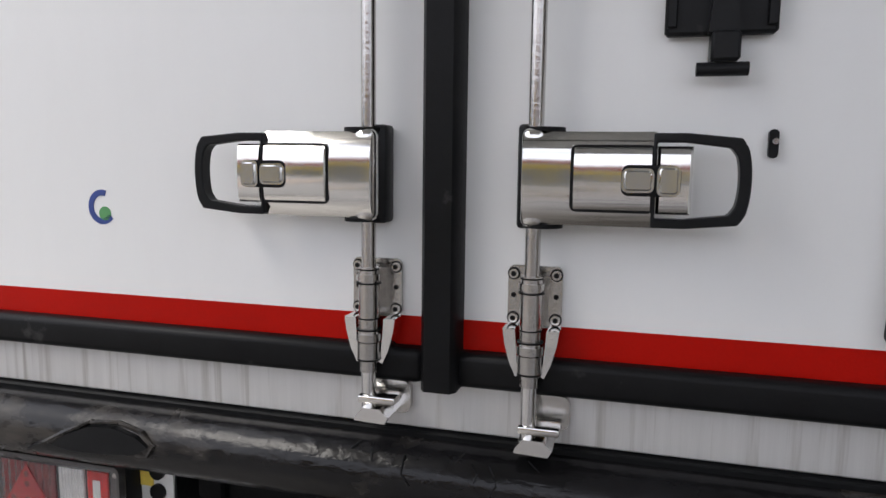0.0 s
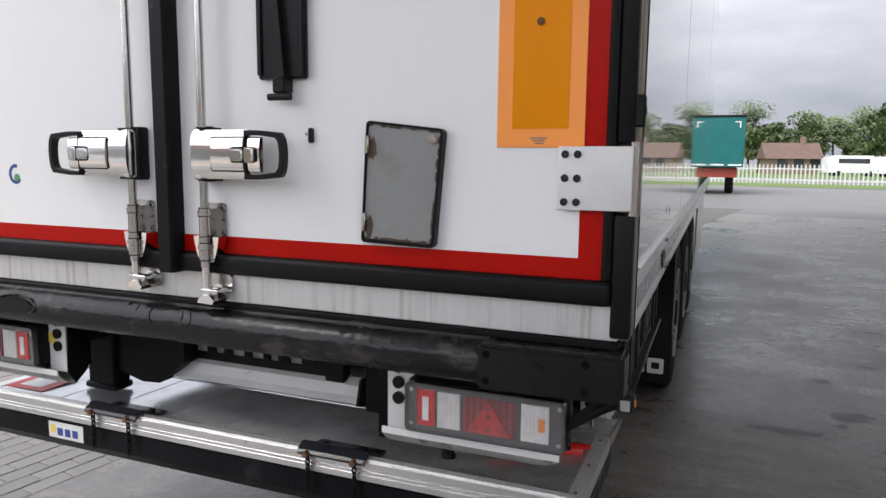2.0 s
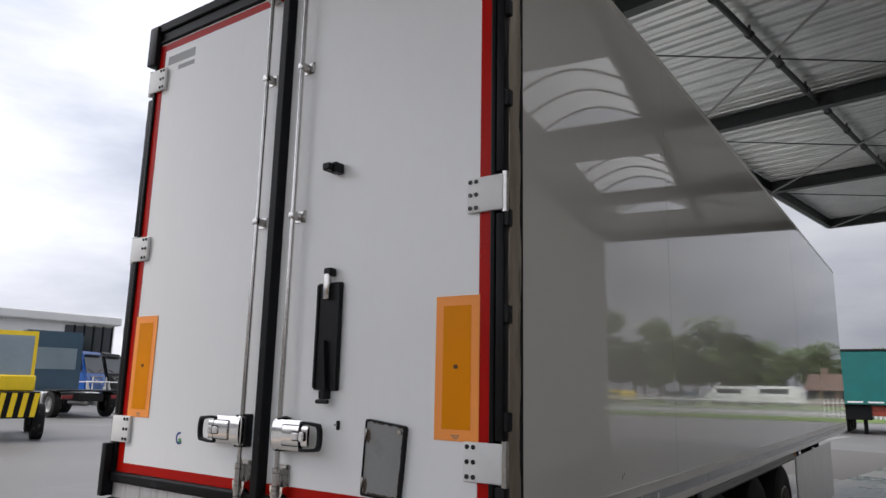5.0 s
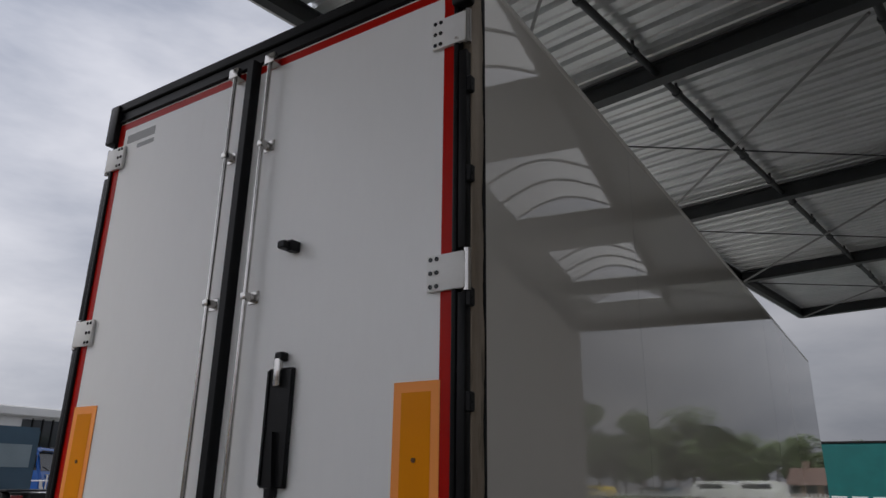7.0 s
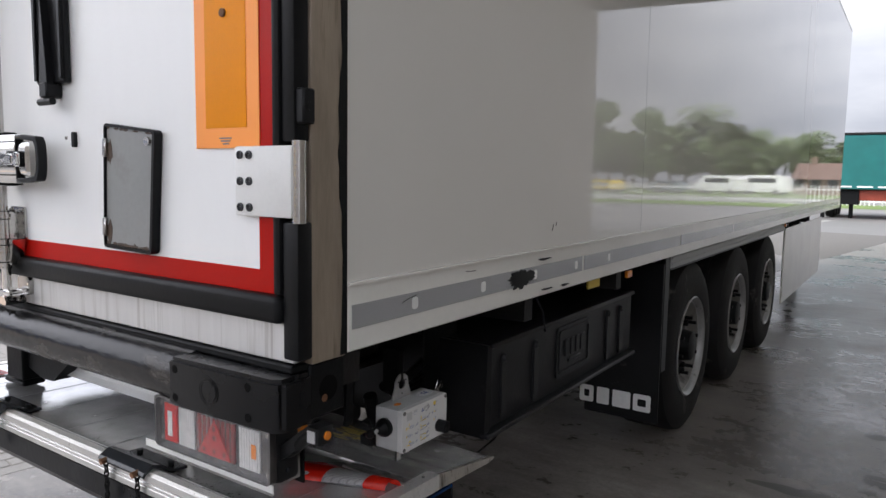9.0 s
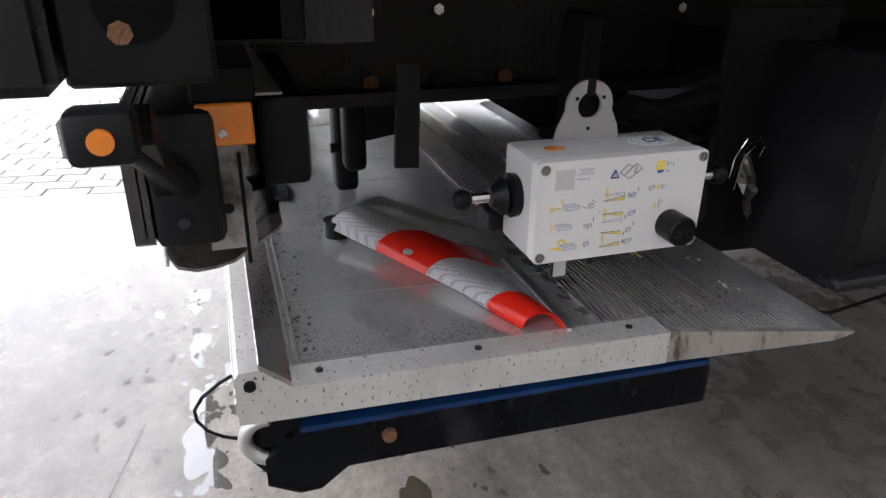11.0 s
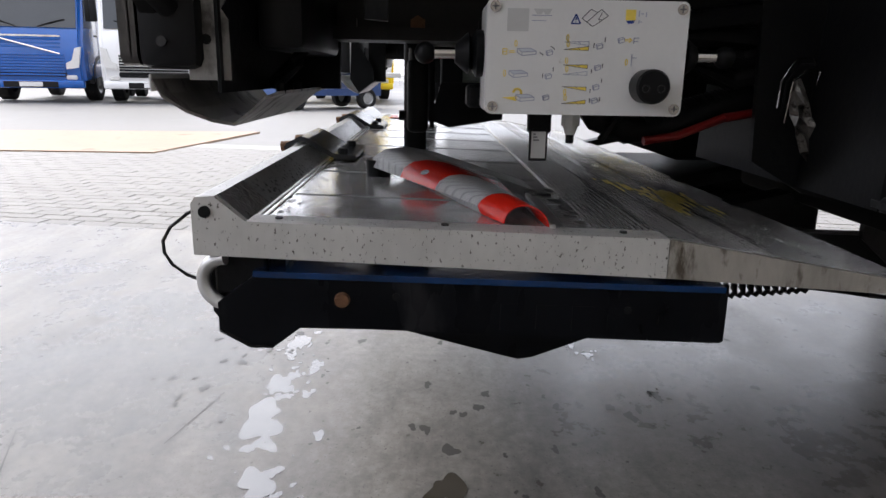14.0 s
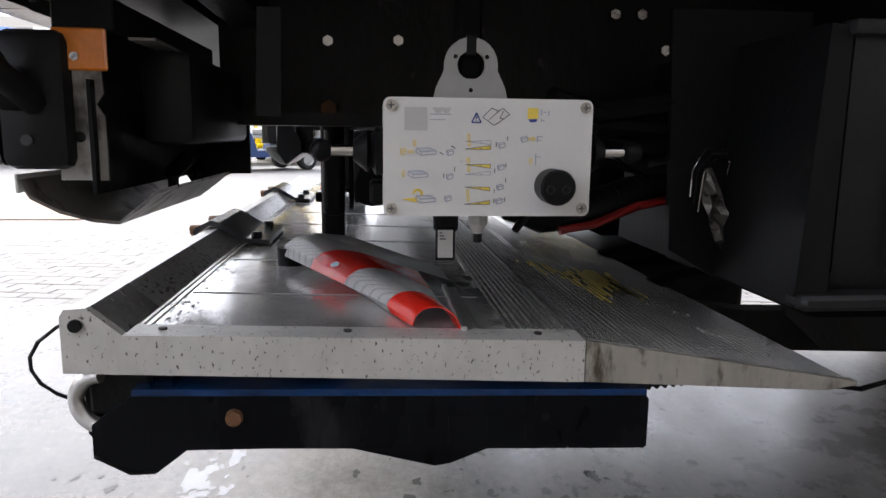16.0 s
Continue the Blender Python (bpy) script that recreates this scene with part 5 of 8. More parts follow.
bm_prism(wb, [(0.46, 0.790), (0.425, 0.772), (0.418, 0.735), (0.40, 0.715), (0.44, 0.700), (0.56, 0.72), (0.56, 0.79)], "x", -0.47, 0.36)
part("underrun_bar", wb, PAINT_WHITE, trailer, "white painted underrun profile", smooth=False)
part("bar_end", bm_prism(B(), [(0.395, 0.71), (0.44, 0.695), (0.56, 0.715), (0.56, 0.795), (0.42, 0.795)], "x", 0.361, 0.370), BLACK_STEEL, trailer, smooth=False)
part("underrun_bar", bx(-0.58, -0.54, 0.46, 1.55, 0.69, 0.862, bev=0.004), PAINT_WHITE, trailer, "white painted side profile", smooth=False)
part("profile_groove", bx(-0.54, -0.537, 0.47, 1.54, 0.765, 0.772), BLACK_STEEL, trailer, smooth=False)
# left leg with its carrier block, right slim leg
lg = B()
bm_box(lg, -0.80, -0.665, 0.34, 0.42, 0.66, 1.02, bev=0.006)
bm_box(lg, -0.815, -0.65, 0.33, 0.43, 0.845, 0.90, bev=0.004)
part("lift_leg", lg, BLACK_STEEL, trailer, "black lift carrier leg")
part("leg_foot", bx(-0.815, -0.655, 0.335, 0.425, 0.640, 0.665, bev=0.006), BLACK_STEEL, trailer)
part("carrier_block", bm_prism(B(), [(-0.66, 1.02), (-0.66, 0.72), (-0.54, 0.69), (-0.46, 0.695), (-0.34, 0.785), (-0.33, 1.02)], "y", 0.36, 0.43), BLACK_STEEL, trailer, "black steel carrier plate", smooth=False)
part("lift_leg", bx(0.470, 0.530, 0.342, 0.388, 0.638, 1.02, bev=0.012, seg=3), BLACK_STEEL, trailer, "slim black lift carrier leg")
part("leg_plate", bx(0.40, 0.470, 0.395, 0.405, 0.70, 0.90), BLACK_STEEL, trailer, smooth=False)
part("leg_bolt", bm_cyl(B(), (0.53, 0.345, 0.73), (0.53, 0.333, 0.73), 0.010, 8), BLACK_STEEL, trailer)
# black hydraulic unit between the beams, near-black boxes that stand in for underbody shade
part("lift_carrier_box", bx(0.40, 0.95, 1.10, 1.58, 0.58, 0.80, bev=0.02, seg=2), DEEP_SHADE, trailer, "near-black lift carrier box, underbody shade in its colour")
# block added to close the bright gap and keep this space dark
part("pump_housing", bx(-0.50, 0.38, 0.95, 1.47, 0.628, 1.02, bev=0.02, seg=2), DEEP_SHADE, trailer, "near-black block added for the deep shade under the chassis")
part("hydraulic_unit", bx(-0.95, 0.38, 1.48, 2.30, 0.58, 1.02, bev=0.02, seg=2), BLACK_STEEL, trailer, "black hydraulic unit under the chassis")
ac = B()
bm_box(ac, 0.550, 0.600, 0.350, 0.392, 0.70, 0.84, bev=0.012, seg=3)
bm_cyl(ac, (0.575, 0.37, 0.83), (0.575, 0.37, 0.86), 0.017, 14)
part("lift_actuator", ac, BLACK_STEEL, trailer, "black lift drive housing")
part("actuator_pipe", bm_cyl(B(), (0.58, 0.40, 0.875), (0.58, 0.62, 0.875), 0.016, 12), STEEL, trailer)
ab = B()
bm_box(ab, 0.30, 0.55, 0.42, 0.62, 0.86, 0.98, bev=0.01)
part("valve_block", ab, BLACK_STEEL, trailer)
# hanging hoses
part("air_hose", bm_tube(B(), [(0.98, 0.58, 0.86), (0.975, 0.60, 0.80), (0.965, 0.635, 0.755), (0.955, 0.68, 0.738), (0.945, 0.73, 0.742), (0.93, 0.80, 0.763), (0.91, 0.88, 0.787), (0.89, 0.96, 0.80), (0.85, 1.10, 0.82)], 0.021, 12), RUBBER, trailer, "black corrugated cable hose")
for i in range(34):
    t_ = i / 33
    yy = 0.70 + 0.20 * t_
    part("hose_ring", bm_cyl(B(), (0.948 - 0.045 * t_, yy, 0.7425 + 0.052 * t_), (0.947 - 0.045 * t_, yy + 0.0028, 0.7432 + 0.052 * t_), 0.0226, 12), RUBBER, trailer)
part("air_hose", bm_tube(B(), [(0.975, 0.70, 0.724), (0.968, 0.75, 0.732), (0.955, 0.82, 0.757), (0.94, 0.90, 0.770), (0.93, 0.99, 0.775)], 0.0065, 8), RED_HOSE, trailer, "red air hose")
for k in range(4):
    part("cable", bm_tube(B(), [(1.02 - 0.02 * k, 0.67, 0.90 - 0.012 * k), (1.0 - 0.02 * k, 0.74, 0.885 - 0.02 * k), (0.98 - 0.02 * k, 0.84, 0.90 - 0.03 * k), (0.95, 0.96, 0.93 - 0.03 * k)], 0.016, 8), RUBBER, trailer, "black cable behind the control box")
part("hose_strap", bm_tube(B(), [(0.985, 0.635, 0.725), (0.99, 0.66, 0.76), (0.985, 0.70, 0.79), (0.98, 0.735, 0.81)], 0.006, 6), RUBBER, trailer)
# mounting plate with a metal clip, behind the control box
mp_ = B()
bm_prism(mp_, [(0.835, 1.02), (0.85, 0.70), (0.93, 0.654), (1.03, 0.632), (1.03, 1.02)], "x", 0.985, 0.995)
part("mount_plate", mp_, BLACK_STEEL, trailer, smooth=False)
cp = B()
rc = random.Random(6)
zz = [0.812, 0.796, 0.780, 0.765, 0.750, 0.735, 0.718, 0.704]
cols = []
for i, z in enumerate(zz):
    yc = 0.888 + 0.036 * (i / 7) ** 1.2
    hw = (0.006, 0.010, 0.012, 0.014, 0.016, 0.016, 0.013, 0.006)[i]
    cols.append([cp.verts.new((1.008 + rc.uniform(0, 0.014), yc + hw * q, z + rc.uniform(-0.003, 0.003))) for q in (-1.0, -0.4, 0.3, 1.0)])
for r0, r1 in zip(cols, cols[1:]):
    for q in range(3):
        cp.faces.new((r0[q], r0[q + 1], r1[q + 1], r1[q]))
bmesh.ops.recalc_face_normals(cp, faces=cp.faces[:])
bmesh.ops.solidify(cp, geom=cp.faces[:], thickness=0.002)
part("metal_clip", cp, CLIP_METAL, trailer, "crumpled worn metal clip", smooth=False)
part("clip_eye", bm_cyl(B(), (1.012, 0.926, 0.716), (1.024, 0.926, 0.716), 0.006, 10), BLACK_STEEL, trailer)
for k in range(3):
    part("clip_wire", bm_tube(B(), [(1.012, 0.868 + 0.006 * k, 0.775 - 0.01 * k), (1.02, 0.865 + 0.008 * k, 0.81), (1.022, 0.880 + 0.009 * k, 0.838 - 0.006 * k), (1.018, 0.905 + 0.006 * k, 0.842 - 0.009 * k), (1.012, 0.918, 0.825 - 0.01 * k)], 0.0014, 5), BLACK_STEEL if k % 2 else STEEL, trailer)

# storage box with ribs, slanted rear end
sb = B()
prof = [(1.18, 0.70), (1.18, 0.975), (0.80, 0.975), (0.62, 0.70), (0.62, 0.672), (1.165, 0.672)]
bm_prism(sb, prof, "y", 0.955, 2.33)
bmesh.ops.bevel(sb, geom=sb.edges[:], offset=0.006, segments=2, affect="EDGES")
stor = part("storage_box", sb, BOX_BLACK, trailer, "black plastic pallet storage box")
for y in (1.02, 1.26, 1.99, 2.15):
    part("box_rib", bm_prism(B(), rounded(y, y + 0.034, 0.70, 0.93, 0.0165, 5), "x", 1.178, 1.190), BOX_BLACK, stor)
    part("rib_head", bm_cyl(B(), (1.188, y + 0.017, 0.914), (1.197, y + 0.017, 0.914), 0.016, 14, 0.011), BOX_BLACK, stor)
part("box_emblem_panel", bm_prism(B(), rounded(1.46, 1.79, 0.735, 0.94, 0.02), "x", 1.18, 1.187), BOX_BLACK, stor)
part("emblem_frame", bm_ring(B(), rounded(1.475, 1.775, 0.75, 0.925, 0.016), rounded(1.487, 1.763, 0.762, 0.913, 0.010), "x", 1.186, 1.192), BOX_BLACK, stor)
for i, (y0, y1) in enumerate(((1.525, 1.565), (1.58, 1.615), (1.63, 1.665), (1.68, 1.725))):
    part("emblem_bar", bx(1.186, 1.1935, y0, y1, 0.815, 0.885, bev=0.004), BOX_BLACK, stor)
part("emblem_bar", bx(1.186, 1.1935, 1.56, 1.69, 0.785, 0.803, bev=0.004), BOX_BLACK, stor)
part("box_top_rim", bx(1.165, 1.196, 0.95, 2.335, 0.962, 0.980, bev=0.006, seg=2), BOX_BLACK, stor)
part("box_rim", bx(1.165, 1.205, 0.915, 2.345, 0.664, 0.682, bev=0.005), BOX_BLACK, stor)
part("box_end", bm_prism(B(), [(0.915, 0.665), (0.955, 0.675), (0.955, 0.972), (0.93, 0.975)], "x", 0.62, 1.185), RUBBER, stor, smooth=False)
part("box_strap", bm_tube(B(), [(1.15, 1.30, 1.12), (1.19, 1.315, 1.03), (1.196, 1.33, 0.955)], 0.005, 6), RUBBER, stor)
part("yellow_tag", bx(1.16, 1.168, 1.80, 1.93, 1.05, 1.118), INK_YELLOW, trailer, "yellow tag below the rail", smooth=False)
for y in (2.0, 6.55):
    part("side_marker", bx(1.255, 1.27, y, y + 0.06, 1.085, 1.118, bev=0.003), LENS_AMBER, trailer, "amber side marker lamp")

# wheels, wings, mud flaps, skirts
AXLES = (3.30, 4.61, 5.92)


for s in (1, -1):
    for y in AXLES:
        cx = s * 1.05
        tyre_prof = [(-0.188, 0.33), (-0.190, 0.40), (-0.180, 0.47), (-0.160, 0.507), (-0.12, 0.519), (-0.055, 0.52), (-0.05, 0.508), (-0.04, 0.508), (-0.035, 0.52), (0.035, 0.52), (0.04, 0.508), (0.05, 0.508), (0.055, 0.52), (0.12, 0.519), (0.160, 0.507), (0.180, 0.47), (0.190, 0.40), (0.188, 0.33), (0.178, 0.300)]
        wh = part("wheel", bm_lathe(B(), tyre_prof, (cx, y, 0.52), 48), TYRE, trailer, "black wide truck tyre on a grey rim")
        rim_prof = [(s * 0.186, 0.305), (s * 0.192, 0.298), (s * 0.184, 0.288), (s * 0.170, 0.281), (s * 0.156, 0.278), (s * 0.154, 0.268)]
        # disc split from the rim so that its colour can hold the dish's shade
        disc = [(s * 0.1545, 0.269), (s * 0.146, 0.252), (s * 0.112, 0.222), (s * 0.102, 0.195), (s * 0.102, 0.150)]
        part("wheel_disc", bm_lathe(B(), disc, (cx, y, 0.52), 40), WHEEL_DISC, wh, "grey wheel disc, darkened for the shade inside the rim")
        part("rim", bm_lathe(B(), rim_prof, (cx, y, 0.52), 44), RIM, wh, "grey painted steel rim")
        hub = [(s * 0.102, 0.150), (s * 0.114, 0.146), (s * 0.120, 0.098), (s * 0.190, 0.088), (s * 0.196, 0.074), (s * 0.198, 0.001)]
        part("hub", bm_lathe(B(), hub, (cx, y, 0.52), 28), BLACK_STEEL, wh, "black wheel hub")
        for i in range(10):
            a = 2 * math.pi * i / 10 + 0.2
            py, pz = y + 0.168 * math.cos(a), 0.52 + 0.168 * math.sin(a)
            nut = bm_cyl(B(), (cx + s * 0.100, py, pz), (cx + s * 0.132, py, pz), 0.019, 6)
            bm_cyl(nut, (cx + s * 0.130, py, pz), (cx + s * 0.182, py, pz), 0.011, 8)
            part("wheel_nut", nut, BLACK_STEEL, wh)
    x0, x1 = sorted((s * 0.84, s * 1.252))
    ff = B()
    bm_box(ff, *sorted((s * 1.236, s * 1.252)), 2.72, 6.62, 1.055, 1.128)
    bm_box(ff, *sorted((s * 1.244, s * 1.258)), 2.74, 6.60, 1.070, 1.082)
    bm_box(ff, *sorted((s * 1.244, s * 1.258)), 2.74, 6.60, 1.104, 1.114)
    part("wing_edge", ff, GREY_PANEL, trailer, "grey wing edge profile", smooth=False)
    part("wing_sheet", bx(x0, x1, 2.72, 6.62, 1.045, 1.055), BLACK_PLASTIC, trailer, smooth=False)
    part("wing_flap", bx(*sorted((s * 1.225, s * 1.25)), 2.64, 2.72, 0.50, 1.128, bev=0.004), BLACK_PLASTIC, trailer)
    mf = part("mud_flap", bx(x0, x1, 2.605, 2.622, 0.23, 1.09, bev=0.004), RUBBER, trailer, "black rubber mud flap", smooth=False)
    if s > 0:
        # four plain white shapes where the flap carries a name
        for i, (a, b) in enumerate(((0.815, 0.895), (0.915, 0.985), (1.005, 1.105), (1.120, 1.215))):
            g = B()
            bm_ring(g, rounded(a, b, 0.285, 0.378, 0.012), rounded(a + 0.024, b - 0.024, 0.312, 0.352, 0.006), "y", 2.603, 2.605) if i in (0, 3) else bm_prism(g, rounded(a, b, 0.285, 0.378, 0.008), "y", 2.603, 2.605)
            part("flap_mark", g, TEXT_WHITE, mf, "worn white painted block", smooth=False)
    sk1 = B()
    bm_box(sk1, *sorted((s * 1.235, s * 1.255)), 6.68, 9.9, 0.30, 1.06, bev=0.004)
    part("side_skirt", sk1, RAIL_WHITE, trailer, "white side skirt panel", smooth=False)
    part("landing_leg", bx(*sorted((s * 0.80, s * 0.95)), 10.2, 10.35, 0.08, 1.0), DARK_FRAME, trailer, smooth=False)
for y in AXLES:
    part("axle", bm_cyl(B(), (-0.9, y, 0.52), (0.9, y, 0.52), 0.065, 16), DARK_FRAME, trailer)
part("underbody", bx(-0.9, 0.9, 2.75, 6.5, 0.90, 1.0), DARK_FRAME, trailer, smooth=False)

# ---- tail lift ----
lift = root("tail_lift", (0, 0.4, 0.5), "aluminium tail lift platform folded under the trailer", "tail lift")
PX = 1.17
sec = [(0.120, 0.601), (0.120, 0.660), (0.124, 0.667), (0.146, 0.668), (0.180, 0.638), (0.682, 0.623), (0.682, 0.578)]
part("edge_lip", bm_prism(B(), [(0.1195, 0.640), (0.1195, 0.661), (0.124, 0.6685), (0.146, 0.6695), (0.181, 0.6392), (0.176, 0.636)], "x", -PX + 0.0125, PX - 0.0125), ALU_EDGE, lift, "speckled aluminium lip", smooth=False)
part("lip_slope", bm_prism(B(), [(0.1455, 0.6695), (0.1475, 0.6702), (0.1815, 0.6406), (0.1805, 0.6390)], "x", -PX + 0.0122, PX - 0.0122), LIP_STEEL, lift, "wet grey slope of the lip", smooth=False)
part("platform", bm_prism(B(), sec, "x", -PX + 0.012, PX - 0.012), DECK, lift, "wet aluminium platform deck", smooth=False)
ramp_n = 34
RAMP_W = (1.012 - 0.684) / ramp_n
# dark base under the ribs deepens the grooves by colour
part("ramp", bm_prism(B(), [(0.682, 0.578), (0.682, 0.6195), (1.012, 0.5645), (1.016, 0.5625), (0.980, 0.560)], "x", -PX + 0.012, PX - 0.012), RIB_BASE, lift, "sloping ramp of the platform, groove shade in its dark colour", smooth=False)
rib_bm = B()
for i in range(ramp_n):
    y = 0.6845 + i * RAMP_W
    z = 0.6225 - (y - 0.682) * 0.1665
    wide = 1.9 if i in (5, 6, 14, 15) else 1.0
    top = 0.0026
    bm_prism(rib_bm, [(y, z - 0.0045), (y + 0.10 * RAMP_W, z + top), (y + 0.34 * RAMP_W * wide, z + top - 0.0004), (y + 0.46 * RAMP_W * wide, z - 0.0055)], "x", -PX + 0.0125, PX - 0.0125)
tagged(part("ramp_ribs", rib_bm, RIBS, lift, "narrow worn aluminium ribs of the ramp", smooth=False), kind="stuff")
# grooved strip on the deck beside the ramp
gr = B()
for i in range(10):
    y = 0.600 + i * 0.0078
    z = 0.638 - (y - 0.18) * 0.02988 + 0.0004
    bm_box(gr, -PX + 0.05, PX - 0.045, y, y + 0.0042, z, z + 0.0030)
tagged(part("deck_ribs", gr, RIBS, lift, "narrow ribs along the deck", smooth=False), kind="stuff")
for s in (1, -1):
    x0, x1 = sorted((s * (PX - 0.012), s * PX))
    part("end_profile", bm_prism(B(), [(0.119, 0.600), (0.119, 0.661), (0.124, 0.669), (0.146, 0.670), (0.181, 0.6405), (0.682, 0.6255), (0.682, 0.577)], "x", x0, x1), ALU_EDGE, lift, "speckled aluminium end profile", smooth=False)
    part("end_profile", bm_prism(B(), [(0.6835, 0.577), (0.6835, 0.6252), (1.017, 0.5690), (1.014, 0.5645), (0.978, 0.559)], "x", *sorted((s * (PX - 0.012), s * (PX - 0.001)))), DIRTY_EDGE, lift, "grimy aluminium end of the ramp", smooth=False)
    cap = B()
    bm_prism(cap, [(0.182, 0.6375), (0.182, 0.6405), (0.682, 0.6255), (0.682, 0.6225)], "x", *sorted((s * (PX - 0.045), s * (PX - 0.0121))))
    part("end_cap_strip", cap, ALU_EDGE, lift, "speckled aluminium edge strip", smooth=False)
    for y in (0.215, 0.415, 0.633):
        z = 0.6405 - (y - 0.182) * 0.02999
        part("rivet", bm_cyl(B(), (s * (PX - 0.026), y, z - 0.002), (s * (PX - 0.026), y, z + 0.0022), 0.0048, 10), GRIT, lift)
    part("edge_bolt", bm_cyl(B(), (s * PX, 0.135, 0.652), (s * (PX + 0.004), 0.135, 0.652), 0.007, 10), BLACK_STEEL, lift)
# groove beside the lip, plank seams
part("deck_groove", bx(-PX + 0.02, PX - 0.02, 0.183, 0.187, 0.634, 0.6395), ALU, lift, smooth=False)
part("deck_groove", bx(-PX + 0.02, PX - 0.02, 0.193, 0.196, 0.634, 0.6390), ALU, lift, smooth=False)
for x in (0.955, 0.70, 0.45, 0.20, -0.05, -0.30, -0.55, -0.80):
    sm = bm_prism(B(), [(0.20, 0.6365), (0.20, 0.6385), (0.59, 0.6269), (0.59, 0.625)], "x", x - 0.0009, x + 0.0009)
    part("deck_seam", sm, GREY_PANEL, lift, smooth=False)
# outer extrusion lines
for z0, z1, y in ((0.603, 0.622, 0.1165), (0.628, 0.634, 0.117), (0.640, 0.661, 0.1175)):
    part("edge_extrusion", bx(-PX + 0.014, PX - 0.014, y, 0.120, z0, z1, bev=0.001), ALU, lift, smooth=False)
# navy beam under the platform with end plates
nb = B()
bm_prism(nb, [(0.126, 0.592), (0.128, 0.520), (0.150, 0.488), (0.19, 0.482), (0.22, 0.50), (0.22, 0.592)], "x", -PX + 0.02, PX - 0.03)
part("underrun_beam", nb, NAVY_STEEL, lift, "black painted underrun beam", smooth=False)
endp = [(0.185, 0.572), (0.758, 0.558), (0.762, 0.553), (0.762, 0.496), (0.758, 0.493), (0.625, 0.497), (0.327, 0.507), (0.240, 0.508), (0.206, 0.482), (0.179, 0.482), (0.142, 0.503), (0.142, 0.540)]
for s in (1, -1):
    x0, x1 = sorted((s * (PX - 0.030), s * (PX - 0.004)))
    pl = part("end_plate", bm_prism(B(), endp, "x", x0, x1), NAVY_STEEL, lift, "black painted steel end plate", smooth=False)
    for k in range(7):
        yk = 0.44 + k * 0.044
        part("pressed_rib", bx(*sorted((s * (PX - 0.0045), s * (PX - 0.0032))), yk, yk + 0.026, 0.508, 0.543 - 0.0012 * k), NAVY_STEEL, pl, smooth=False)
    part("plate_return", bm_prism(B(), [(0.142, 0.503), (0.179, 0.482), (0.206, 0.482), (0.206, 0.486), (0.181, 0.486), (0.144, 0.507)], "x", *sorted((s * (PX - 0.09), s * (PX - 0.003)))), BUFFER_RUBBER, pl, "scuffed black lower flange", smooth=False)
    part("plate_flange", bm_prism(B(), [(0.185, 0.5725), (0.758, 0.5585), (0.758, 0.566), (0.187, 0.580)], "x", *sorted((s * (PX - 0.16), s * (PX - 0.002)))), BLUE_EDGE, lift, "blue painted flange", smooth=False)
    part("plate_bolt", bm_cyl(B(), (s * (PX - 0.004), 0.292, 0.545), (s * (PX + 0.003), 0.292, 0.545), 0.0098, 12, 0.0085), RUST, lift, "rusty bolt head")
    for y, z in ((0.357, 0.549), (0.640, 0.535)):
        part("plate_hole", bm_cyl(B(), (s * (PX - 0.0045), y, z), (s * (PX - 0.003), y, z), 0.005, 10), RUBBER, lift)
    part("edge_tube", bm_tube(B(), [(s * (PX - 0.013 - 0.006 * math.cos(q_ * 0.24 - 1.5)), 0.152 - 0.030 * math.cos(q_ * 0.24 - 1.56), 0.564 - 0.029 * math.sin(q_ * 0.24 - 1.56)) for q_ in range(14)], 0.0085, 14), ALU, lift, "bent aluminium tube end")
    part("plate_block", bx(*sorted((s * (PX - 0.07), s * (PX - 0.02))), 0.135, 0.20, 0.545, 0.598, bev=0.004), BLACK_STEEL, lift)
    xv = s * 1.03
    part("wedge_plate", bm_prism(B(), [(0.26, 0.565), (0.26, 0.486), (0.505, 0.422), (0.525, 0.417), (0.545, 0.420), (0.66, 0.464), (0.78, 0.472), (0.78, 0.56)], "x", xv - 0.012, xv + 0.012), NAVY_STEEL, lift, "black wedge plate below the platform", smooth=False)
# carrier tubes below the deck
for y0, y1, z0, z1 in ((0.30, 0.40, 0.50, 0.575), (0.60, 0.70, 0.50, 0.56)):
    part("carrier_tube", bx(-1.12, PX - 0.03, y0, y1, z0, z1, bev=0.005), BLACK_STEEL, lift)
for xa in (-0.70, 0.30, 0.62):
    part("lift_arm", bm_prism(B(), [(0.70, 0.545), (0.98, 0.548), (1.62, 0.690), (1.62, 0.725), (0.98, 0.572), (0.70, 0.565)], "x", xa - 0.03, xa + 0.03), BLACK_STEEL, lift, smooth=False)
# torsion tube and hanging side plates of the lift, behind the ramp
tt = bx(-0.62, 0.25, 1.06, 1.40, 0.39, 0.545, bev=0.03, seg=3)
part("torsion_tube", tt, DARK_FRAME, lift, "dark torsion tube across the lift")
for xa in (-0.62, 0.60):
    part("side_plate", bm_prism(B(), [(1.28, 0.50), (1.37, 0.425), (1.74, 0.42), (1.80, 0.50), (1.80, 0.80), (1.28, 0.80)], "x", xa - 0.008, xa + 0.008), DARK_FRAME, lift, "dark side plate of the lift", smooth=False)
    part("plate_pin", bm_cyl(B(), (xa - 0.03, 1.46, 0.55), (xa + 0.03, 1.46, 0.55), 0.028, 16), BLACK_STEEL, lift)
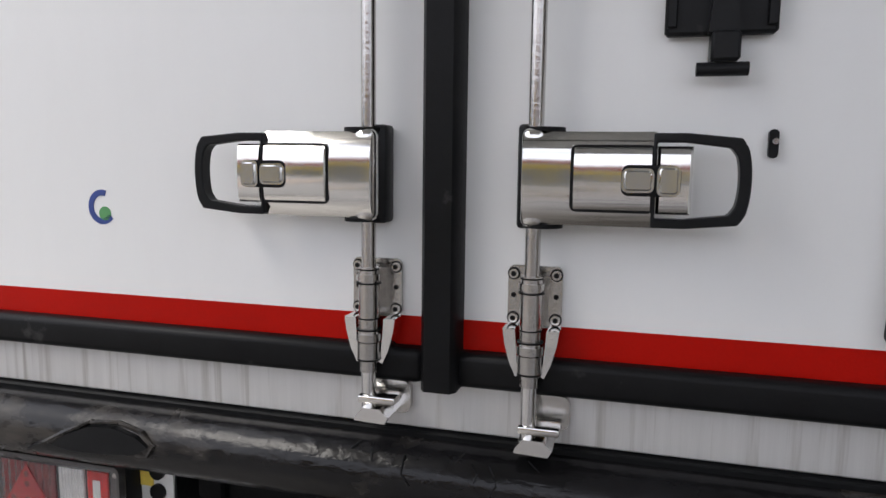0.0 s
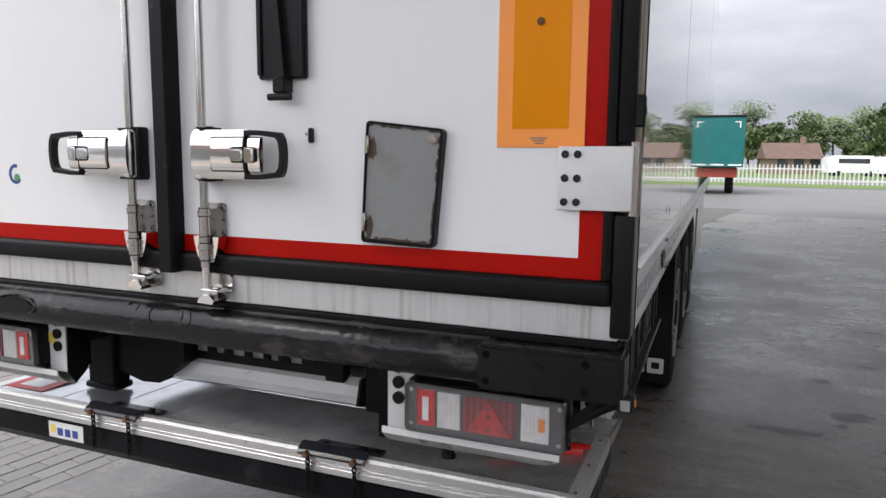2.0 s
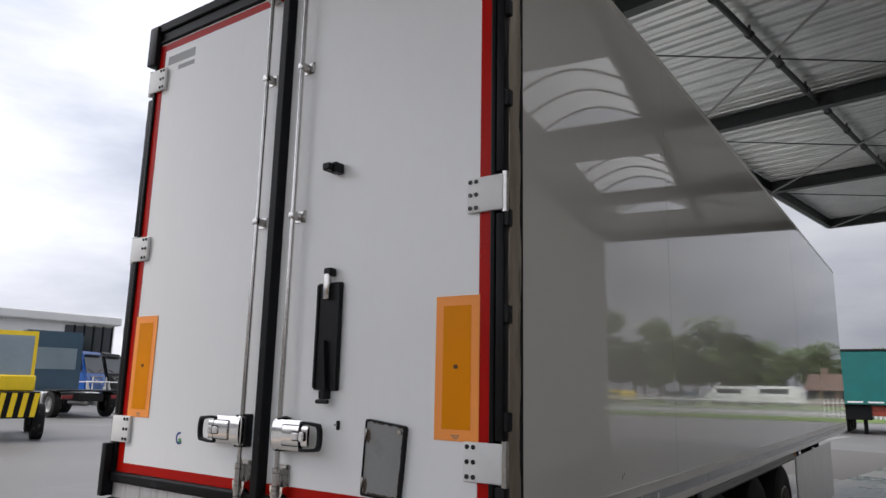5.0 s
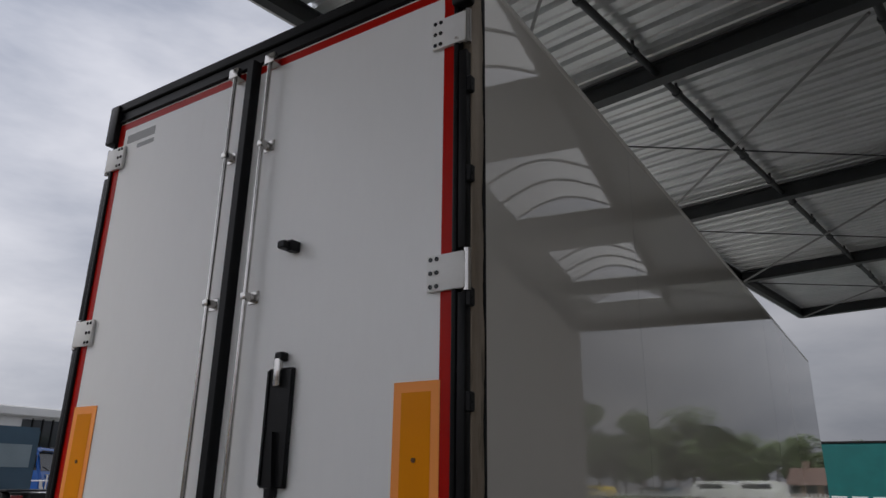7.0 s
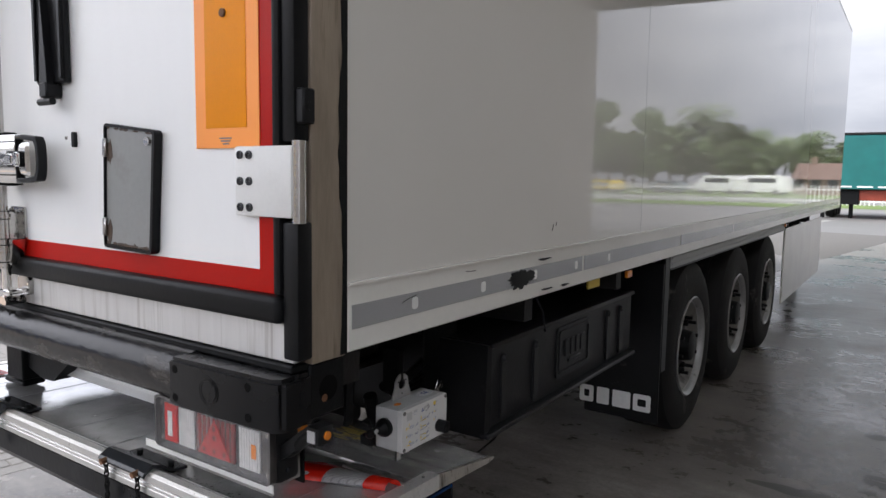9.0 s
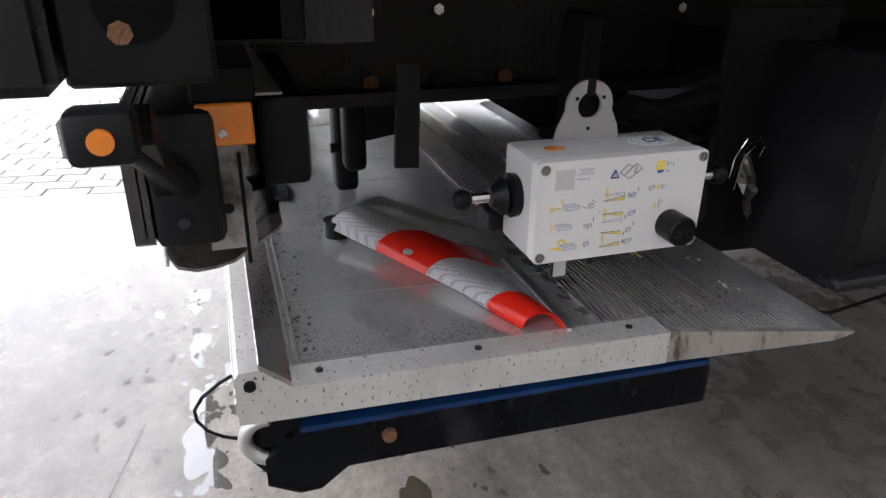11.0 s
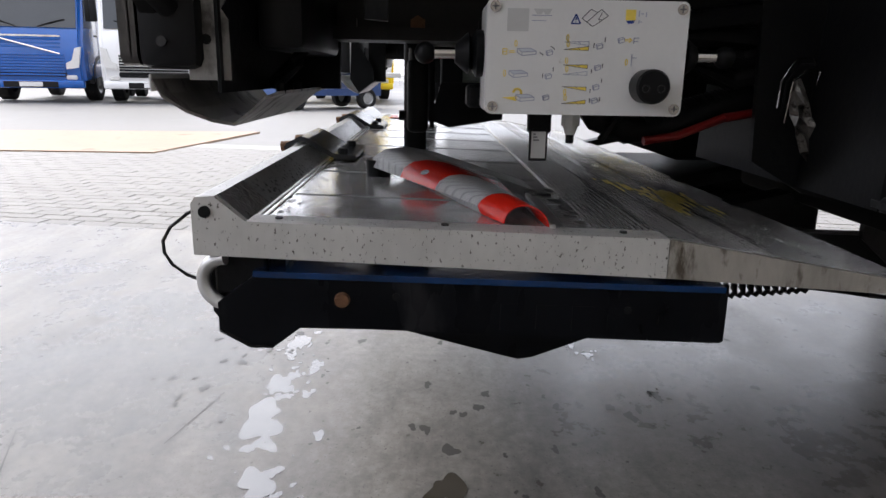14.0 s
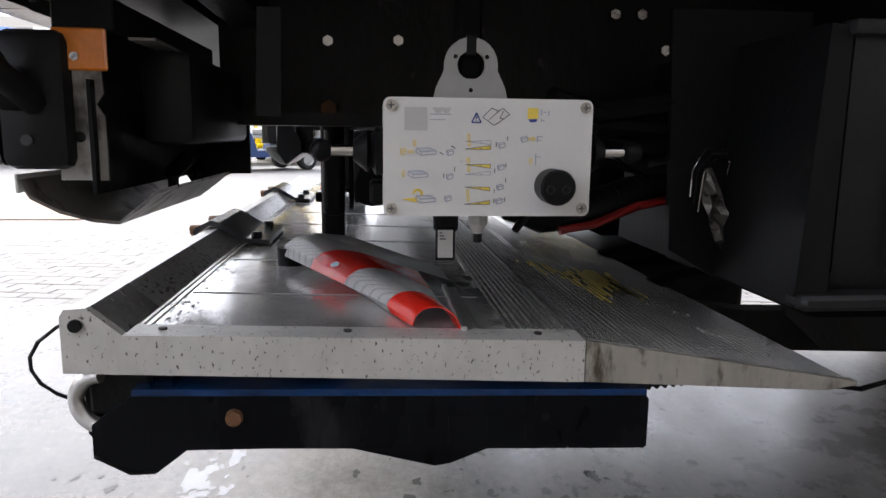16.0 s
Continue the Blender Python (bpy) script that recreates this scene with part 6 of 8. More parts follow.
part("lift_arm", bm_prism(B(), [(0.985, 0.455), (1.20, 0.425), (1.62, 0.41), (1.62, 0.50), (1.20, 0.508), (0.985, 0.535)], "x", 0.55, 0.60), BLACK_STEEL, lift, smooth=False)
part("spiral_hose", bm_tube(B(), [(0.95 + 0.011 * math.cos(i * 1.047), 0.79 + i * 0.0021, 0.489 + 0.00018 * i + 0.010 * math.sin(i * 1.047)) for i in range(92)], 0.0040, 5), RUBBER, lift, "black spiral hose")
part("loose_cable", bm_tube(B(), [(0.95, 0.97, 0.503), (0.98, 1.06, 0.499), (1.02, 1.14, 0.50), (1.05, 1.22, 0.54), (1.08, 1.3, 0.62)], 0.004, 6), RUBBER, lift, "black cable")
part("loose_cable", bm_tube(B(), [(PX - 0.03, 0.122, 0.652), (PX - 0.03, 0.104, 0.643), (PX - 0.032, 0.082, 0.626), (PX - 0.034, 0.071, 0.608), (PX - 0.032, 0.072, 0.594), (PX - 0.03, 0.082, 0.579), (PX - 0.03, 0.098, 0.567), (PX - 0.03, 0.122, 0.557)], 0.0022, 6), RUBBER, lift, "thin black cable loop")
# bent clips over the lip, with bolts and chains
for xc in (0.435, -0.435):
    cl = B()
    a, b = xc - 0.115, xc + 0.115
    bm_prism(cl, [(0.100, 0.664), (0.106, 0.672), (0.134, 0.686), (0.150, 0.682), (0.200, 0.652), (0.245, 0.648), (0.245, 0.640), (0.198, 0.643), (0.146, 0.673), (0.132, 0.676), (0.112, 0.664), (0.104, 0.655)], "x", a, b)
    part("clip_plate", cl, CLIP_STEEL, lift, "bent black steel clip plate", smooth=False)
    for x in (a + 0.035, b - 0.035):
        part("clip_bolt", bm_cyl(B(), (x, 0.215, 0.650), (x, 0.215, 0.660), 0.010, 6), BLACK_STEEL, lift)
        part("clip_bolt", bm_cyl(B(), (x, 0.112, 0.664), (x, 0.088, 0.662), 0.010, 6), RUST, lift, "rusty bolt")
        ch = B()
        for i in range(8):
            zc = 0.652 - i * 0.016
            pts = []
            for j in range(9):
                t = 2 * math.pi * j / 8
                dx, dz = 0.0065 * math.cos(t), 0.0115 * math.sin(t)
                pts.append((x + (dx if i % 2 else 0.0), 0.105 - (0 if i % 2 else dx), zc + dz))
            bm_tube(ch, pts, 0.0028, 5)
        part("chain", ch, BLACK_STEEL, lift, "short black steel chain")
    part("clip_pad", bx(a + 0.02, b - 0.02, 0.198, 0.242, 0.630, 0.642), RUBBER, lift, smooth=False)
stk = part("maker_sticker", bx(-0.758, -0.590, 0.1235, 0.1262, 0.527, 0.586), TEXT_WHITE, lift, "white sticker with blue and yellow print", smooth=False)
for i, a in enumerate((-0.715, -0.678, -0.641)):
    part("sticker_bar", bx(a, a + 0.026, 0.1225, 0.1235, 0.538, 0.566), INK_BLUE, stk, smooth=False)
part("sticker_bar", bx(-0.748, -0.725, 0.1225, 0.1235, 0.545, 0.575), INK_YELLOW, stk, smooth=False)
part("type_plate", bx(0.42, 0.56, 0.145, 0.152, 0.468, 0.488), TEXT_WHITE, lift, "small pale plate below the beam", smooth=False)
# worn yellow paint and red-white marks on the deck
ry_ = random.Random(12)
for i in range(3, 23):
    y = 0.684 + i * (1.012 - 0.684) / ramp_n
    w = (1.012 - 0.684) / ramp_n
    z = 0.6225 - (y - 0.682) * 0.1665 + 0.0017
    for _ in range(2):
        xa = ry_.uniform(0.60, 0.80)
        xb = xa + ry_.uniform(0.03, 0.16) * (1.0 if 9 < i < 21 else 0.45)
        if 8 < i or ry_.random() < 0.4:
            part("worn_paint", bm_prism(B(), [(y + 0.10 * w, z + 0.0016), (y + 0.44 * w, z + 0.0011), (y + 0.44 * w, z + 0.0004), (y + 0.10 * w, z + 0.0006)], "x", xa, xb), INK_YELLOW, lift, "worn yellow paint", smooth=False)
part("red_white_sticker", bx(-1.12, -0.92, 0.23, 0.40, 0.638, 0.6395), RED_TAPE, lift, "faded red and white warning sticker", smooth=False)
part("red_white_sticker", bx(-1.08, -0.97, 0.26, 0.37, 0.6395, 0.6402), TEXT_WHITE, lift, smooth=False)

rd = random.Random(31)
bm = B()
def deck_z(y):
    return (0.638 - (y - 0.18) * 0.02988 if y < 0.682 else 0.6252 - (y - 0.682) * 0.1665) + 0.0009
specks = [(PX - 0.052 - abs(rd.gauss(0, 0.03)), rd.uniform(0.20, 0.66), 0.0004 + 0.0009 * rd.random() ** 3) for _ in range(1700)]
specks += [(PX - 0.055 - 0.9 * rd.random() ** 1.7, rd.uniform(0.69, 0.985), 0.0006 + 0.0022 * rd.random() ** 4) for _ in range(1300)]
specks += [(rd.gauss(0.98, 0.10), rd.gauss(0.605, 0.012), 0.002 + 0.010 * rd.random() ** 3) for _ in range(130)]
specks += [(rd.uniform(0.1, 1.1), rd.gauss(0.205, 0.012), 0.001 + 0.003 * rd.random() ** 2) for _ in range(260)]
specks += [(rd.gauss(0.62, 0.06), rd.gauss(0.30, 0.02), 0.001 + 0.002 * rd.random()) for _ in range(120)]
for x, y, r in specks:
    if x < PX - 0.05:
        n = 6
        ph = rd.random() * 6.28
        bm.faces.new([bm.verts.new((x + r * 1.3 * math.cos(ph + i * 1.047) * rd.uniform(0.6, 1.2), y + r * math.sin(ph + i * 1.047) * rd.uniform(0.6, 1.2), deck_z(y + 0.0))) for i in range(n)])
bmesh.ops.recalc_face_normals(bm, faces=bm.faces[:])
tagged(part("deck_dirt", bm, GRIT, lift, "black grit and drips on the wet deck", smooth=False), kind="stuff")
bm = B()
for _ in range(700):
    k = rd.random()
    y = 0.146 + 0.034 * (1 - k ** 1.6)
    x, r, z = rd.uniform(-0.2, 1.15), 0.0008 + 0.0024 * rd.random() ** 3, 0.6702 - (y - 0.1475) * 0.8706 + 0.0006
    if y > 0.150:
        bm.faces.new([bm.verts.new((x + r * math.cos(i * 1.047), y + r * 0.75 * math.sin(i * 1.047), z - r * 0.655 * math.sin(i * 1.047))) for i in range(6)])
bmesh.ops.recalc_face_normals(bm, faces=bm.faces[:])
tagged(part("lip_dirt", bm, GRIT, lift, "dark specks on the lip", smooth=False), kind="stuff")

# ---- folded warning flag on the platform ----
flag = root("warning_flag", (0.95, 0.42, 0.638), "folded red and white reflective warning flag lying on the platform", "warning flag")


def flag_at(t, q):
    """A place on the curled sheet: t along it, q across it."""
    lx, ly = 0.745 + (1.112 - 0.745) * t, 0.292 + (0.490 - 0.292) * t
    rx, ry = 0.720 + (1.128 - 0.720) * t, 0.500 + (0.545 - 0.500) * t
    hh = 0.052 * (1 - t) + 0.026 * t
    prof = ((0.0, 0.30, 0.06), (0.12, 0.0, 0.32), (0.25, 0.03, 0.66), (0.38, 0.12, 0.92), (0.50, 0.25, 1.0), (0.62, 0.42, 0.93), (0.75, 0.60, 0.74), (0.88, 0.80, 0.48), (1.0, 1.0, 0.30))
    for (q0, a0, h0), (q1, a1, h1) in zip(prof, prof[1:]):
        if q <= q1 + 1e-9:
            k = (q - q0) / (q1 - q0)
            a, h = a0 + (a1 - a0) * k, h0 + (h1 - h0) * k
            break
    w = t * t                                           # the near end stands open as a half-round arch
    a, h = a * (1 - w) + (1 - math.cos(math.pi * q)) / 2 * w, h * (1 - w) + math.sin(math.pi * q) * w
    x, y = lx + (rx - lx) * a, ly + (ry - ly) * a
    return (x, y, 0.6375 - (y - 0.18) * 0.02988 + 0.0015 + h * hh)


def flag_strip(name, t0, t1, material, label):
    bm = B()
    n, k = 5, 24
    grid = [[bm.verts.new(flag_at(t0 + (t1 - t0) * i / n, j / k)) for j in range(k + 1)] for i in range(n + 1)]
    for i in range(n):
        for j in range(k):
            bm.faces.new((grid[i][j], grid[i + 1][j], grid[i + 1][j + 1], grid[i][j + 1]))
    bmesh.ops.recalc_face_normals(bm, faces=bm.faces[:])
    bmesh.ops.solidify(bm, geom=bm.faces[:], thickness=0.0014)
    return part(name, bm, material, flag, label)


REFL_WHITE = mat("white_reflective_sheet", (0.50, 0.50, 0.50), 0.3, var=0.12, scale=10, fine=420, bump=0.35, spots=(0.3, 0.3, 0.3), spot_at=0.6, spot_scale=150)
REFL_RED = mat("red_reflective_sheet", (0.66, 0.018, 0.008), 0.25, var=0.1, scale=8, fine=420, bump=0.12)
honeycomb(REFL_WHITE, 280.0, 0.45)
for i, (a, b) in enumerate(((0.0, 0.28), (0.28, 0.555), (0.555, 0.84), (0.84, 1.0))):
    flag_strip("flag_stripe", a, b, REFL_RED if i % 2 else REFL_WHITE, "red reflective stripe" if i % 2 else "white reflective stripe")
bk = B()
v = [bk.verts.new(p) for p in ((0.66, 0.40, 0.672), (0.74, 0.335, 0.690), (0.90, 0.47, 0.668), (0.90, 0.556, 0.640), (0.80, 0.552, 0.640))]
bk.faces.new(v)
bmesh.ops.solidify(bk, geom=bk.faces[:], thickness=0.0015)
part("flag_back", bk, GREY_PANEL, flag, "grey back of the flag sheet", smooth=False)
em = B()
em.faces.new([em.verts.new(Vector(flag_at(0.43 + 0.022 * math.cos(i * 0.524), 0.30 + 0.045 * math.sin(i * 0.524))) + Vector((-0.0006, -0.0016, 0.0008))) for i in range(12)])
part("flag_emblem", em, REFL_WHITE, flag, "small round emblem", smooth=False)
sp = B()
bm_box(sp, 0.900, 1.135, 0.545, 0.552, 0.6275, 0.6345, bev=0.001)
bm_box(sp, 0.900, 1.135, 0.552, 0.566, 0.6270, 0.6290, bev=0.0006)
part("flag_rail", sp, ALU, flag, "aluminium edge rail of the flag", smooth=False)
part("flag_socket", bm_cyl(B(), (0.735, 0.305, 0.6345), (0.735, 0.305, 0.664), 0.022, 18), RUBBER, lift, "black rubber socket on the deck")

# ---- control box ----
ctl = root("lift_control_box", (1.15, 0.56, 0.77), "white tail lift control box with pictogram lid and rubber joysticks", "control box")
body = B()
bm_box(body, 1.105, 1.183, 0.455, 0.668, 0.771, 0.889, bev=0.006, seg=2)
part("housing", body, BOX_GREY, ctl, "grey cast control box housing")
part("lid", bm_prism(B(), rounded(0.4545, 0.6685, 0.7705, 0.8895, 0.007), "x", 1.1838, 1.200), BOX_WHITE, ctl, "white lid with printed pictograms", smooth=False)
LX = 1.2001
for y in (0.4625, 0.6605):
    for z in (0.7785, 0.8815):
        sc = B()
        bm_cyl(sc, (1.198, y, z), (1.2022, y, z), 0.0056, 16)
        q = part("lid_screw", sc, STEEL, ctl)
        part("screw_slot", bx(1.2022, 1.2026, y - 0.0036, y + 0.0036, z - 0.0007, z + 0.0007), INK_GREY, ctl, smooth=False)
        part("screw_slot", bx(1.2022, 1.2026, y - 0.0007, y + 0.0007, z - 0.0036, z + 0.0036), INK_GREY, ctl, smooth=False)


def ink(y0, y1, z0, z1, material, name="print_bar"):
    return part(name, bx(LX - 0.0004, LX + 0.0005, y0, y1, z0, z1), material, ctl, smooth=False)


def ink_poly(pts, material, name="pictogram"):
    return part(name, bm_prism(B(), pts, "x", LX - 0.0004, LX + 0.0005), material, ctl, smooth=False)


# print on the lid, drawn on a sheet of 900 by 850 units
def sheet(px, py):
    return (0.4625 + (px - 51) * 0.0002516, 0.8815 - (py - 366) * 0.000255)


def fill(pts, material, name="pictogram"):
    return ink_poly([sheet(*p) for p in pts], material, name)


def strokes(segs, material, ox=0.0, oy=0.0, w=1.5):
    """Thin printed lines, joined into one drawing."""
    bm = B()
    for a, b, c, d_ in segs:
        ln = math.hypot(c - a, d_ - b) or 1.0
        nx, ny = -(d_ - b) / ln * w, (c - a) / ln * w
        pts = [sheet(ox + x, oy + y) for x, y in ((a + nx, b + ny), (c + nx, d_ + ny), (c - nx, d_ - ny), (a - nx, b - ny))]
        bm_prism(bm, pts, "x", LX - 0.0004, LX + 0.0006)
    return tagged(part("pictogram", bm, material, ctl, smooth=False), kind="stuff")


def oval(cx, cy, rx, ry, n=12):
    ps = [(cx + rx * math.cos(6.2832 * k / n), cy + ry * math.sin(6.2832 * k / n)) for k in range(n + 1)]
    return [(*p, *q) for p, q in zip(ps, ps[1:])]


SLAB = ((0, 2, 55, 0), (55, 0, 80, 12), (80, 12, 20, 16), (20, 16, 0, 2), (0, 2, 0, 18), (20, 16, 20, 30), (0, 18, 20, 30), (20, 30, 80, 24), (80, 24, 80, 12))
CUBE = ((-14, -4, 8, -10), (8, -10, 14, -5), (14, -5, -8, 2), (-8, 2, -14, -4), (-14, -4, -12, 10), (-8, 2, -7, 15), (-12, 10, -7, 15), (-7, 15, 14, 8), (14, 8, 14, -5))
BOOK = ((416, 408, 452, 372), (452, 372, 480, 384), (480, 384, 497, 372), (497, 372, 526, 396), (526, 396, 470, 436), (416, 408, 460, 438), (460, 438, 470, 436), (480, 384, 440, 420), (500, 384, 486, 412), (486, 412, 500, 412))
fill([(103, 373), (193, 373), (193, 463), (103, 463)], BOX_GREY, "print_block")
fill([(212, 373), (290, 373), (278, 395), (262, 395), (254, 384), (244, 395), (228, 395)], BOX_GREY)
strokes([(205, 399, 290, 399), (205, 420, 266, 420)], INK_PALE)
strokes([(372, 429, 391, 392), (391, 392, 410, 429), (410, 429, 372, 429)], INK_BLUE, w=2.6)
strokes([(391, 404, 391, 416), (391, 421, 391, 424)], INK_BLUE, w=1.8)
strokes(BOOK, INK_GREY)
fill([(600, 370), (642, 370), (642, 412), (600, 412)], INK_YELLOW)
fill([(603, 414), (640, 412), (634, 424), (612, 426)], INK_BLUE)
strokes([(656, 374, 656, 398), (664, 386, 676, 386), (686, 380, 686, 398), (657, 412, 657, 424), (664, 416, 668, 420)], INK_PALE, w=2.0)
for sx, sy in ((150, 530), (118, 620), (150, 718)):
    fill([(sx, sy + 2), (sx + 55, sy), (sx + 80, sy + 12), (sx + 20, sy + 16)], LID_TINT)
    strokes(SLAB, INK_PALE, sx, sy)
for cx, cy in ((286, 545), (286, 640), (280, 728), (497, 515), (495, 602), (493, 682), (490, 738)):
    strokes(CUBE, INK_PALE, cx, cy)
strokes([(245, 547, 256, 553), (256, 553, 262, 558), (290, 522, 300, 526), (300, 526, 308, 533), (262, 632, 262, 650), (306, 604, 306, 622), (474, 505, 474, 525), (520, 482, 520, 500), (470, 610, 470, 628), (516, 588, 516, 604), (470, 692, 470, 708), (516, 648, 516, 666), (470, 730, 470, 748), (514, 726, 514, 742)], INK_GREY, w=1.7)
strokes([(88, 534, 106, 534), (106, 534, 106, 556), (106, 556, 88, 556), (88, 556, 88, 534), (88, 545, 106, 545), (116, 542, 140, 542), (116, 548, 140, 548)] + oval(143, 512, 5, 12) + oval(99, 633, 5, 13), INK_YELLOW)
fill([(90, 733), (155, 727), (155, 747)], INK_YELLOW)
strokes([q for k in (-3, 0, 3) for q in oval(157, 712, 17 + k, 16 + k, 16) if q[1] < 716], INK_YELLOW, w=2.0)
for k, (wy, tilt, yl) in enumerate(((505, 2, 0), (530, -3, 1), (598, 3, 1), (631, -3, 0), (688, 4, 1), (750, -4, 1))):
    wedge = [(348, wy - tilt), (452, wy + tilt - 8), (452, wy + tilt + 8)]
    if yl:
        fill(wedge, INK_YELLOW)
    strokes([(*wedge[0], *wedge[1]), (*wedge[1], *wedge[2]), (*wedge[2], *wedge[0]), (405, wy - 6, 416, wy + 4)], INK_GREY if yl else INK_PALE, w=1.0)
    strokes(oval(364 if k % 2 else 361, wy + (-20 if k != 4 else 18), 5, 12), INK_YELLOW)
strokes(CUBE, INK_PALE, 588, 490)
strokes([(603, 488, 628, 488), (603, 494, 628, 494), (622, 482, 634, 491), (622, 500, 634, 491)] + oval(617, 580, 5, 12), INK_YELLOW)
strokes([(642, 480, 642, 505), (642, 482, 664, 482), (642, 496, 660, 496), (638, 548, 638, 596), (638, 562, 660, 562)], INK_PALE)
# rotary knob
kb = B()
bm_cyl(kb, (1.200, 0.6275, 0.802), (1.228, 0.6275, 0.802), 0.0180, 28)
bm_cyl(kb, (1.228, 0.6275, 0.802), (1.231, 0.6275, 0.802), 0.0180, 28, 0.016)
knob = part("rotary_knob", kb, RUBBER, ctl, "black round socket knob")
for dy in (-0.008, 0.008):
    rp = bm_lathe(B(), [(0, 0.0045), (0.001, 0.0045), (0.001, 0.003), (0, 0.003)], (1.231, 0.6275 + dy, 0.800), 14)
    part("knob_ring", rp, BOX_BLACK, knob)
# bracket plate with slotted ring
pl = B()
out_ = [(0.510, 0.889), (0.514, 0.905)]
for i in range(15):
    a = radians(190 - 100 * 0 - 200 * i / 14)
    out_.append((0.5525 + 0.030 * math.cos(a), 0.929 + 0.030 * math.sin(a)))
out_ += [(0.591, 0.905), (0.595, 0.889)]
k = len(out_)
inn_ = []
for i in range(k):
    a = radians(250 - 320 * i / (k - 1))
    inn_.append((0.5525 + 0.0155 * math.cos(a), 0.929 + 0.0155 * math.sin(a)))
bm_ring(pl, out_, inn_, "x", 1.118, 1.123)
part("hanger_plate", pl, BOX_EDGE, ctl, "grey hanger plate with a ring, darkened for shade", smooth=False)
part("plate_slot", bx(1.1175, 1.1235, 0.5470, 0.5580, 0.940, 0.961), BLACK_STEEL, ctl, smooth=False)
for y, z in ((0.535, 0.938), (0.570, 0.938), (0.5525, 0.902)):
    part("plate_hole", bm_cyl(B(), (1.1225, y, z), (1.1236, y, z), 0.0025, 10), RUBBER, ctl)
# the stem's near-black colour carries the shade behind the box
part("hanger_stem", bx(1.06, 1.118, 0.540, 0.565, 0.90, 1.03, bev=0.003), DEEP_SHADE, ctl)
# joysticks with bellows on both ends
for s, y0 in ((-1, 0.455), (1, 0.668)):
    bl = B()
    yy = y0
    for r0, r1, dl in ((0.0255, 0.0265, 0.008), (0.0265, 0.017, 0.005), (0.017, 0.023, 0.004), (0.023, 0.021, 0.003), (0.021, 0.011, 0.012)):
        bm_cyl(bl, (1.142, yy, 0.835), (1.142, yy + s * dl, 0.835), r0, 20, r1)
        yy += s * dl
    part("bellows", bl, RUBBER, ctl, "black rubber bellows")
    part("stick", bm_cyl(B(), (1.142, yy - s * 0.002, 0.835), (1.142, yy + s * 0.024, 0.835), 0.0062, 14), CHROME, ctl, "bright metal stick")
    bmb = B()
    bmesh.ops.create_uvsphere(bmb, u_segments=18, v_segments=12, radius=0.0125, matrix=Matrix.Translation((1.142, yy + s * 0.034, 0.835)))
    part("stick_ball", bmb, RUBBER, ctl, "black ball knob")
# top stickers
oval = [(1.150 + 0.019 * math.sin(2 * math.pi * i / 24), 0.625 + 0.032 * math.cos(2 * math.pi * i / 24)) for i in range(24)]
part("approval_sticker", bm_prism(B(), oval, "z", 0.8888, 0.8896), TEXT_WHITE, ctl, "white oval sticker with stars", smooth=False)
lettering("approval_letters", "CE", 0.022, Matrix.Translation((1.150, 0.625, 0.8900)) @ Matrix.Rotation(radians(90), 4, "Z"), INK_BLUE, ctl)
for i in range(12):
    a = 2 * math.pi * i / 12
    part("sticker_star", bm_cyl(B(), (1.150 + 0.0155 * math.sin(a), 0.625 + 0.0275 * math.cos(a), 0.8895), (1.150 + 0.0155 * math.sin(a), 0.625 + 0.0275 * math.cos(a), 0.8900), 0.0012, 6), INK_BLUE, ctl, smooth=False)
part("amber_sticker", bm_prism(B(), [(1.150 + 0.009 * math.sin(2 * math.pi * i / 18), 0.497 + 0.013 * math.cos(2 * math.pi * i / 18)) for i in range(18)], "z", 0.8888, 0.8898), LENS_AMBER, ctl, "amber oval seal", smooth=False)
# glands, tag and plate below
gd = B()
bm_cyl(gd, (1.145, 0.560, 0.771), (1.145, 0.560, 0.755), 0.011, 8)
bm_cyl(gd, (1.145, 0.560, 0.755), (1.145, 0.560, 0.745), 0.009, 12, 0.006)
part("cable_gland", gd, BOX_GREY, ctl)
part("gland_cable", bm_cyl(B(), (1.145, 0.560, 0.747), (1.145, 0.560, 0.735), 0.005, 10), RUBBER, ctl)
part("hanging_tag", bx(1.128, 1.134, 0.514, 0.536, 0.712, 0.750, bev=0.001), BLACK_PLASTIC, ctl, "black framed hanging label")
part("tag_label", bx(1.134, 1.1348, 0.5165, 0.5335, 0.7155, 0.747), BOX_GREY, ctl, "grey printed label", smooth=False)
for i in range(3):
    part("tag_bar", bx(1.1348, 1.1352, 0.5185, 0.5215 + 0.002 * i, 0.7430 - i * 0.0035, 0.7450 - i * 0.0035), INK_GREY, ctl, smooth=False)
part("tag_holder", bx(1.12, 1.132, 0.512, 0.540, 0.745, 0.771, bev=0.002), BLACK_STEEL, ctl)
part("support_rail", bx(1.06, 1.104, 0.44, 0.69, 0.772, 0.80, bev=0.004), BLACK_STEEL, ctl)

# ---- far things ----


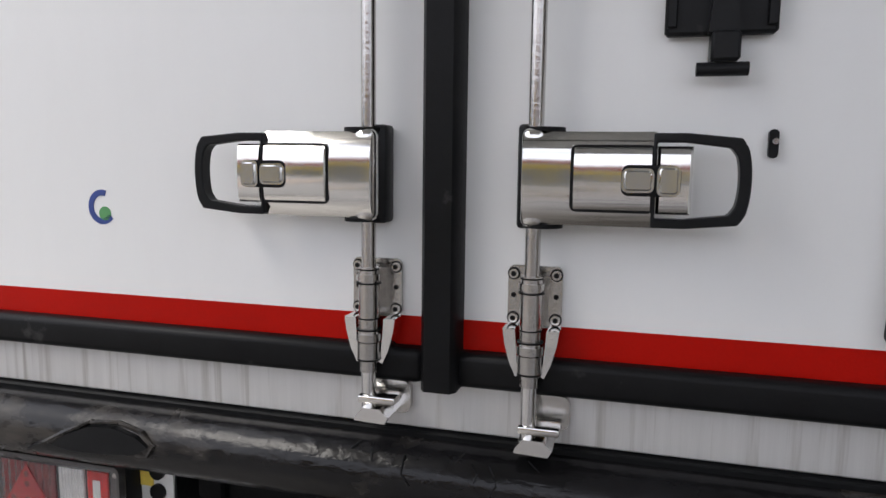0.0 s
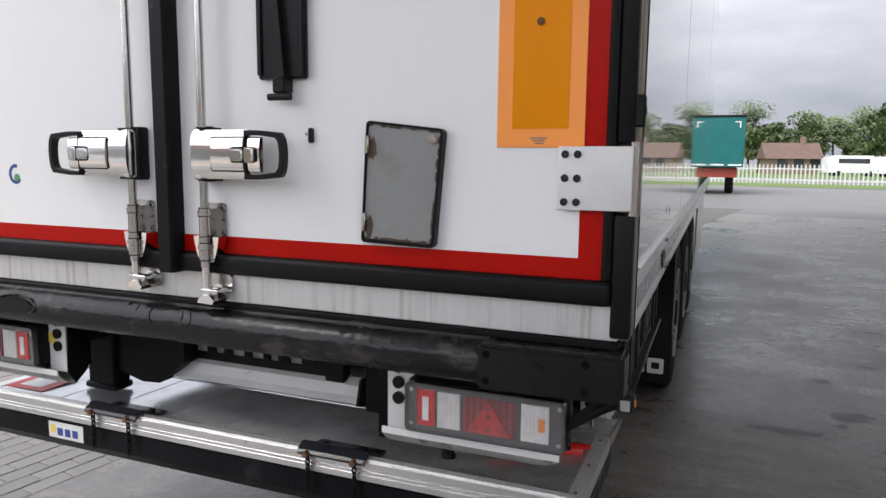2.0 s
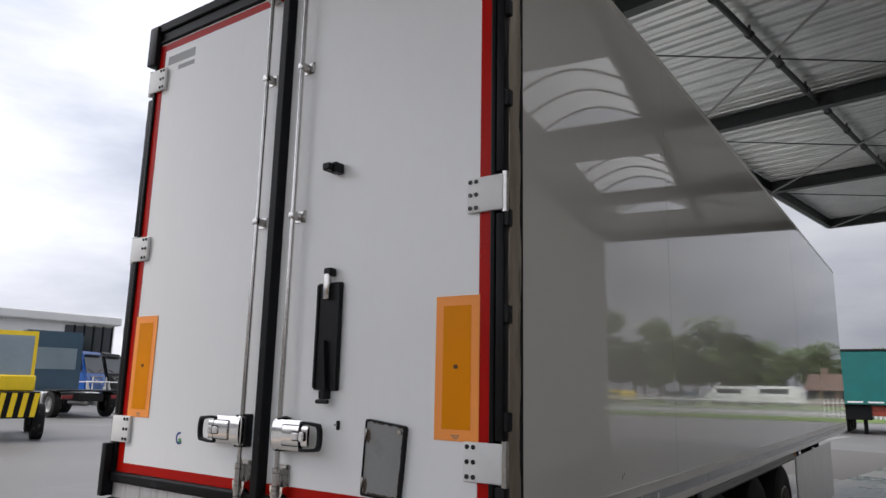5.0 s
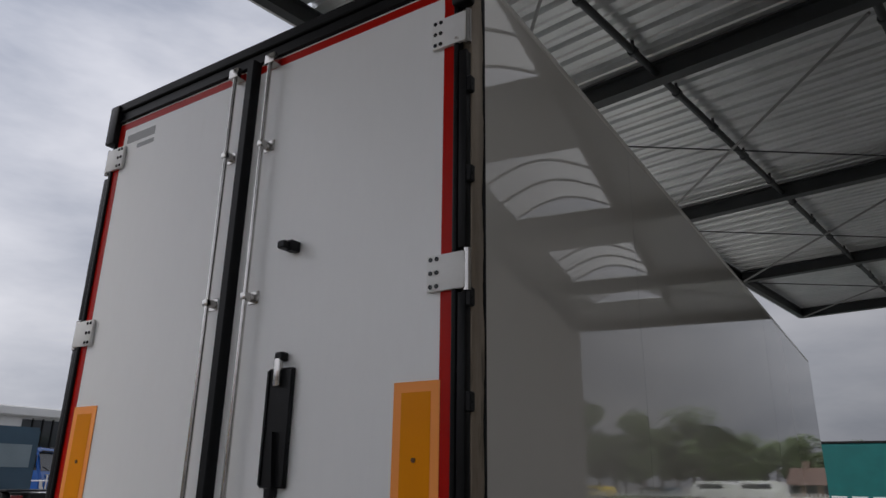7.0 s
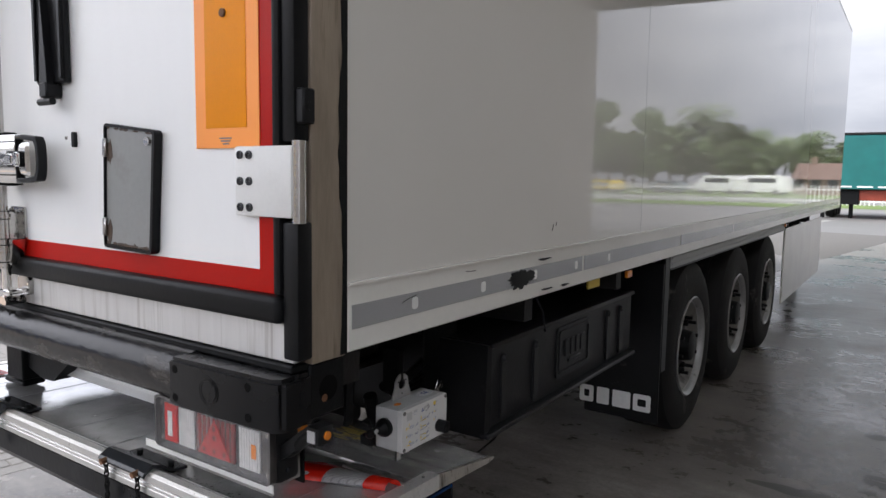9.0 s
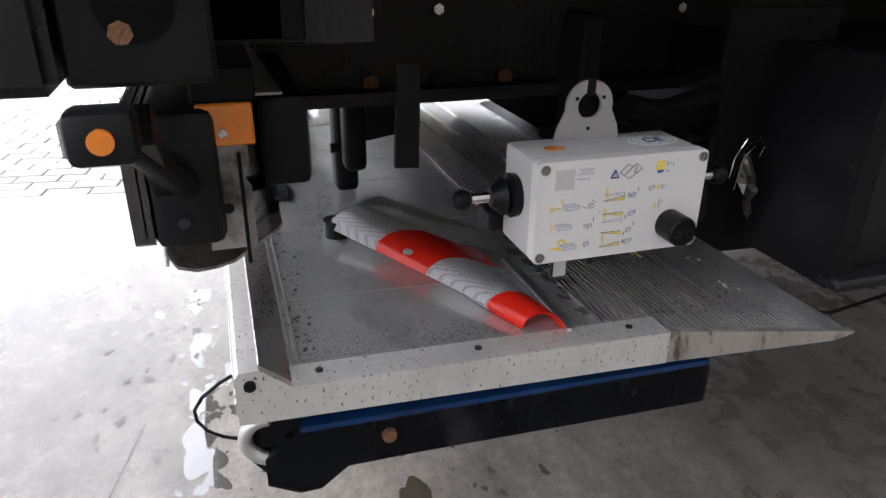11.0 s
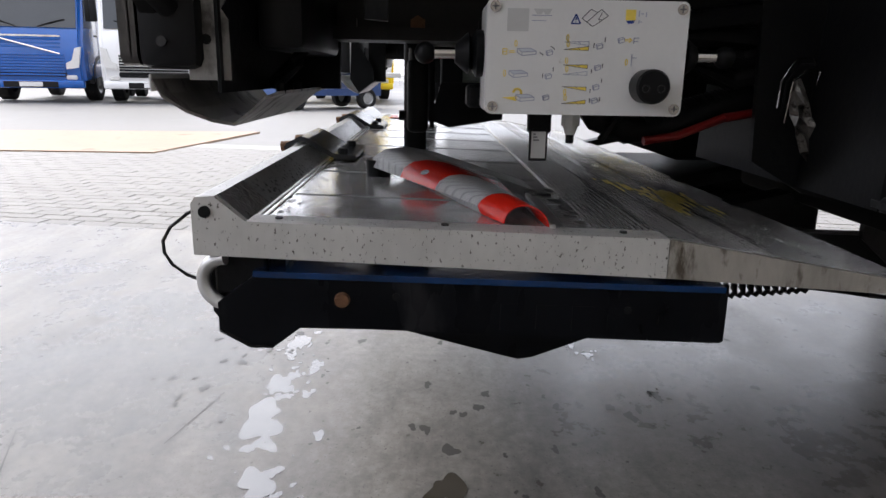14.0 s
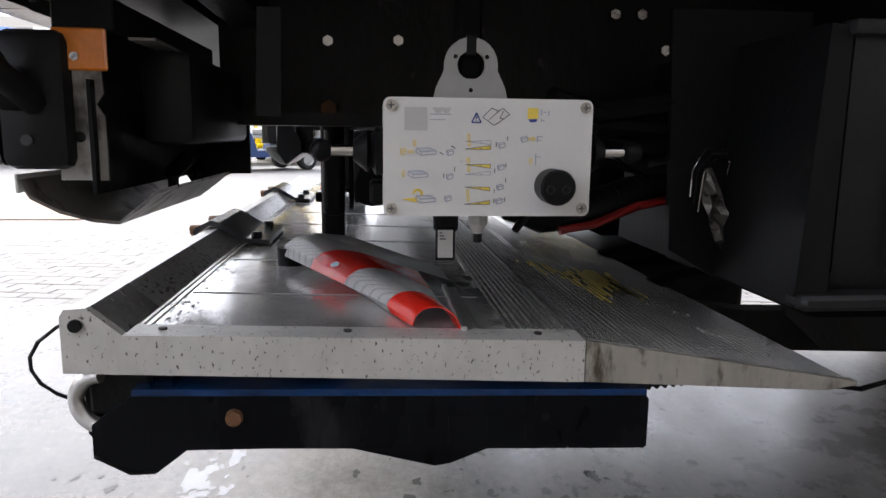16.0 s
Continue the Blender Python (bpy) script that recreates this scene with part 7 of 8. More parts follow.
def lorry(name, paint, label, m, low=False, group="parked trucks"):
    """A cab-over truck tractor that faces +y, standing on z = 0 about its front axle."""
    t = root(name, (0, 0, 0), label, "truck", group)
    cab = B()
    prof = [(1.35, 0.42), (1.42, 0.95), (1.38, 1.55), (1.28, 1.75), (1.02, 2.75), (0.92, 2.95), (0.55, 3.35 if not low else 3.0), (-0.85, 3.45 if not low else 3.0), (-0.85, 0.75), (-0.55, 0.55)]
    bm_prism(cab, prof, "x", -1.23, 1.23)
    bmesh.ops.bevel(cab, geom=[e for e in cab.edges if abs(abs(e.verts[0].co.x) - 1.23) < 1e-4 and abs(e.verts[0].co.x - e.verts[1].co.x) < 1e-4], offset=0.10, segments=3, affect="EDGES")
    part("cab", cab, paint, t)
    ws = bm_prism(B(), [(1.285, 1.78), (1.30, 1.78), (1.045, 2.72), (1.03, 2.72)], "x", -1.10, 1.10)
    part("windscreen", ws, GLASS, t, smooth=False)
    for s in (1, -1):
        part("side_window", bm_prism(B(), [(1.12, 1.80), (0.92, 2.62), (0.05, 2.62), (0.05, 1.80)], "x", *sorted((s * 1.225, s * 1.236))), GLASS, t, smooth=False)
        part("mirror", bx(*sorted((s * 1.27, s * 1.42)), 0.95, 1.07, 1.95, 2.55, bev=0.03, seg=2), BLACK_PLASTIC, t)
        hl = part("headlight", bm_prism(B(), [(s * 0.84, 0.80), (s * 1.12, 0.84), (s * 1.20, 1.34), (s * 1.06, 1.30), (s * 0.98, 1.02), (s * 0.84, 0.94)] if s > 0 else [(s * 0.84, 0.80), (s * 0.84, 0.94), (s * 0.98, 1.02), (s * 1.06, 1.30), (s * 1.20, 1.34), (s * 1.12, 0.84)], "y", 1.36, 1.45), LENS_CLEAR, t, "clear headlight", smooth=False)
        part("fog_lamp", bx(*sorted((s * 0.80, s * 1.05)), 1.36, 1.41, 0.55, 0.66, bev=0.02), LENS_CLEAR, t)
        part("step", bx(*sorted((s * 1.02, s * 1.22)), 0.55, 1.0, 0.45, 0.9, bev=0.02), BLACK_PLASTIC, t)
        for y, r in ((0.0, 0.5), (-3.7, 0.5)):
            wh = part("wheel", bm_lathe(B(), [(-0.15, 0.3), (-0.16, 0.44), (-0.13, 0.5), (0.13, 0.5), (0.16, 0.44), (0.15, 0.3)], (s * 1.05, y, r), 28), TYRE, t)
            part("rim", bm_lathe(B(), [(s * 0.15, 0.3), (s * 0.13, 0.28), (s * 0.05, 0.25), (s * 0.06, 0.14), (s * 0.13, 0.12), (s * 0.13, 0.001)], (s * 1.05, y, r), 24), RIM, wh)
    gr = B()
    for i in range(8):
        bm_box(gr, -0.80, 0.80, 1.385, 1.438, 0.64 + i * 0.068, 0.685 + i * 0.068, bev=0.008)
    part("grille", gr, BLACK_PLASTIC if paint is not TRUCK_BLUE else TRUCK_BLUE, t)
    part("grille_back", bx(-0.82, 0.82, 1.36, 1.39, 0.62, 1.14), BLACK_PLASTIC, t, smooth=False)
    for q_ in range(3):
        part("upper_grille", bx(-0.75, 0.75, 1.37, 1.405, 1.29 + q_ * 0.10, 1.36 + q_ * 0.10, bev=0.02), BLACK_PLASTIC if paint is not TRUCK_BLUE else TRUCK_BLUE, t)
    part("emblem_bar", bx(-0.75, 0.75, 1.395, 1.41, 1.56, 1.60), CHROME, t)
    part("bumper", bx(-1.2, 1.2, 1.22, 1.44, 0.34, 0.54, bev=0.05, seg=2), paint, t)
    part("air_intake", bx(-0.62, 0.62, 1.425, 1.446, 0.36, 0.50, bev=0.01), BLACK_PLASTIC, t)
    for s in (1, -1):
        part("wiper", bm_tube(B(), [(s * 0.25, 1.300, 1.80), (s * 0.55, 1.285, 1.90), (s * 0.85, 1.265, 1.98)], 0.018, 5), BLACK_PLASTIC, t)
        part("door_gap", bx(*sorted((s * 1.226, s * 1.235)), -0.02, 0.0, 1.0, 2.70), BLACK_PLASTIC, t, smooth=False)
        part("door_handle", bx(*sorted((s * 1.23, s * 1.25)), 0.08, 0.28, 1.62, 1.67, bev=0.01), BLACK_PLASTIC, t)
        part("wheel_arch", bm_prism(B(), [(0.66 * math.cos(q_ * 0.2618), 0.5 + 0.66 * math.sin(q_ * 0.2618)) for q_ in range(13)] + [(0.57 * math.cos(q_ * 0.2618), 0.5 + 0.57 * math.sin(q_ * 0.2618)) for q_ in range(12, -1, -1)], "x", *sorted((s * 1.0, s * 1.245))), BLACK_PLASTIC, t)
        part("fuel_tank", bx(*sorted((s * 0.60, s * 1.15)), -2.9, -1.2, 0.40, 0.95, bev=0.08, seg=3), ALU, t)
    part("grille_bar", bm_tube(B(), [(-0.72, 1.425, 1.16), (0.72, 1.435, 1.54)], 0.02, 6), CHROME, t)
    part("number_plate", bx(-0.26, 0.26, 1.44, 1.45, 0.38, 0.49), TEXT_WHITE, t, smooth=False)
    part("rear_window", bx(-0.95, 0.95, -0.864, -0.848, 1.85, 2.75), FAR_GLASS, t, smooth=False)
    part("sun_visor", bx(-1.0, 1.0, 1.05, 1.25, 2.74, 2.80, bev=0.02), BLACK_PLASTIC, t)
    ch = B()
    bm_box(ch, -0.45, 0.45, -4.6, -0.8, 0.62, 0.92)
    part("chassis", ch, DARK_FRAME, t, smooth=False)
    part("mudguard", bx(-1.22, 1.22, -4.35, -3.05, 0.98, 1.05, bev=0.02), BLACK_PLASTIC, t)
    for s in (1, -1):
        part("rear_lamp", bx(*sorted((s * 0.75, s * 1.15)), -4.66, -4.6, 0.72, 0.86, bev=0.01), LENS_RED, t)
    t.matrix_basis = m
    return t


lorry("blue_truck", TRUCK_BLUE, "bright blue cab-over truck parked in the yard", pose(-17.0, -9.6, 0, 0, 0, -80))
lorry("white_truck", TRUCK_WHITE, "white cab-over truck parked beside a blue one", pose(-17.4, -6.85, 0, 0, 0, -76))
lorry("grey_truck", TRUCK_GREY, "grey-blue truck tractor seen from behind", pose(-33.6, 15.0, 0, 0, 0, 87) @ Matrix.Scale(1.15, 4))
lorry("yellow_truck", YELLOW, "yellow cab-over truck parked in the yard", pose(-21.8, -2.2, 0, 0, 0, -80))
for k, (x, y, c, l) in enumerate(((-43.5, 21.6, TRUCK_BLUE, "blue truck cab behind the yard fence"), (-45.4, 24.1, BLACK_STEEL, "black truck cab behind the yard fence"), (-47.3, 26.6, TRUCK_WHITE, "white truck cab behind the yard fence"))):
    lorry("truck", c, l, pose(x, y, 0, 0, 0, -53) @ Matrix.Scale(1.15, 4), low=True)

# small blue tow tractor with a yellow load
tug = root("tow_tractor", (0, 0, 0), "small blue tow tractor with a canopy", "tow tractor")
tb_ = B()
bm_prism(tb_, [(-1.35, 0.30), (-1.35, 0.82), (-0.55, 0.86), (-0.45, 0.48), (0.35, 0.45), (0.50, 0.85), (1.30, 0.72), (1.42, 0.32)], "x", -0.62, 0.62)
part("body", tb_, TUG_BLUE, tug)
part("stripe", bx(-0.626, -0.62, -1.2, -0.1, 0.62, 0.68), TEXT_WHITE, tug, smooth=False)
part("roof", bx(-0.62, 0.62, -0.9, 0.75, 1.90, 1.97, bev=0.03), TRUCK_WHITE, tug)
for s in (1, -1):
    for y in (-0.85, 0.7):
        part("post", bm_cyl(B(), (s * 0.56, y, 0.8), (s * 0.56, y * 0.9, 1.92), 0.025, 8), TRUCK_WHITE, tug)
    for y in (-0.95, 0.92):
        wh = part("wheel", bm_lathe(B(), [(-0.1, 0.14), (-0.11, 0.21), (-0.08, 0.24), (0.08, 0.24), (0.11, 0.21), (0.1, 0.14)], (s * 0.58, y, 0.24), 22), TYRE, tug)
        part("rim", bm_lathe(B(), [(s * 0.1, 0.14), (s * 0.07, 0.12), (s * 0.08, 0.001)], (s * 0.58, y, 0.24), 18), RIM, wh)
part("seat", bx(-0.5, 0.5, -0.55, -0.1, 0.80, 0.98, bev=0.04), GREY_PANEL, tug)
part("seat_back", bx(-0.5, 0.5, -0.62, -0.5, 0.95, 1.35, bev=0.04), STRIP, tug, "beige seat back")
part("steering_wheel", bm_lathe(B(), [(0, 0.19), (0.02, 0.19), (0.02, 0.17), (0, 0.17)], (0, 0, 0), 20), BLACK_PLASTIC, tug).data.transform(Matrix.Translation((0.25, 0.22, 1.12)) @ Matrix.Rotation(radians(65), 4, "X") @ Matrix.Rotation(radians(90), 4, "Y"))
part("load_box", bx(0.10, 0.55, 0.25, 0.75, 0.84, 1.08, bev=0.03), YELLOW, tug, "yellow box on the bonnet")
tug.matrix_basis = pose(-15.0, -2.25, 0, 0, 0, 217.7)

# yellow terminal tractor
yt = root("terminal_tractor", (0, 0, 0), "yellow terminal tractor with striped bumper", "yard tractor")
cab = bm_prism(B(), [(-0.8, 1.35), (-0.8, 3.05), (0.70, 3.05), (0.80, 1.75), (0.85, 1.35)], "x", -0.75, 0.75)
part("cab", cab, YELLOW, yt, smooth=False)
part("windscreen", bm_prism(B(), [(0.80, 1.80), (0.815, 1.80), (0.725, 2.92), (0.71, 2.92)], "x", -0.66, 0.66), FAR_GLASS, yt, smooth=False)
for s in (1, -1):
    part("side_window", bx(*sorted((s * 0.75, s * 0.757)), -0.68, 0.48, 1.85, 2.88), GLASS, yt, smooth=False)
part("chassis", bx(-0.55, 0.55, -3.6, 1.1, 0.75, 1.30, bev=0.03), BLACK_STEEL, yt)
bp = part("bumper", bx(-0.95, 0.95, 0.95, 1.25, 0.62, 1.35, bev=0.03), BLACK_STEEL, yt, "black bumper with yellow stripes")
for i in range(7):
    x = -0.86 + i * 0.27
    part("bumper_stripe", bm_prism(B(), [(x, 0.66), (x + 0.13, 0.66), (x + 0.05, 1.31), (x - 0.08, 1.31)], "y", 1.25, 1.256), YELLOW, bp, smooth=False)
part("bonnet", bx(-0.80, 0.80, 0.3, 0.95, 1.35, 1.80, bev=0.04), YELLOW, yt)
for s in (1, -1):
    for y in (0.4, -2.7):
        wh = part("wheel", bm_lathe(B(), [(-0.15, 0.3), (-0.16, 0.44), (-0.13, 0.5), (0.13, 0.5), (0.16, 0.44), (0.15, 0.3)], (s * 1.0, y, 0.5), 26), TYRE, yt)
        part("rim", bm_lathe(B(), [(s * 0.15, 0.3), (s * 0.06, 0.26), (s * 0.10, 0.001)], (s * 1.0, y, 0.5), 20), YELLOW, wh)
yt.matrix_basis = pose(-19.5, 7.15, 0, 0, 0, -112)

# low flat trailer behind the tug
ft = root("flat_trailer", (0, 0, 0), "empty grey flat trailer in the yard", "trailer")
part("deck", bx(-1.2, 1.2, -2.6, 2.6, 0.72, 0.86, bev=0.02), ALU, ft)
for s in (1, -1):
    for y in (-1.6, -0.4):
        part("wheel", bm_lathe(B(), [(-0.12, 0.001), (-0.13, 0.34), (-0.1, 0.38), (0.1, 0.38), (0.13, 0.34), (0.12, 0.001)], (s * 1.0, y, 0.38), 22), TYRE, ft)
ft.matrix_basis = pose(-18.6, -3.2, 0, 0, 0, 12)

# teal curtain-side body on a red chassis
gt = root("curtain_trailer", (0.5, 35.0, 0), "teal curtain-side truck body on a red chassis", "trailer")
part("curtain", bx(-1.45, 2.45, 33.9, 40.0, 1.28, 3.62, bev=0.03), TEAL, gt)
part("roof", bx(-1.48, 2.48, 33.87, 40.0, 3.62, 3.72, bev=0.02), DARK_FRAME, gt)
for i in range(5):
    x = -1.35 + i * 0.78
    part("curtain_strap", bx(x, x + 0.60, 33.885, 33.9, 1.36, 1.43), TEXT_WHITE, gt, "pale strap at the curtain foot", smooth=False)
part("corner_mark", bm_prism(B(), [(2.0, 3.42), (2.25, 3.42), (2.25, 3.12), (2.20, 3.12), (2.20, 3.37), (2.0, 3.37)], "y", 33.885, 33.9), TEXT_WHITE, gt, smooth=False)
part("chassis", bx(-1.0, 2.2, 34.2, 40.0, 0.80, 1.26, bev=0.02), RED_CHASSIS, gt, "red painted chassis")
part("side_box", bx(-1.4, 0.3, 34.1, 35.0, 0.62, 1.24, bev=0.02), BLACK_STEEL, gt)
for x in (-1.1, 0.0):
    part("leg", bx(x - 0.08, x + 0.08, 34.6, 34.76, 0.0, 0.8), BLACK_STEEL, gt)
for y in (36.0, 37.3, 38.6):
    part("wheel", bm_lathe(B(), [(-0.18, 0.001), (-0.19, 0.45), (-0.15, 0.5), (0.15, 0.5), (0.19, 0.45), (0.18, 0.001)], (1.9, y, 0.5), 24), TYRE, gt)
    part("wheel", bm_lathe(B(), [(-0.18, 0.001), (-0.19, 0.45), (-0.15, 0.5), (0.15, 0.5), (0.19, 0.45), (0.18, 0.001)], (-0.9, y, 0.5), 24), TYRE, gt)

# grass verge, picket fence along it
def strip(name, pts, w, z, material, label, category, kind):
    bm = B()
    prev = None
    for i, (x, y) in enumerate(pts):
        a, b = pts[max(i - 1, 0)], pts[min(i + 1, len(pts) - 1)]
        dx, dy = b[0] - a[0], b[1] - a[1]
        ln = math.hypot(dx, dy)
        nx, ny = dy / ln * w, -dx / ln * w
        row = [bm.verts.new((x, y, z)), bm.verts.new((x - nx, y - ny, z))]
        if prev:
            bm.faces.new((prev[0], row[0], row[1], prev[1]))
        prev = row
    bmesh.ops.recalc_face_normals(bm, faces=bm.faces[:])
    return solid(name, bm, material, label, category, kind=kind, smooth=False)


VERGE = [(-70, 58), (-30, 53), (0, 48), (25, 44), (48, 36), (62, 18), (70, -10), (72, -60)]
strip("grass_verge", VERGE, 9.0, 0.01, GRASS, "mown green grass verge", "grass", "stuff")
strip("grass_field", [(x * 1.6, y * 1.6) for x, y in VERGE], 60.0, 0.012, GRASS, "rough green meadow behind the fence", "grass", "stuff")


def along(pts, step):
    out = []
    for (x0, y0), (x1, y1) in zip(pts, pts[1:]):
        ln = math.hypot(x1 - x0, y1 - y0)
        for i in range(int(ln / step)):
            out.append((x0 + (x1 - x0) * i * step / ln, y0 + (y1 - y0) * i * step / ln, math.atan2(y1 - y0, x1 - x0)))
    return out


def fence(name, pts, off, h, step, label):
    f = root(name, (pts[0][0], pts[0][1], 0), label, "fence")
    posts, rails = B(), B()
    for x, y, a in along(pts, step):
        x, y = x - math.sin(a) * off, y + math.cos(a) * off
        c, s_ = math.cos(a) * 0.045, math.sin(a) * 0.045
        vs = [(x - c, y - s_, 0.1), (x + c, y + s_, 0.1), (x + c, y + s_, h), (x, y, h + 0.06), (x - c, y - s_, h)]
        posts.faces.new([posts.verts.new(v) for v in vs])
    bmesh.ops.solidify(posts, geom=posts.faces[:], thickness=0.03)
    tagged(part("palisade", posts, TRUCK_WHITE, f, smooth=False), kind="stuff")
    for (x0, y0), (x1, y1) in zip(pts, pts[1:]):
        a = math.atan2(y1 - y0, x1 - x0)
        ox, oy = -math.sin(a) * (off + 0.05), math.cos(a) * (off + 0.05)
        for z in (0.35, h - 0.25):
            part("rail", bm_cyl(B(), (x0 + ox, y0 + oy, z), (x1 + ox, y1 + oy, z), 0.035, 6), TRUCK_WHITE, f)
    return f


fence("picket_fence", VERGE[1:7], 4.0, 1.35, 0.26, "white picket fence along the grass verge")
fence("yard_fence", [(-62, -14), (-46, 4), (-38, 20), (-40, 34), (-36, 50)], 0.0, 1.75, 0.9, "white steel yard fence")

# office building with window band
ob_ = root("office_building", (-62, 34, 0), "flat-roofed white office building with a dark window band", "building")
part("wall", bx(-78, -56, 2, 31.3, 0, 6.2), BUILDING, ob_, smooth=False)
part("roof", bx(-78.4, -55.4, 1.5, 31.6, 6.2, 6.95, bev=0.1), BUILDING, ob_, smooth=False)
for i in range(5):
    y = 27.0 + i * 0.82
    w_ = part("window", bx(-56.0, -55.9, y, y + 0.72, 3.9, 6.0), GLASS, ob_, smooth=False)
    part("mullion", bx(-55.9, -55.82, y + 0.72, y + 0.82, 3.8, 6.1), BLACK_STEEL, ob_, smooth=False)
hb_ = root("warehouse", (-60, -40, 0), "long pale warehouse across the yard", "building")
part("wall", bx(-80, -48, -70, -8, 0, 7.5), BUILDING, hb_, smooth=False)
part("roof", bx(-80.5, -47.6, -70.5, -7.6, 7.5, 8.2), WALL_SHEET, hb_, smooth=False)
for i in range(6):
    part("gate", bx(-48.0, -47.92, -66 + i * 9.5, -61.5 + i * 9.5, 0, 4.5), GREY_PANEL, hb_, "grey roller gate", smooth=False)
# building behind the walk, with a dark red fascia and a yellow rack
rb = root("depot_building", (4, -27, 0), "grey depot building with a dark red fascia", "building")
part("wall", bx(-26, 30, -36, -27, 0, 6.0), WALL_SHEET, rb, smooth=False)
part("fascia", bx(-26.1, 30.1, -27.12, -26.9, 4.3, 6.0), RED_CHASSIS, rb, "dark red fascia", smooth=False)
part("loading_rack", bx(-20, 2, -26.6, -26.3, 2.9, 3.6), YELLOW, rb, "yellow painted rack beam", smooth=False)
for i in range(10):
    part("rack_post", bx(-20 + i * 2.4, -19.8 + i * 2.4, -26.5, -26.3, 0, 2.9), YELLOW, rb, smooth=False)

for i in range(6):
    part("gate", bx(-24 + i * 9, -19.5 + i * 9, -26.98, -26.9, 0, 4.0), GREY_PANEL, rb, "grey loading gate", smooth=False)


def house(x, y, rz, w, dp, h):
    t = root("house", (0, 0, 0), "brick house with a brown tiled pitched roof", "house", "far houses")
    part("wall", bx(-w / 2, w / 2, -dp / 2, dp / 2, 0, h), BRICK, t, smooth=False)
    part("roof", bm_prism(B(), [(-dp / 2 - 0.5, h), (0, h + dp * 0.42), (dp / 2 + 0.5, h)], "x", -w / 2 - 0.4, w / 2 + 0.4), ROOF_TILE, t, smooth=False)
    for i in range(3):
        part("window", bx(-w / 2 + 1.2 + i * w / 3.2, -w / 2 + 2.4 + i * w / 3.2, -dp / 2 - 0.03, -dp / 2 + 0.02, 0.9, 2.1), GLASS, t, smooth=False)
    part("chimney", bx(w * 0.2, w * 0.2 + 0.6, -0.3, 0.3, h + dp * 0.3, h + dp * 0.42 + 0.8), BRICK, t, smooth=False)
    t.matrix_basis = pose(x, y, 0, 0, 0, rz)


house(9.8, 101, 8, 6.2, 5.0, 2.0)
house(-20, 118, 0, 14, 7, 2.5)

# parked far vehicles
for k, (x, y, rz, w_, h_, c, l) in enumerate(((15.8, 92, 10, 6.0, 2.4, TRUCK_WHITE, "white caravan parked behind the fence"), (20.5, 90, 15, 5.6, 2.3, TRUCK_WHITE, "white caravan parked behind the fence"), (26, 87, 20, 4.2, 1.5, TRUCK_GREY, "grey car parked behind the fence"), (33, 84, 25, 4.4, 1.5, YELLOW, "yellow car parked behind the fence"))):
    t = root("caravan" if h_ > 2 else "car", (0, 0, 0), l, "caravan" if h_ > 2 else "car", "far vehicles")
    part("body", bm_prism(B(), [(-w_ / 2, 0.4), (-w_ / 2, h_ * 0.85), (-w_ * 0.4, h_), (w_ * 0.3, h_), (w_ * 0.45, h_ * 0.6), (w_ / 2, h_ * 0.5), (w_ / 2, 0.4)], "y", -1.0, 1.0), c, t)
    part("window", bx(-w_ * 0.3, w_ * 0.25, -1.01, 1.01, h_ * 0.62, h_ * 0.85), GLASS, t, smooth=False)
    for xx in (-w_ * 0.3, w_ * 0.3):
        part("wheel", bm_cyl(B(), (xx, -1.02, 0.32), (xx, 1.02, 0.32), 0.32, 16), TYRE, t)
    t.matrix_basis = pose(x, y, 0, 0, 0, rz)


def tree_mesh(seed, h):
    rnd = random.Random(seed)
    tk = B()
    bm_tube(tk, [(0, 0, 0), (0.1, 0.05, h * 0.25), (-0.05, 0.1, h * 0.5), (0.05, 0, h * 0.75)], 0.22, 8)
    for i in range(6):
        a, z = rnd.random() * 6.28, h * (0.28 + 0.08 * i)
        bm_tube(tk, [(0, 0, z), (math.cos(a) * h * 0.12, math.sin(a) * h * 0.12, z + h * 0.1), (math.cos(a) * h * 0.22, math.sin(a) * h * 0.22, z + h * 0.22)], 0.07, 6)
    trunk = mesh_of("trunk", tk, BARK)
    vs, fs = [], []
    clumps = []
    for i in range(16):
        a, r, z = rnd.random() * 6.28, rnd.random() ** 0.6 * h * 0.30, h * (0.36 + 0.55 * rnd.random())
        clumps.append((math.cos(a) * r, math.sin(a) * r, z, h * (0.10 + 0.09 * rnd.random())))
    for cx, cy, cz, cr in clumps:
        for _ in range(190):
            d = Vector((rnd.gauss(0, 1), rnd.gauss(0, 1), rnd.gauss(0, 1))).normalized() * cr * (0.55 + 0.5 * rnd.random())
            c = Vector((cx, cy, cz)) + Vector((d.x, d.y, d.z * 0.8))
            s = 0.16 + 0.24 * rnd.random()
            u = Vector((rnd.gauss(0, 1), rnd.gauss(0, 1), rnd.gauss(0, 1))).normalized()
            w = u.orthogonal().normalized()
            k = len(vs)
            vs += [c + u * s, c + w * s * 0.6, c - u * s, c - w * s * 0.6]
            fs.append((k, k + 1, k + 2, k + 3))
    crown = bpy.data.meshes.new("crown")
    crown.from_pydata([tuple(v) for v in vs], [], fs)
    crown.materials.append(LEAF)
    return trunk, crown


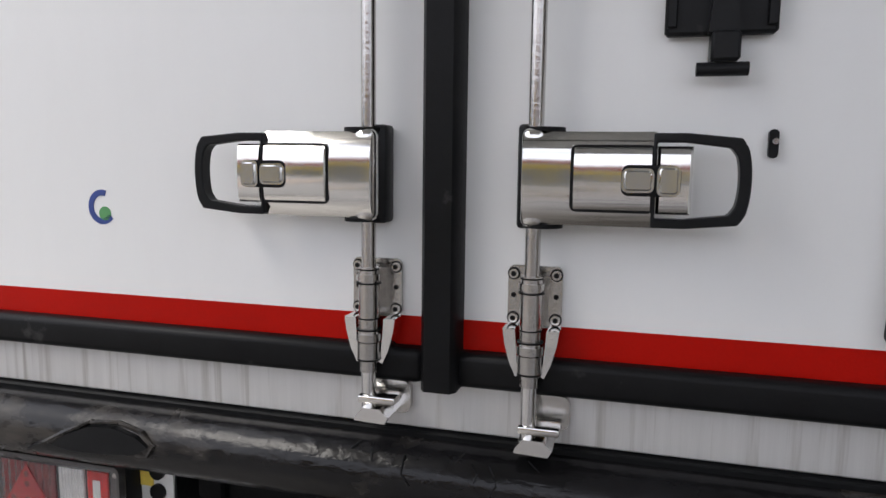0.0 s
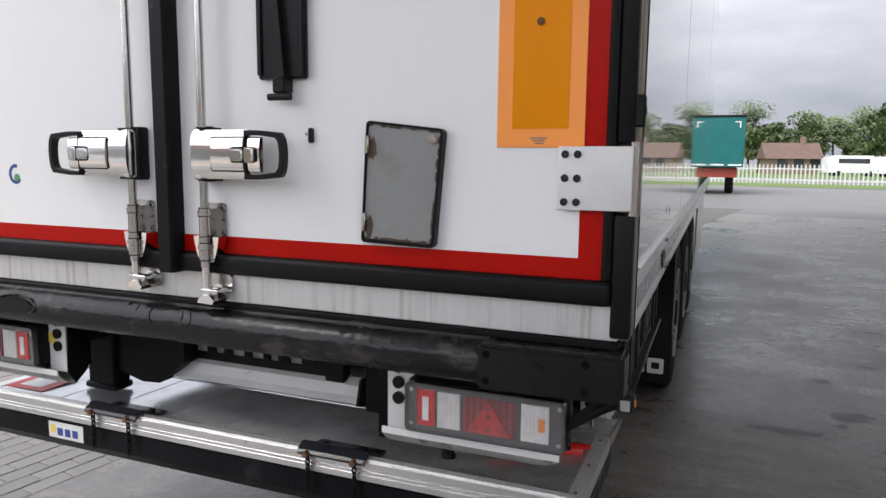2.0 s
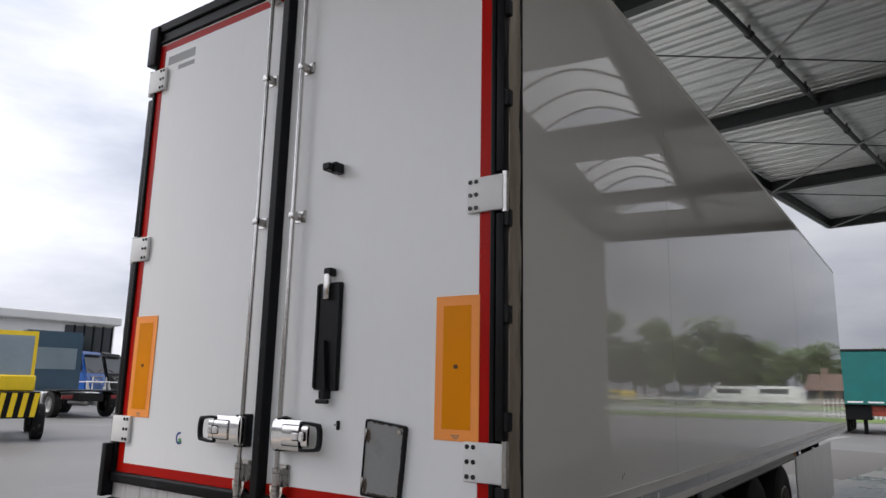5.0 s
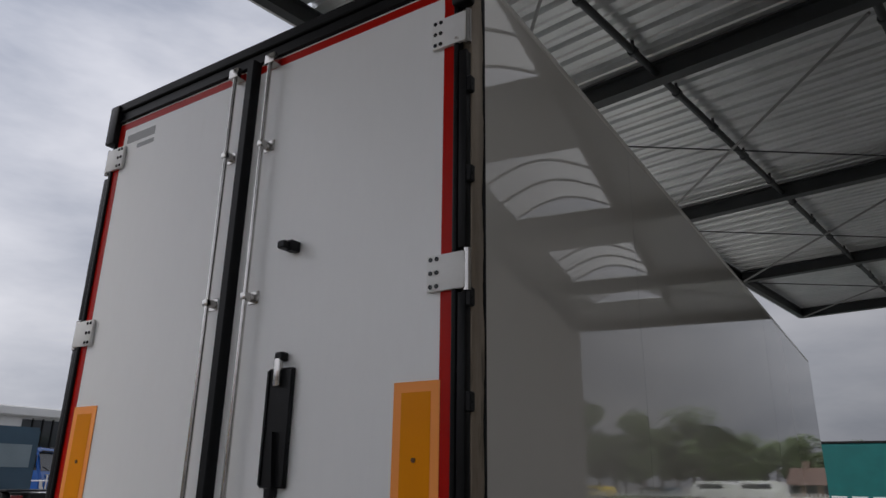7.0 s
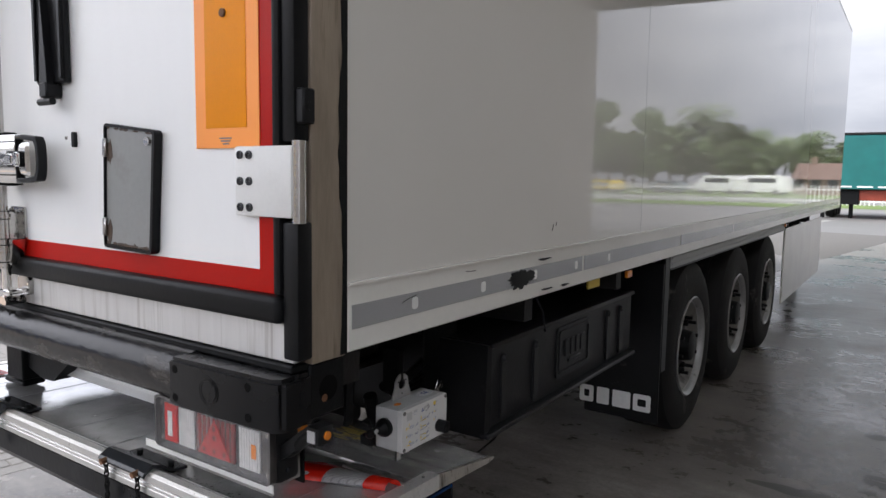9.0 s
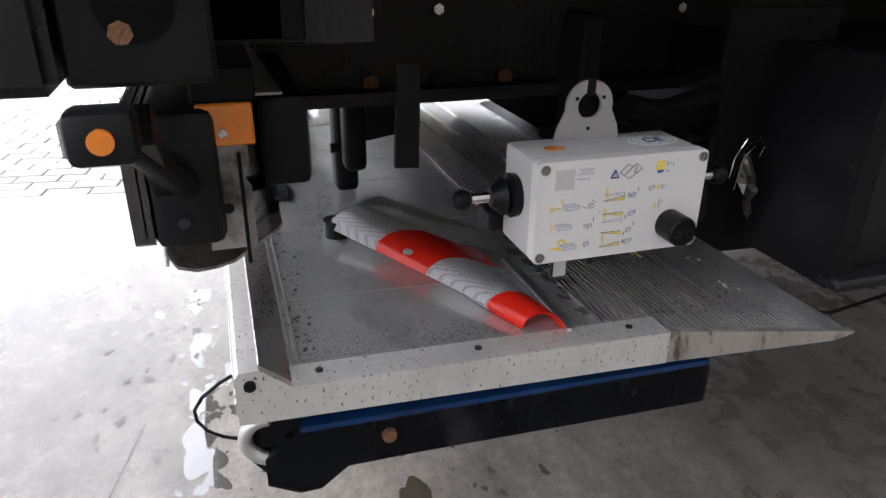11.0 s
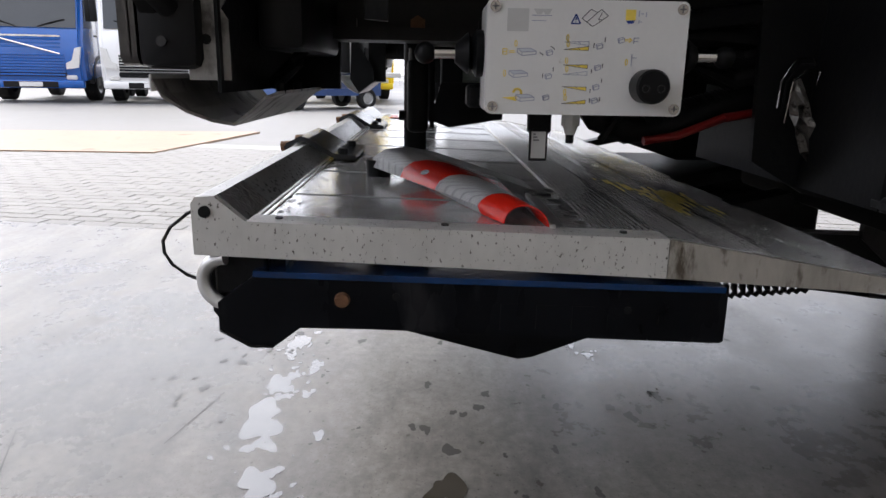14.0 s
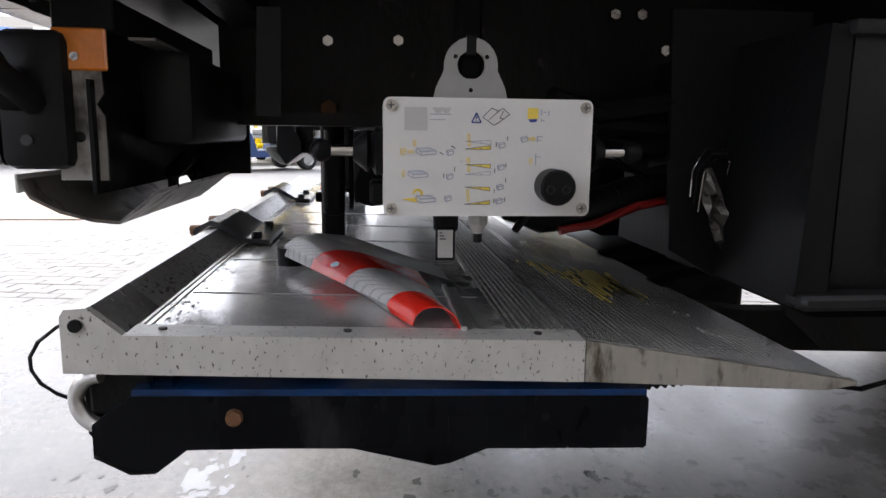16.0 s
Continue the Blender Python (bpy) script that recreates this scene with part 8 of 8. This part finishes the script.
TREES = [tree_mesh(s, h) for s, h in ((3, 11.0), (7, 9.0), (11, 13.0), (19, 8.0))]
rnd = random.Random(42)
spots = []
for x, y, a in along([(-130, 112), (-60, 124), (10, 126), (45, 118), (80, 100), (108, 60), (118, 10), (118, -60), (80, -115), (0, -125), (-90, -115)], 4.0):
    if rnd.random() < 0.9:
        spots.append((x + rnd.uniform(-3, 3), y + rnd.uniform(-4, 6)))
row = []
for k in range(46):
    x = -22 + k * 1.9 + rnd.uniform(-0.7, 0.7)
    row.append((x, 110 - 0.12 * max(0, x) + rnd.uniform(-2.5, 2.5), 0.62 if x < 3 else 0.76 if x < 14 else 0.70 if x < 21 else 1.0))
for x, y, a in along([(62, 104), (84, 88), (108, 50), (112, 0)], 3.5):
    row.append((x + rnd.uniform(-4, 4), y + rnd.uniform(-4, 4), 0.95))
spots = [(x, y, 0.72) for x, y in spots if not -12 < x < 70 or y < 0] + row
for i, (x, y, grow) in enumerate(spots):
    trunk, crown = TREES[i % 4]
    t = root("tree", (x, y, 0), "leafy green broadleaf tree", "tree", "far trees")
    t.rotation_euler = (0, 0, rnd.random() * 6.28)
    sc_ = rnd.uniform(0.88, 1.12) * grow
    t.scale = (sc_, sc_, sc_ * rnd.uniform(0.85, 1.1))
    for nm, me in (("trunk", trunk), ("crown", crown)):
        o = new(nm, me)
        o.parent = t

# stains and puddles on the slab
blot("puddle", 0.735, 0.437, 0.062, 0.034, 0.0014, WATER, "brownish oily puddle on the slab", "puddle", 5, n=60, rough=0.6)
blot("puddle", 0.86, 0.425, 0.085, 0.05, 0.0015, WATER, "brownish oily puddle on the slab", "puddle", 31, n=70, rough=0.7)
blot("oil_stain", 1.90, 2.72, 0.16, 0.06, 0.0012, OIL, "dark oily stain on the slab", "oil stain", 8)
blot("oil_stain", 2.32, 3.15, 0.10, 0.05, 0.0012, OIL, "dark oily stain on the slab", "oil stain", 18)


def blots(name, items, z, material, label, category, seed):
    """Many small flat marks with wavy outlines, joined into one sheet."""
    rnd = random.Random(seed)
    bm = B()
    for q, (cx, cy, rx, ry) in enumerate(items):
        n = 7 if max(rx, ry) < 0.008 else 22 if max(rx, ry) < 0.05 else 54
        ph = [rnd.random() * 6.28 for _ in range(6)]
        vs = []
        for i in range(n):
            a = 2 * math.pi * i / n
            k = 1 + 0.42 * sum(math.sin((w + 2) * a + ph[w]) / (w + 1.6) for w in range(6))
            vs.append(bm.verts.new((cx + rx * k * math.cos(a), cy + ry * k * math.sin(a), z + 0.000004 * q)))
        bm.faces.new(vs)
    bmesh.ops.triangulate(bm, faces=bm.faces[:])
    bmesh.ops.recalc_face_normals(bm, faces=bm.faces[:])
    if bm.faces[:][0].normal.z < 0:
        bmesh.ops.reverse_faces(bm, faces=bm.faces[:])
    return solid(name, bm, material, label, category, kind="stuff", smooth=False)


rs = random.Random(9)
film = []
for x, y, rx, ry in ((0.445, 0.0, 0.085, 0.05), (0.25, 0.0, 0.05, 0.03), (0.20, 0.025, 0.03, 0.02), (0.13, 0.08, 0.04, 0.02), (0.02, -0.01, 0.035, 0.02), (-0.06, 0.0, 0.05, 0.025), (-0.27, -0.016, 0.04, 0.02), (-0.36, 0.0, 0.05, 0.03), (-0.26, -0.126, 0.025, 0.015), (0.72, 0.055, 0.06, 0.035), (0.03, 0.88, 0.022, 0.010), (-0.04, 0.84, 0.018, 0.008), (0.30, 1.0, 0.02, 0.01)):
    film.append((x, y, rx, ry))
    for _ in range(14):
        r = 0.003 + 0.35 * ry * rs.random() ** 2
        film.append((x + rs.gauss(0, rx * 1.3), y + rs.gauss(0, ry * 1.5), r * 1.4, r))
blots("puddle_film", film, 0.0006, WATER_FILM, "thin clear water puddles and drops on the slab", "puddle", 21)
wet = [(rs.gauss(-1.08, 0.17), rs.gauss(0.03, 0.16), (r := 0.02 + 0.10 * rs.random() ** 1.6), r * rs.uniform(0.7, 1.3)) for _ in range(46)]
wet += [(rs.gauss(-0.85, 0.25), rs.gauss(-0.02, 0.2), (r := 0.006 + 0.02 * rs.random() ** 2) * 1.4, r) for _ in range(60)]
wet += [(rs.uniform(-1.2, 2.2), rs.uniform(-0.9, 1.1), (r := 0.0015 + 0.004 * rs.random() ** 3) * 1.4, r) for _ in range(160)]
blots("wet_film", wet, 0.0004, WET_FILM, "wet shining film on the slab", "wet patch", 23)
dark = [(rs.gauss(0.35, 0.35), rs.gauss(0.55, 0.4), (r := 0.004 + 0.012 * rs.random() ** 2) * 1.7, r) for _ in range(28)]
dark += [(rs.gauss(0.05, 0.25), rs.gauss(-0.12, 0.12), (r := 0.004 + 0.008 * rs.random() ** 2) * 1.7, r) for _ in range(24)]
dark += [(rs.uniform(1.2, 4.5), rs.uniform(1.5, 9.0), (r := 0.01 + 0.05 * rs.random() ** 3) * 1.7, r) for _ in range(40)]
dark += [(0.37, 0.86, 0.02, 0.010), (0.38, 0.93, 0.022, 0.008), (0.31, 1.0, 0.024, 0.010), (0.30, 0.55, 0.022, 0.009), (0.478, 0.363, 0.014, 0.009), (0.313, 0.70, 0.010, 0.006)]
dark += [(rs.uniform(-1.2, 3.0), rs.uniform(-0.9, 2.4), (r := 0.0012 + 0.0045 * rs.random() ** 3) * 1.4, r) for _ in range(420)]
blots("drip_marks", dark, 0.0010, OIL, "small dark drip marks and flakes on the slab", "drip marks", 22)
sc = B()
for x0, y0, x1, y1 in ((0.56, -0.19, 0.30, -0.13), (2.2, 1.0, 2.6, 1.5), (0.9, -0.4, 0.5, -0.55), (3.0, 2.6, 2.7, 3.4)):
    d_ = Vector((y1 - y0, x0 - x1, 0)).normalized() * 0.0018
    sc.faces.new([sc.verts.new((x0 + d_.x, y0 + d_.y, 0.0009)), sc.verts.new((x1 + d_.x, y1 + d_.y, 0.0009)), sc.verts.new((x1 - d_.x, y1 - d_.y, 0.0009)), sc.verts.new((x0 - d_.x, y0 - d_.y, 0.0009))])
bmesh.ops.recalc_face_normals(sc, faces=sc.faces[:])
solid("scratch_marks", sc, OIL, "thin dark scratches in the slab", "scratches", kind="stuff", smooth=False)

# pavers, those nearest to the trailer one by one
PW, PL, PG = 0.100, 0.200, 0.005
bm = B()
bm_box(bm, -PL / 2, PL / 2, -PW / 2, PW / 2, -0.05, 0.0, bev=0.004)
paver_me = mesh_of("paver", bm, PAVER, False)
pavement = bpy.data.objects["pavement"]
near_n = 0
vs, fs = [], []
base_ = [tuple(v.co) for v in paver_me.vertices]
faces_ = [tuple(p.vertices) for p in paver_me.polygons]
rp_ = random.Random(4)
for i in range(int((SLAB_U + 2.9) / (PW + PG))):
    u = SLAB_U - 0.06 - i * (PW + PG)
    for j in range(int(24 / (PL + PG))):
        v = -28.5 + j * (PL + PG) + (0.5 * (PL + PG) if i % 2 else 0)
        x, y, _ = yard(u, v)
        dz = rp_.uniform(-0.0035, 0.0)
        a = YAW + radians(90) + rp_.uniform(-0.012, 0.012)
        if near_n < 300 and i < 13 and -22.6 < v < -17.6:
            o = new("paver", paver_me)
            o.parent = pavement
            o.matrix_basis = Matrix.Translation((x, y, dz)) @ Matrix.Rotation(a, 4, "Z")
            near_n += 1
        else:
            k = len(vs)
            c, s_ = math.cos(a), math.sin(a)
            vs += [(x + c * p[0] - s_ * p[1], y + s_ * p[0] + c * p[1], dz + p[2]) for p in base_]
            fs += [tuple(k + q for q in f) for f in faces_]
me = bpy.data.meshes.new("pavers")
me.from_pydata(vs, [], fs)
me.materials.append(PAVER)
pv = new("pavers", me)
pv.parent = pavement
tagged(pv, "grey concrete pavers in running bond", kind="stuff")
